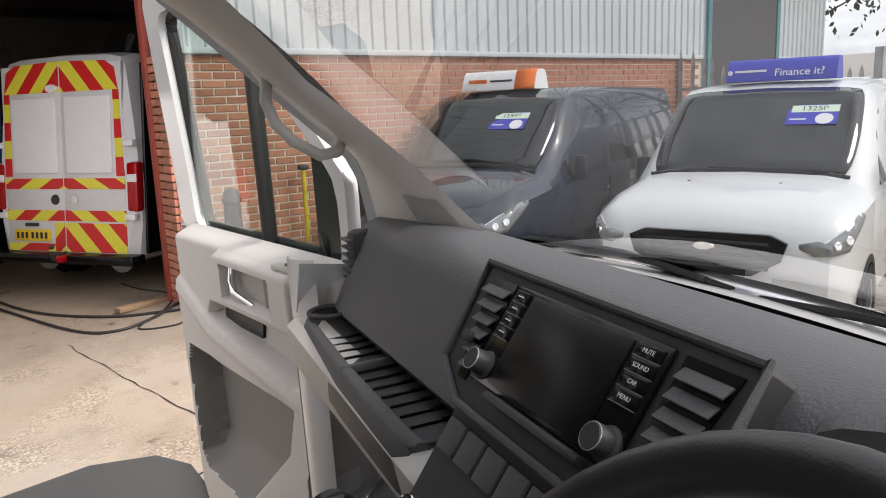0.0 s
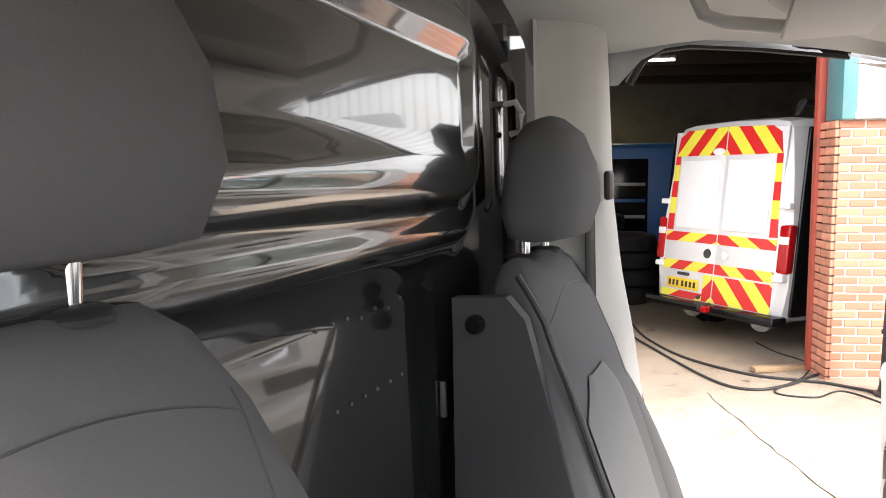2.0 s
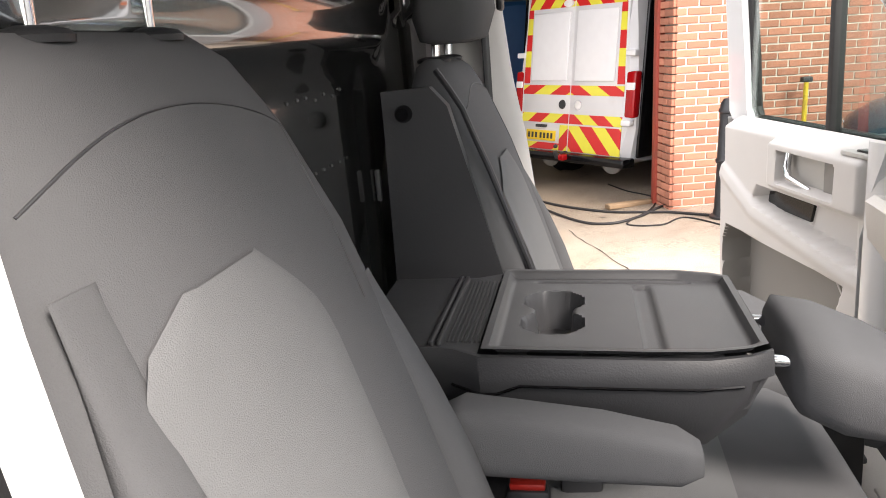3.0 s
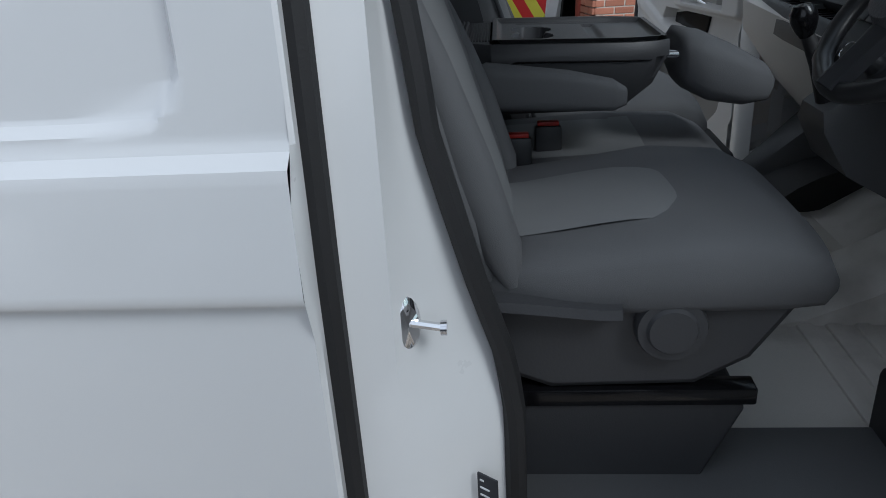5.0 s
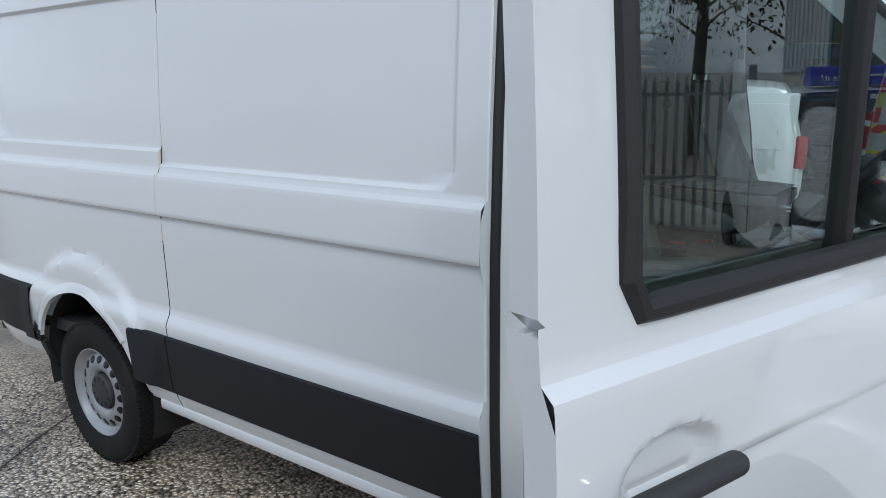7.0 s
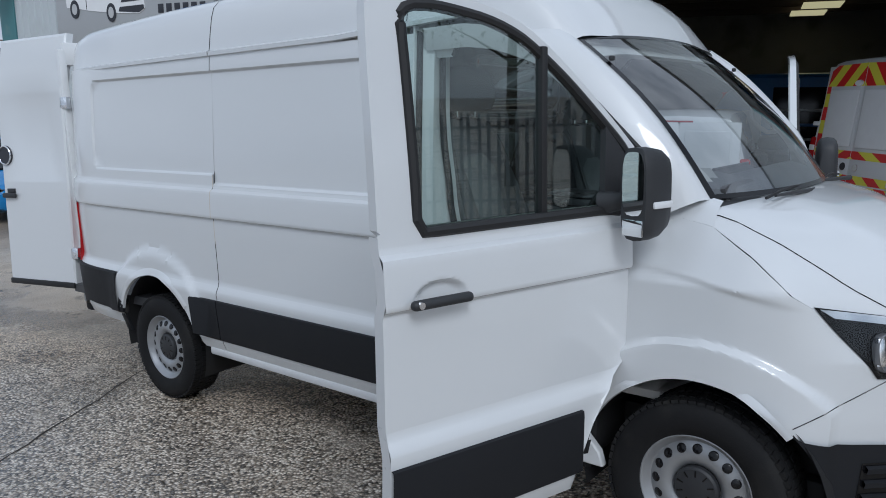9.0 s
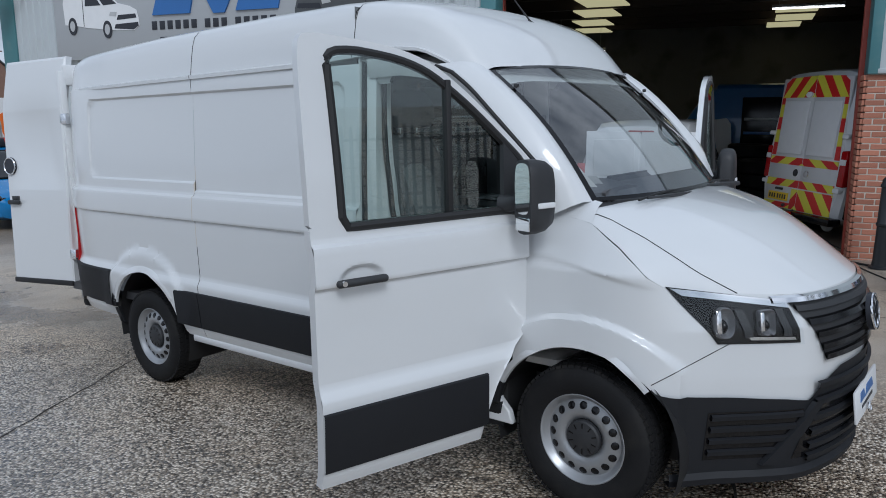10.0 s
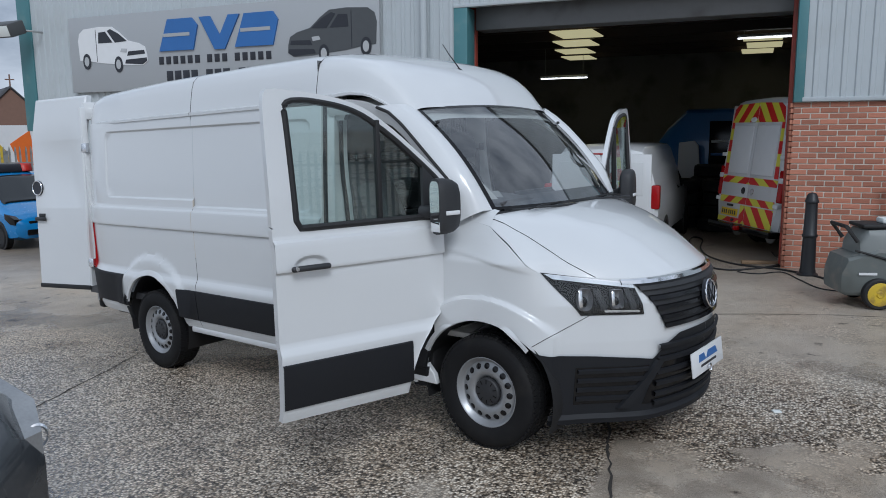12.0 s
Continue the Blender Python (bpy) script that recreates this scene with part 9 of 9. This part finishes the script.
# ---- beyond the yard ----
def church():
    x, y = -48.5, 34
    t = thing("church", pose(x, y, ground_z(x, y), 0, 0, -30) @ Matrix.Scale(0.6, 4), "old red sandstone church with a pointed gable", "church")
    part("wall", Geo().prism([(-6, 0), (6, 0), (6, 6.5), (0, 12.5), (-6, 6.5)], "x", -9, 0), STONE, t)
    part("roof", Geo().grid([[(-9.2, -6.4, 6.2), (-9.2, 0, 12.75), (-9.2, 6.4, 6.2)], [(0.2, -6.4, 6.2), (0.2, 0, 12.75), (0.2, 6.4, 6.2)]]), SLATE, t, solid=0.2)
    arch = [(-1.8, 1.0), (1.8, 1.0), (1.8, 5.0), (1.2, 6.4), (0, 7.6), (-1.2, 6.4), (-1.8, 5.0)]
    w = part("window", Geo().prism(arch, "x", 0.0, 0.06), WINDOWDK, t, "tall arched dark window")
    part("window_arch", Geo().tube([(0.1, a, b) for a, b in arch[2:] + arch[:1]], 0.22, 8), STONE, w)
    part("mullion", Geo().box(0.05, 0.14, -0.1, 0.1, 1.0, 7.2), STONE, w)
    part("finial", Geo().tube([(0, 0, 12.5), (0, 0, 14.2)], 0.09, 8).tube([(0, -0.5, 13.6), (0, 0.5, 13.6)], 0.07, 8), STONE, t)
    part("tower", Geo().box(-5, -2.5, 6, 8.5, 0, 11, b=0.1), STONE, t)


church()
hoarding = thing("painted_hoarding", pose(-25.0, 15.5, ground_z(-25, 15), 0, 0, 62), "hoarding with bright painted shapes behind railings", "hoarding")
part("board", Geo().box(-4, 6, -0.05, 0.05, 0.6, 3.2), SIGNWHITE, hoarding)
for i, (mt, pts) in enumerate(((SIGNDARK, [(-3.2, 0.8), (-2.0, 0.8), (-2.4, 2.9), (-3.0, 3.1)]), (YELLOW, [(-1.4, 0.8), (-0.2, 0.9), (-0.3, 2.2), (-0.9, 2.9), (-1.5, 1.9)]), (ORANGE, [(0.1, 1.6), (0.7, 1.7), (0.5, 3.0), (-0.2, 2.5)]), (SIGNDARK, [(1.2, 0.8), (2.2, 0.8), (2.0, 2.6), (1.3, 2.2)]), (SIGNBLUE, [(2.8, 0.8), (4.2, 0.8), (3.8, 2.4), (3.0, 2.9)]))):
    part("painted_shape", Geo().prism(pts, "y", -0.07, -0.05), mt, hoarding)
fence([(-24.5, 8.0), (-21.0, 16.5)], 0.165)


def tree(x, y, h, seed):
    rng = random.Random(seed)
    t = thing("tree", pose(x, y, ground_z(x, y)), "bare-stemmed tree with thin brown-green crown behind the fence", "tree", "trees")
    trunk = Geo().tube([(0, 0, 0), (rng.uniform(-.2, .2), 0.1, h * 0.35), (rng.uniform(-.4, .4), 0.2, h * 0.7), (0.1, 0.1, h)], [0.20, 0.15, 0.09, 0.02], 10)
    tips = []
    for i in range(16):
        z = rng.uniform(0.3, 0.95) * h
        a = rng.uniform(0, 6.28)
        L = rng.uniform(1.0, 2.6) * (1.1 - z / h)
        e = (L * math.cos(a), L * math.sin(a), z + L * 0.6)
        trunk.tube([(0, 0.1, z), (e[0] * 0.5, e[1] * 0.5, z + L * 0.35), e], [0.05, 0.03, 0.008], 6)
        tips.append(e)
    part("trunk", trunk, BARK, t)
    g = Geo()
    for e in tips:
        for k in range(90):
            c = Vector(e) + Vector((rng.gauss(0, 0.6), rng.gauss(0, 0.6), rng.gauss(0, 0.5)))
            s = rng.uniform(0.05, 0.11)
            g.add([(-s, 0, 0), (0, -s * 0.5, 0), (s, 0, 0.02), (0, s * 0.5, 0)], [(0, 1, 2, 3)], Matrix.Translation(c) @ Euler((rng.uniform(0, 6), rng.uniform(0, 6), rng.uniform(0, 6))).to_matrix().to_4x4())
    part("crown", g, LEAF, t)


for i, (x, y) in enumerate(((16.5, 8.5), (18.5, 6.0), (17.0, 3.5), (20, 9.5), (19, 1.0), (22, 4))):
    tree(x, y, 9 + i % 3, 30 + i)
# ---- bricks of the workshop wall, stretcher bond ----
def brick_mesh(name, w, d=0.03, h=0.062):
    return meshed(name, Geo().box(-w / 2, w / 2, -d, 0.0, -h / 2, h / 2, b=0.004, seg=1), BRICK, 30)


BR_FULL, BR_HALF = brick_mesh("brick", 0.209), brick_mesh("brick_half", 0.098)
BR_FAR = Geo()
far_geo = Geo().box(-0.1045, 0.1045, -0.03, 0.0, -0.031, 0.031)


def lay_bricks():
    rng = random.Random(4)
    count = 0
    courses = int((BRICK_TOP + 0.3) / 0.075)
    for c in range(courses):
        z = BRICK_TOP - 0.04 - c * 0.075
        odd = c % 2
        # reveal of the doorway
        for k in range(2):
            w = (0.215, 0.105)[k] if odd else (0.105, 0.215)[k]
            y0 = WY + (0.0 if k == 0 else (0.225 if odd else 0.115))
            if k == 0 and not odd:
                y0 = WY
            m = pose(OPEN_R + rng.uniform(-0.0015, 0.0015), y0 + w / 2, z, 0, 0, -90)
            ob = new("brick", BR_FULL if w > 0.2 else BR_HALF)
            ob.parent, ob.matrix_basis = wall_front, m
            count += 1
        # face
        x = OPEN_R + 0.012 + (0.0 if odd else -0.0)
        first = True
        while x < 9.9:
            w = 0.1025 if (first and odd) else 0.215
            if x + w / 2 < 3.25:
                ob = new("brick", BR_FULL if w > 0.2 else BR_HALF)
                ob.parent = wall_front
                ob.matrix_basis = pose(x + w / 2 - 0.012, WY + rng.uniform(-0.003, 0.003) + 0.012 + 0.022, z)
            else:
                n = len(BR_FAR.v)
                yy = WY + rng.uniform(-0.003, 0.003) + 0.034
                BR_FAR.add(far_geo.v, far_geo.f, pose(x + w / 2 - 0.012, yy, z))
            x += w + 0.010
            first = False


lay_bricks()
tagged(part("brickwork", BR_FAR, mat("red brick far", (0.37, 0.165, 0.11), 0.85, var=0.35, scale=9, fine=60, bump=0.5, bscale=120), wall_front), kind="stuff")
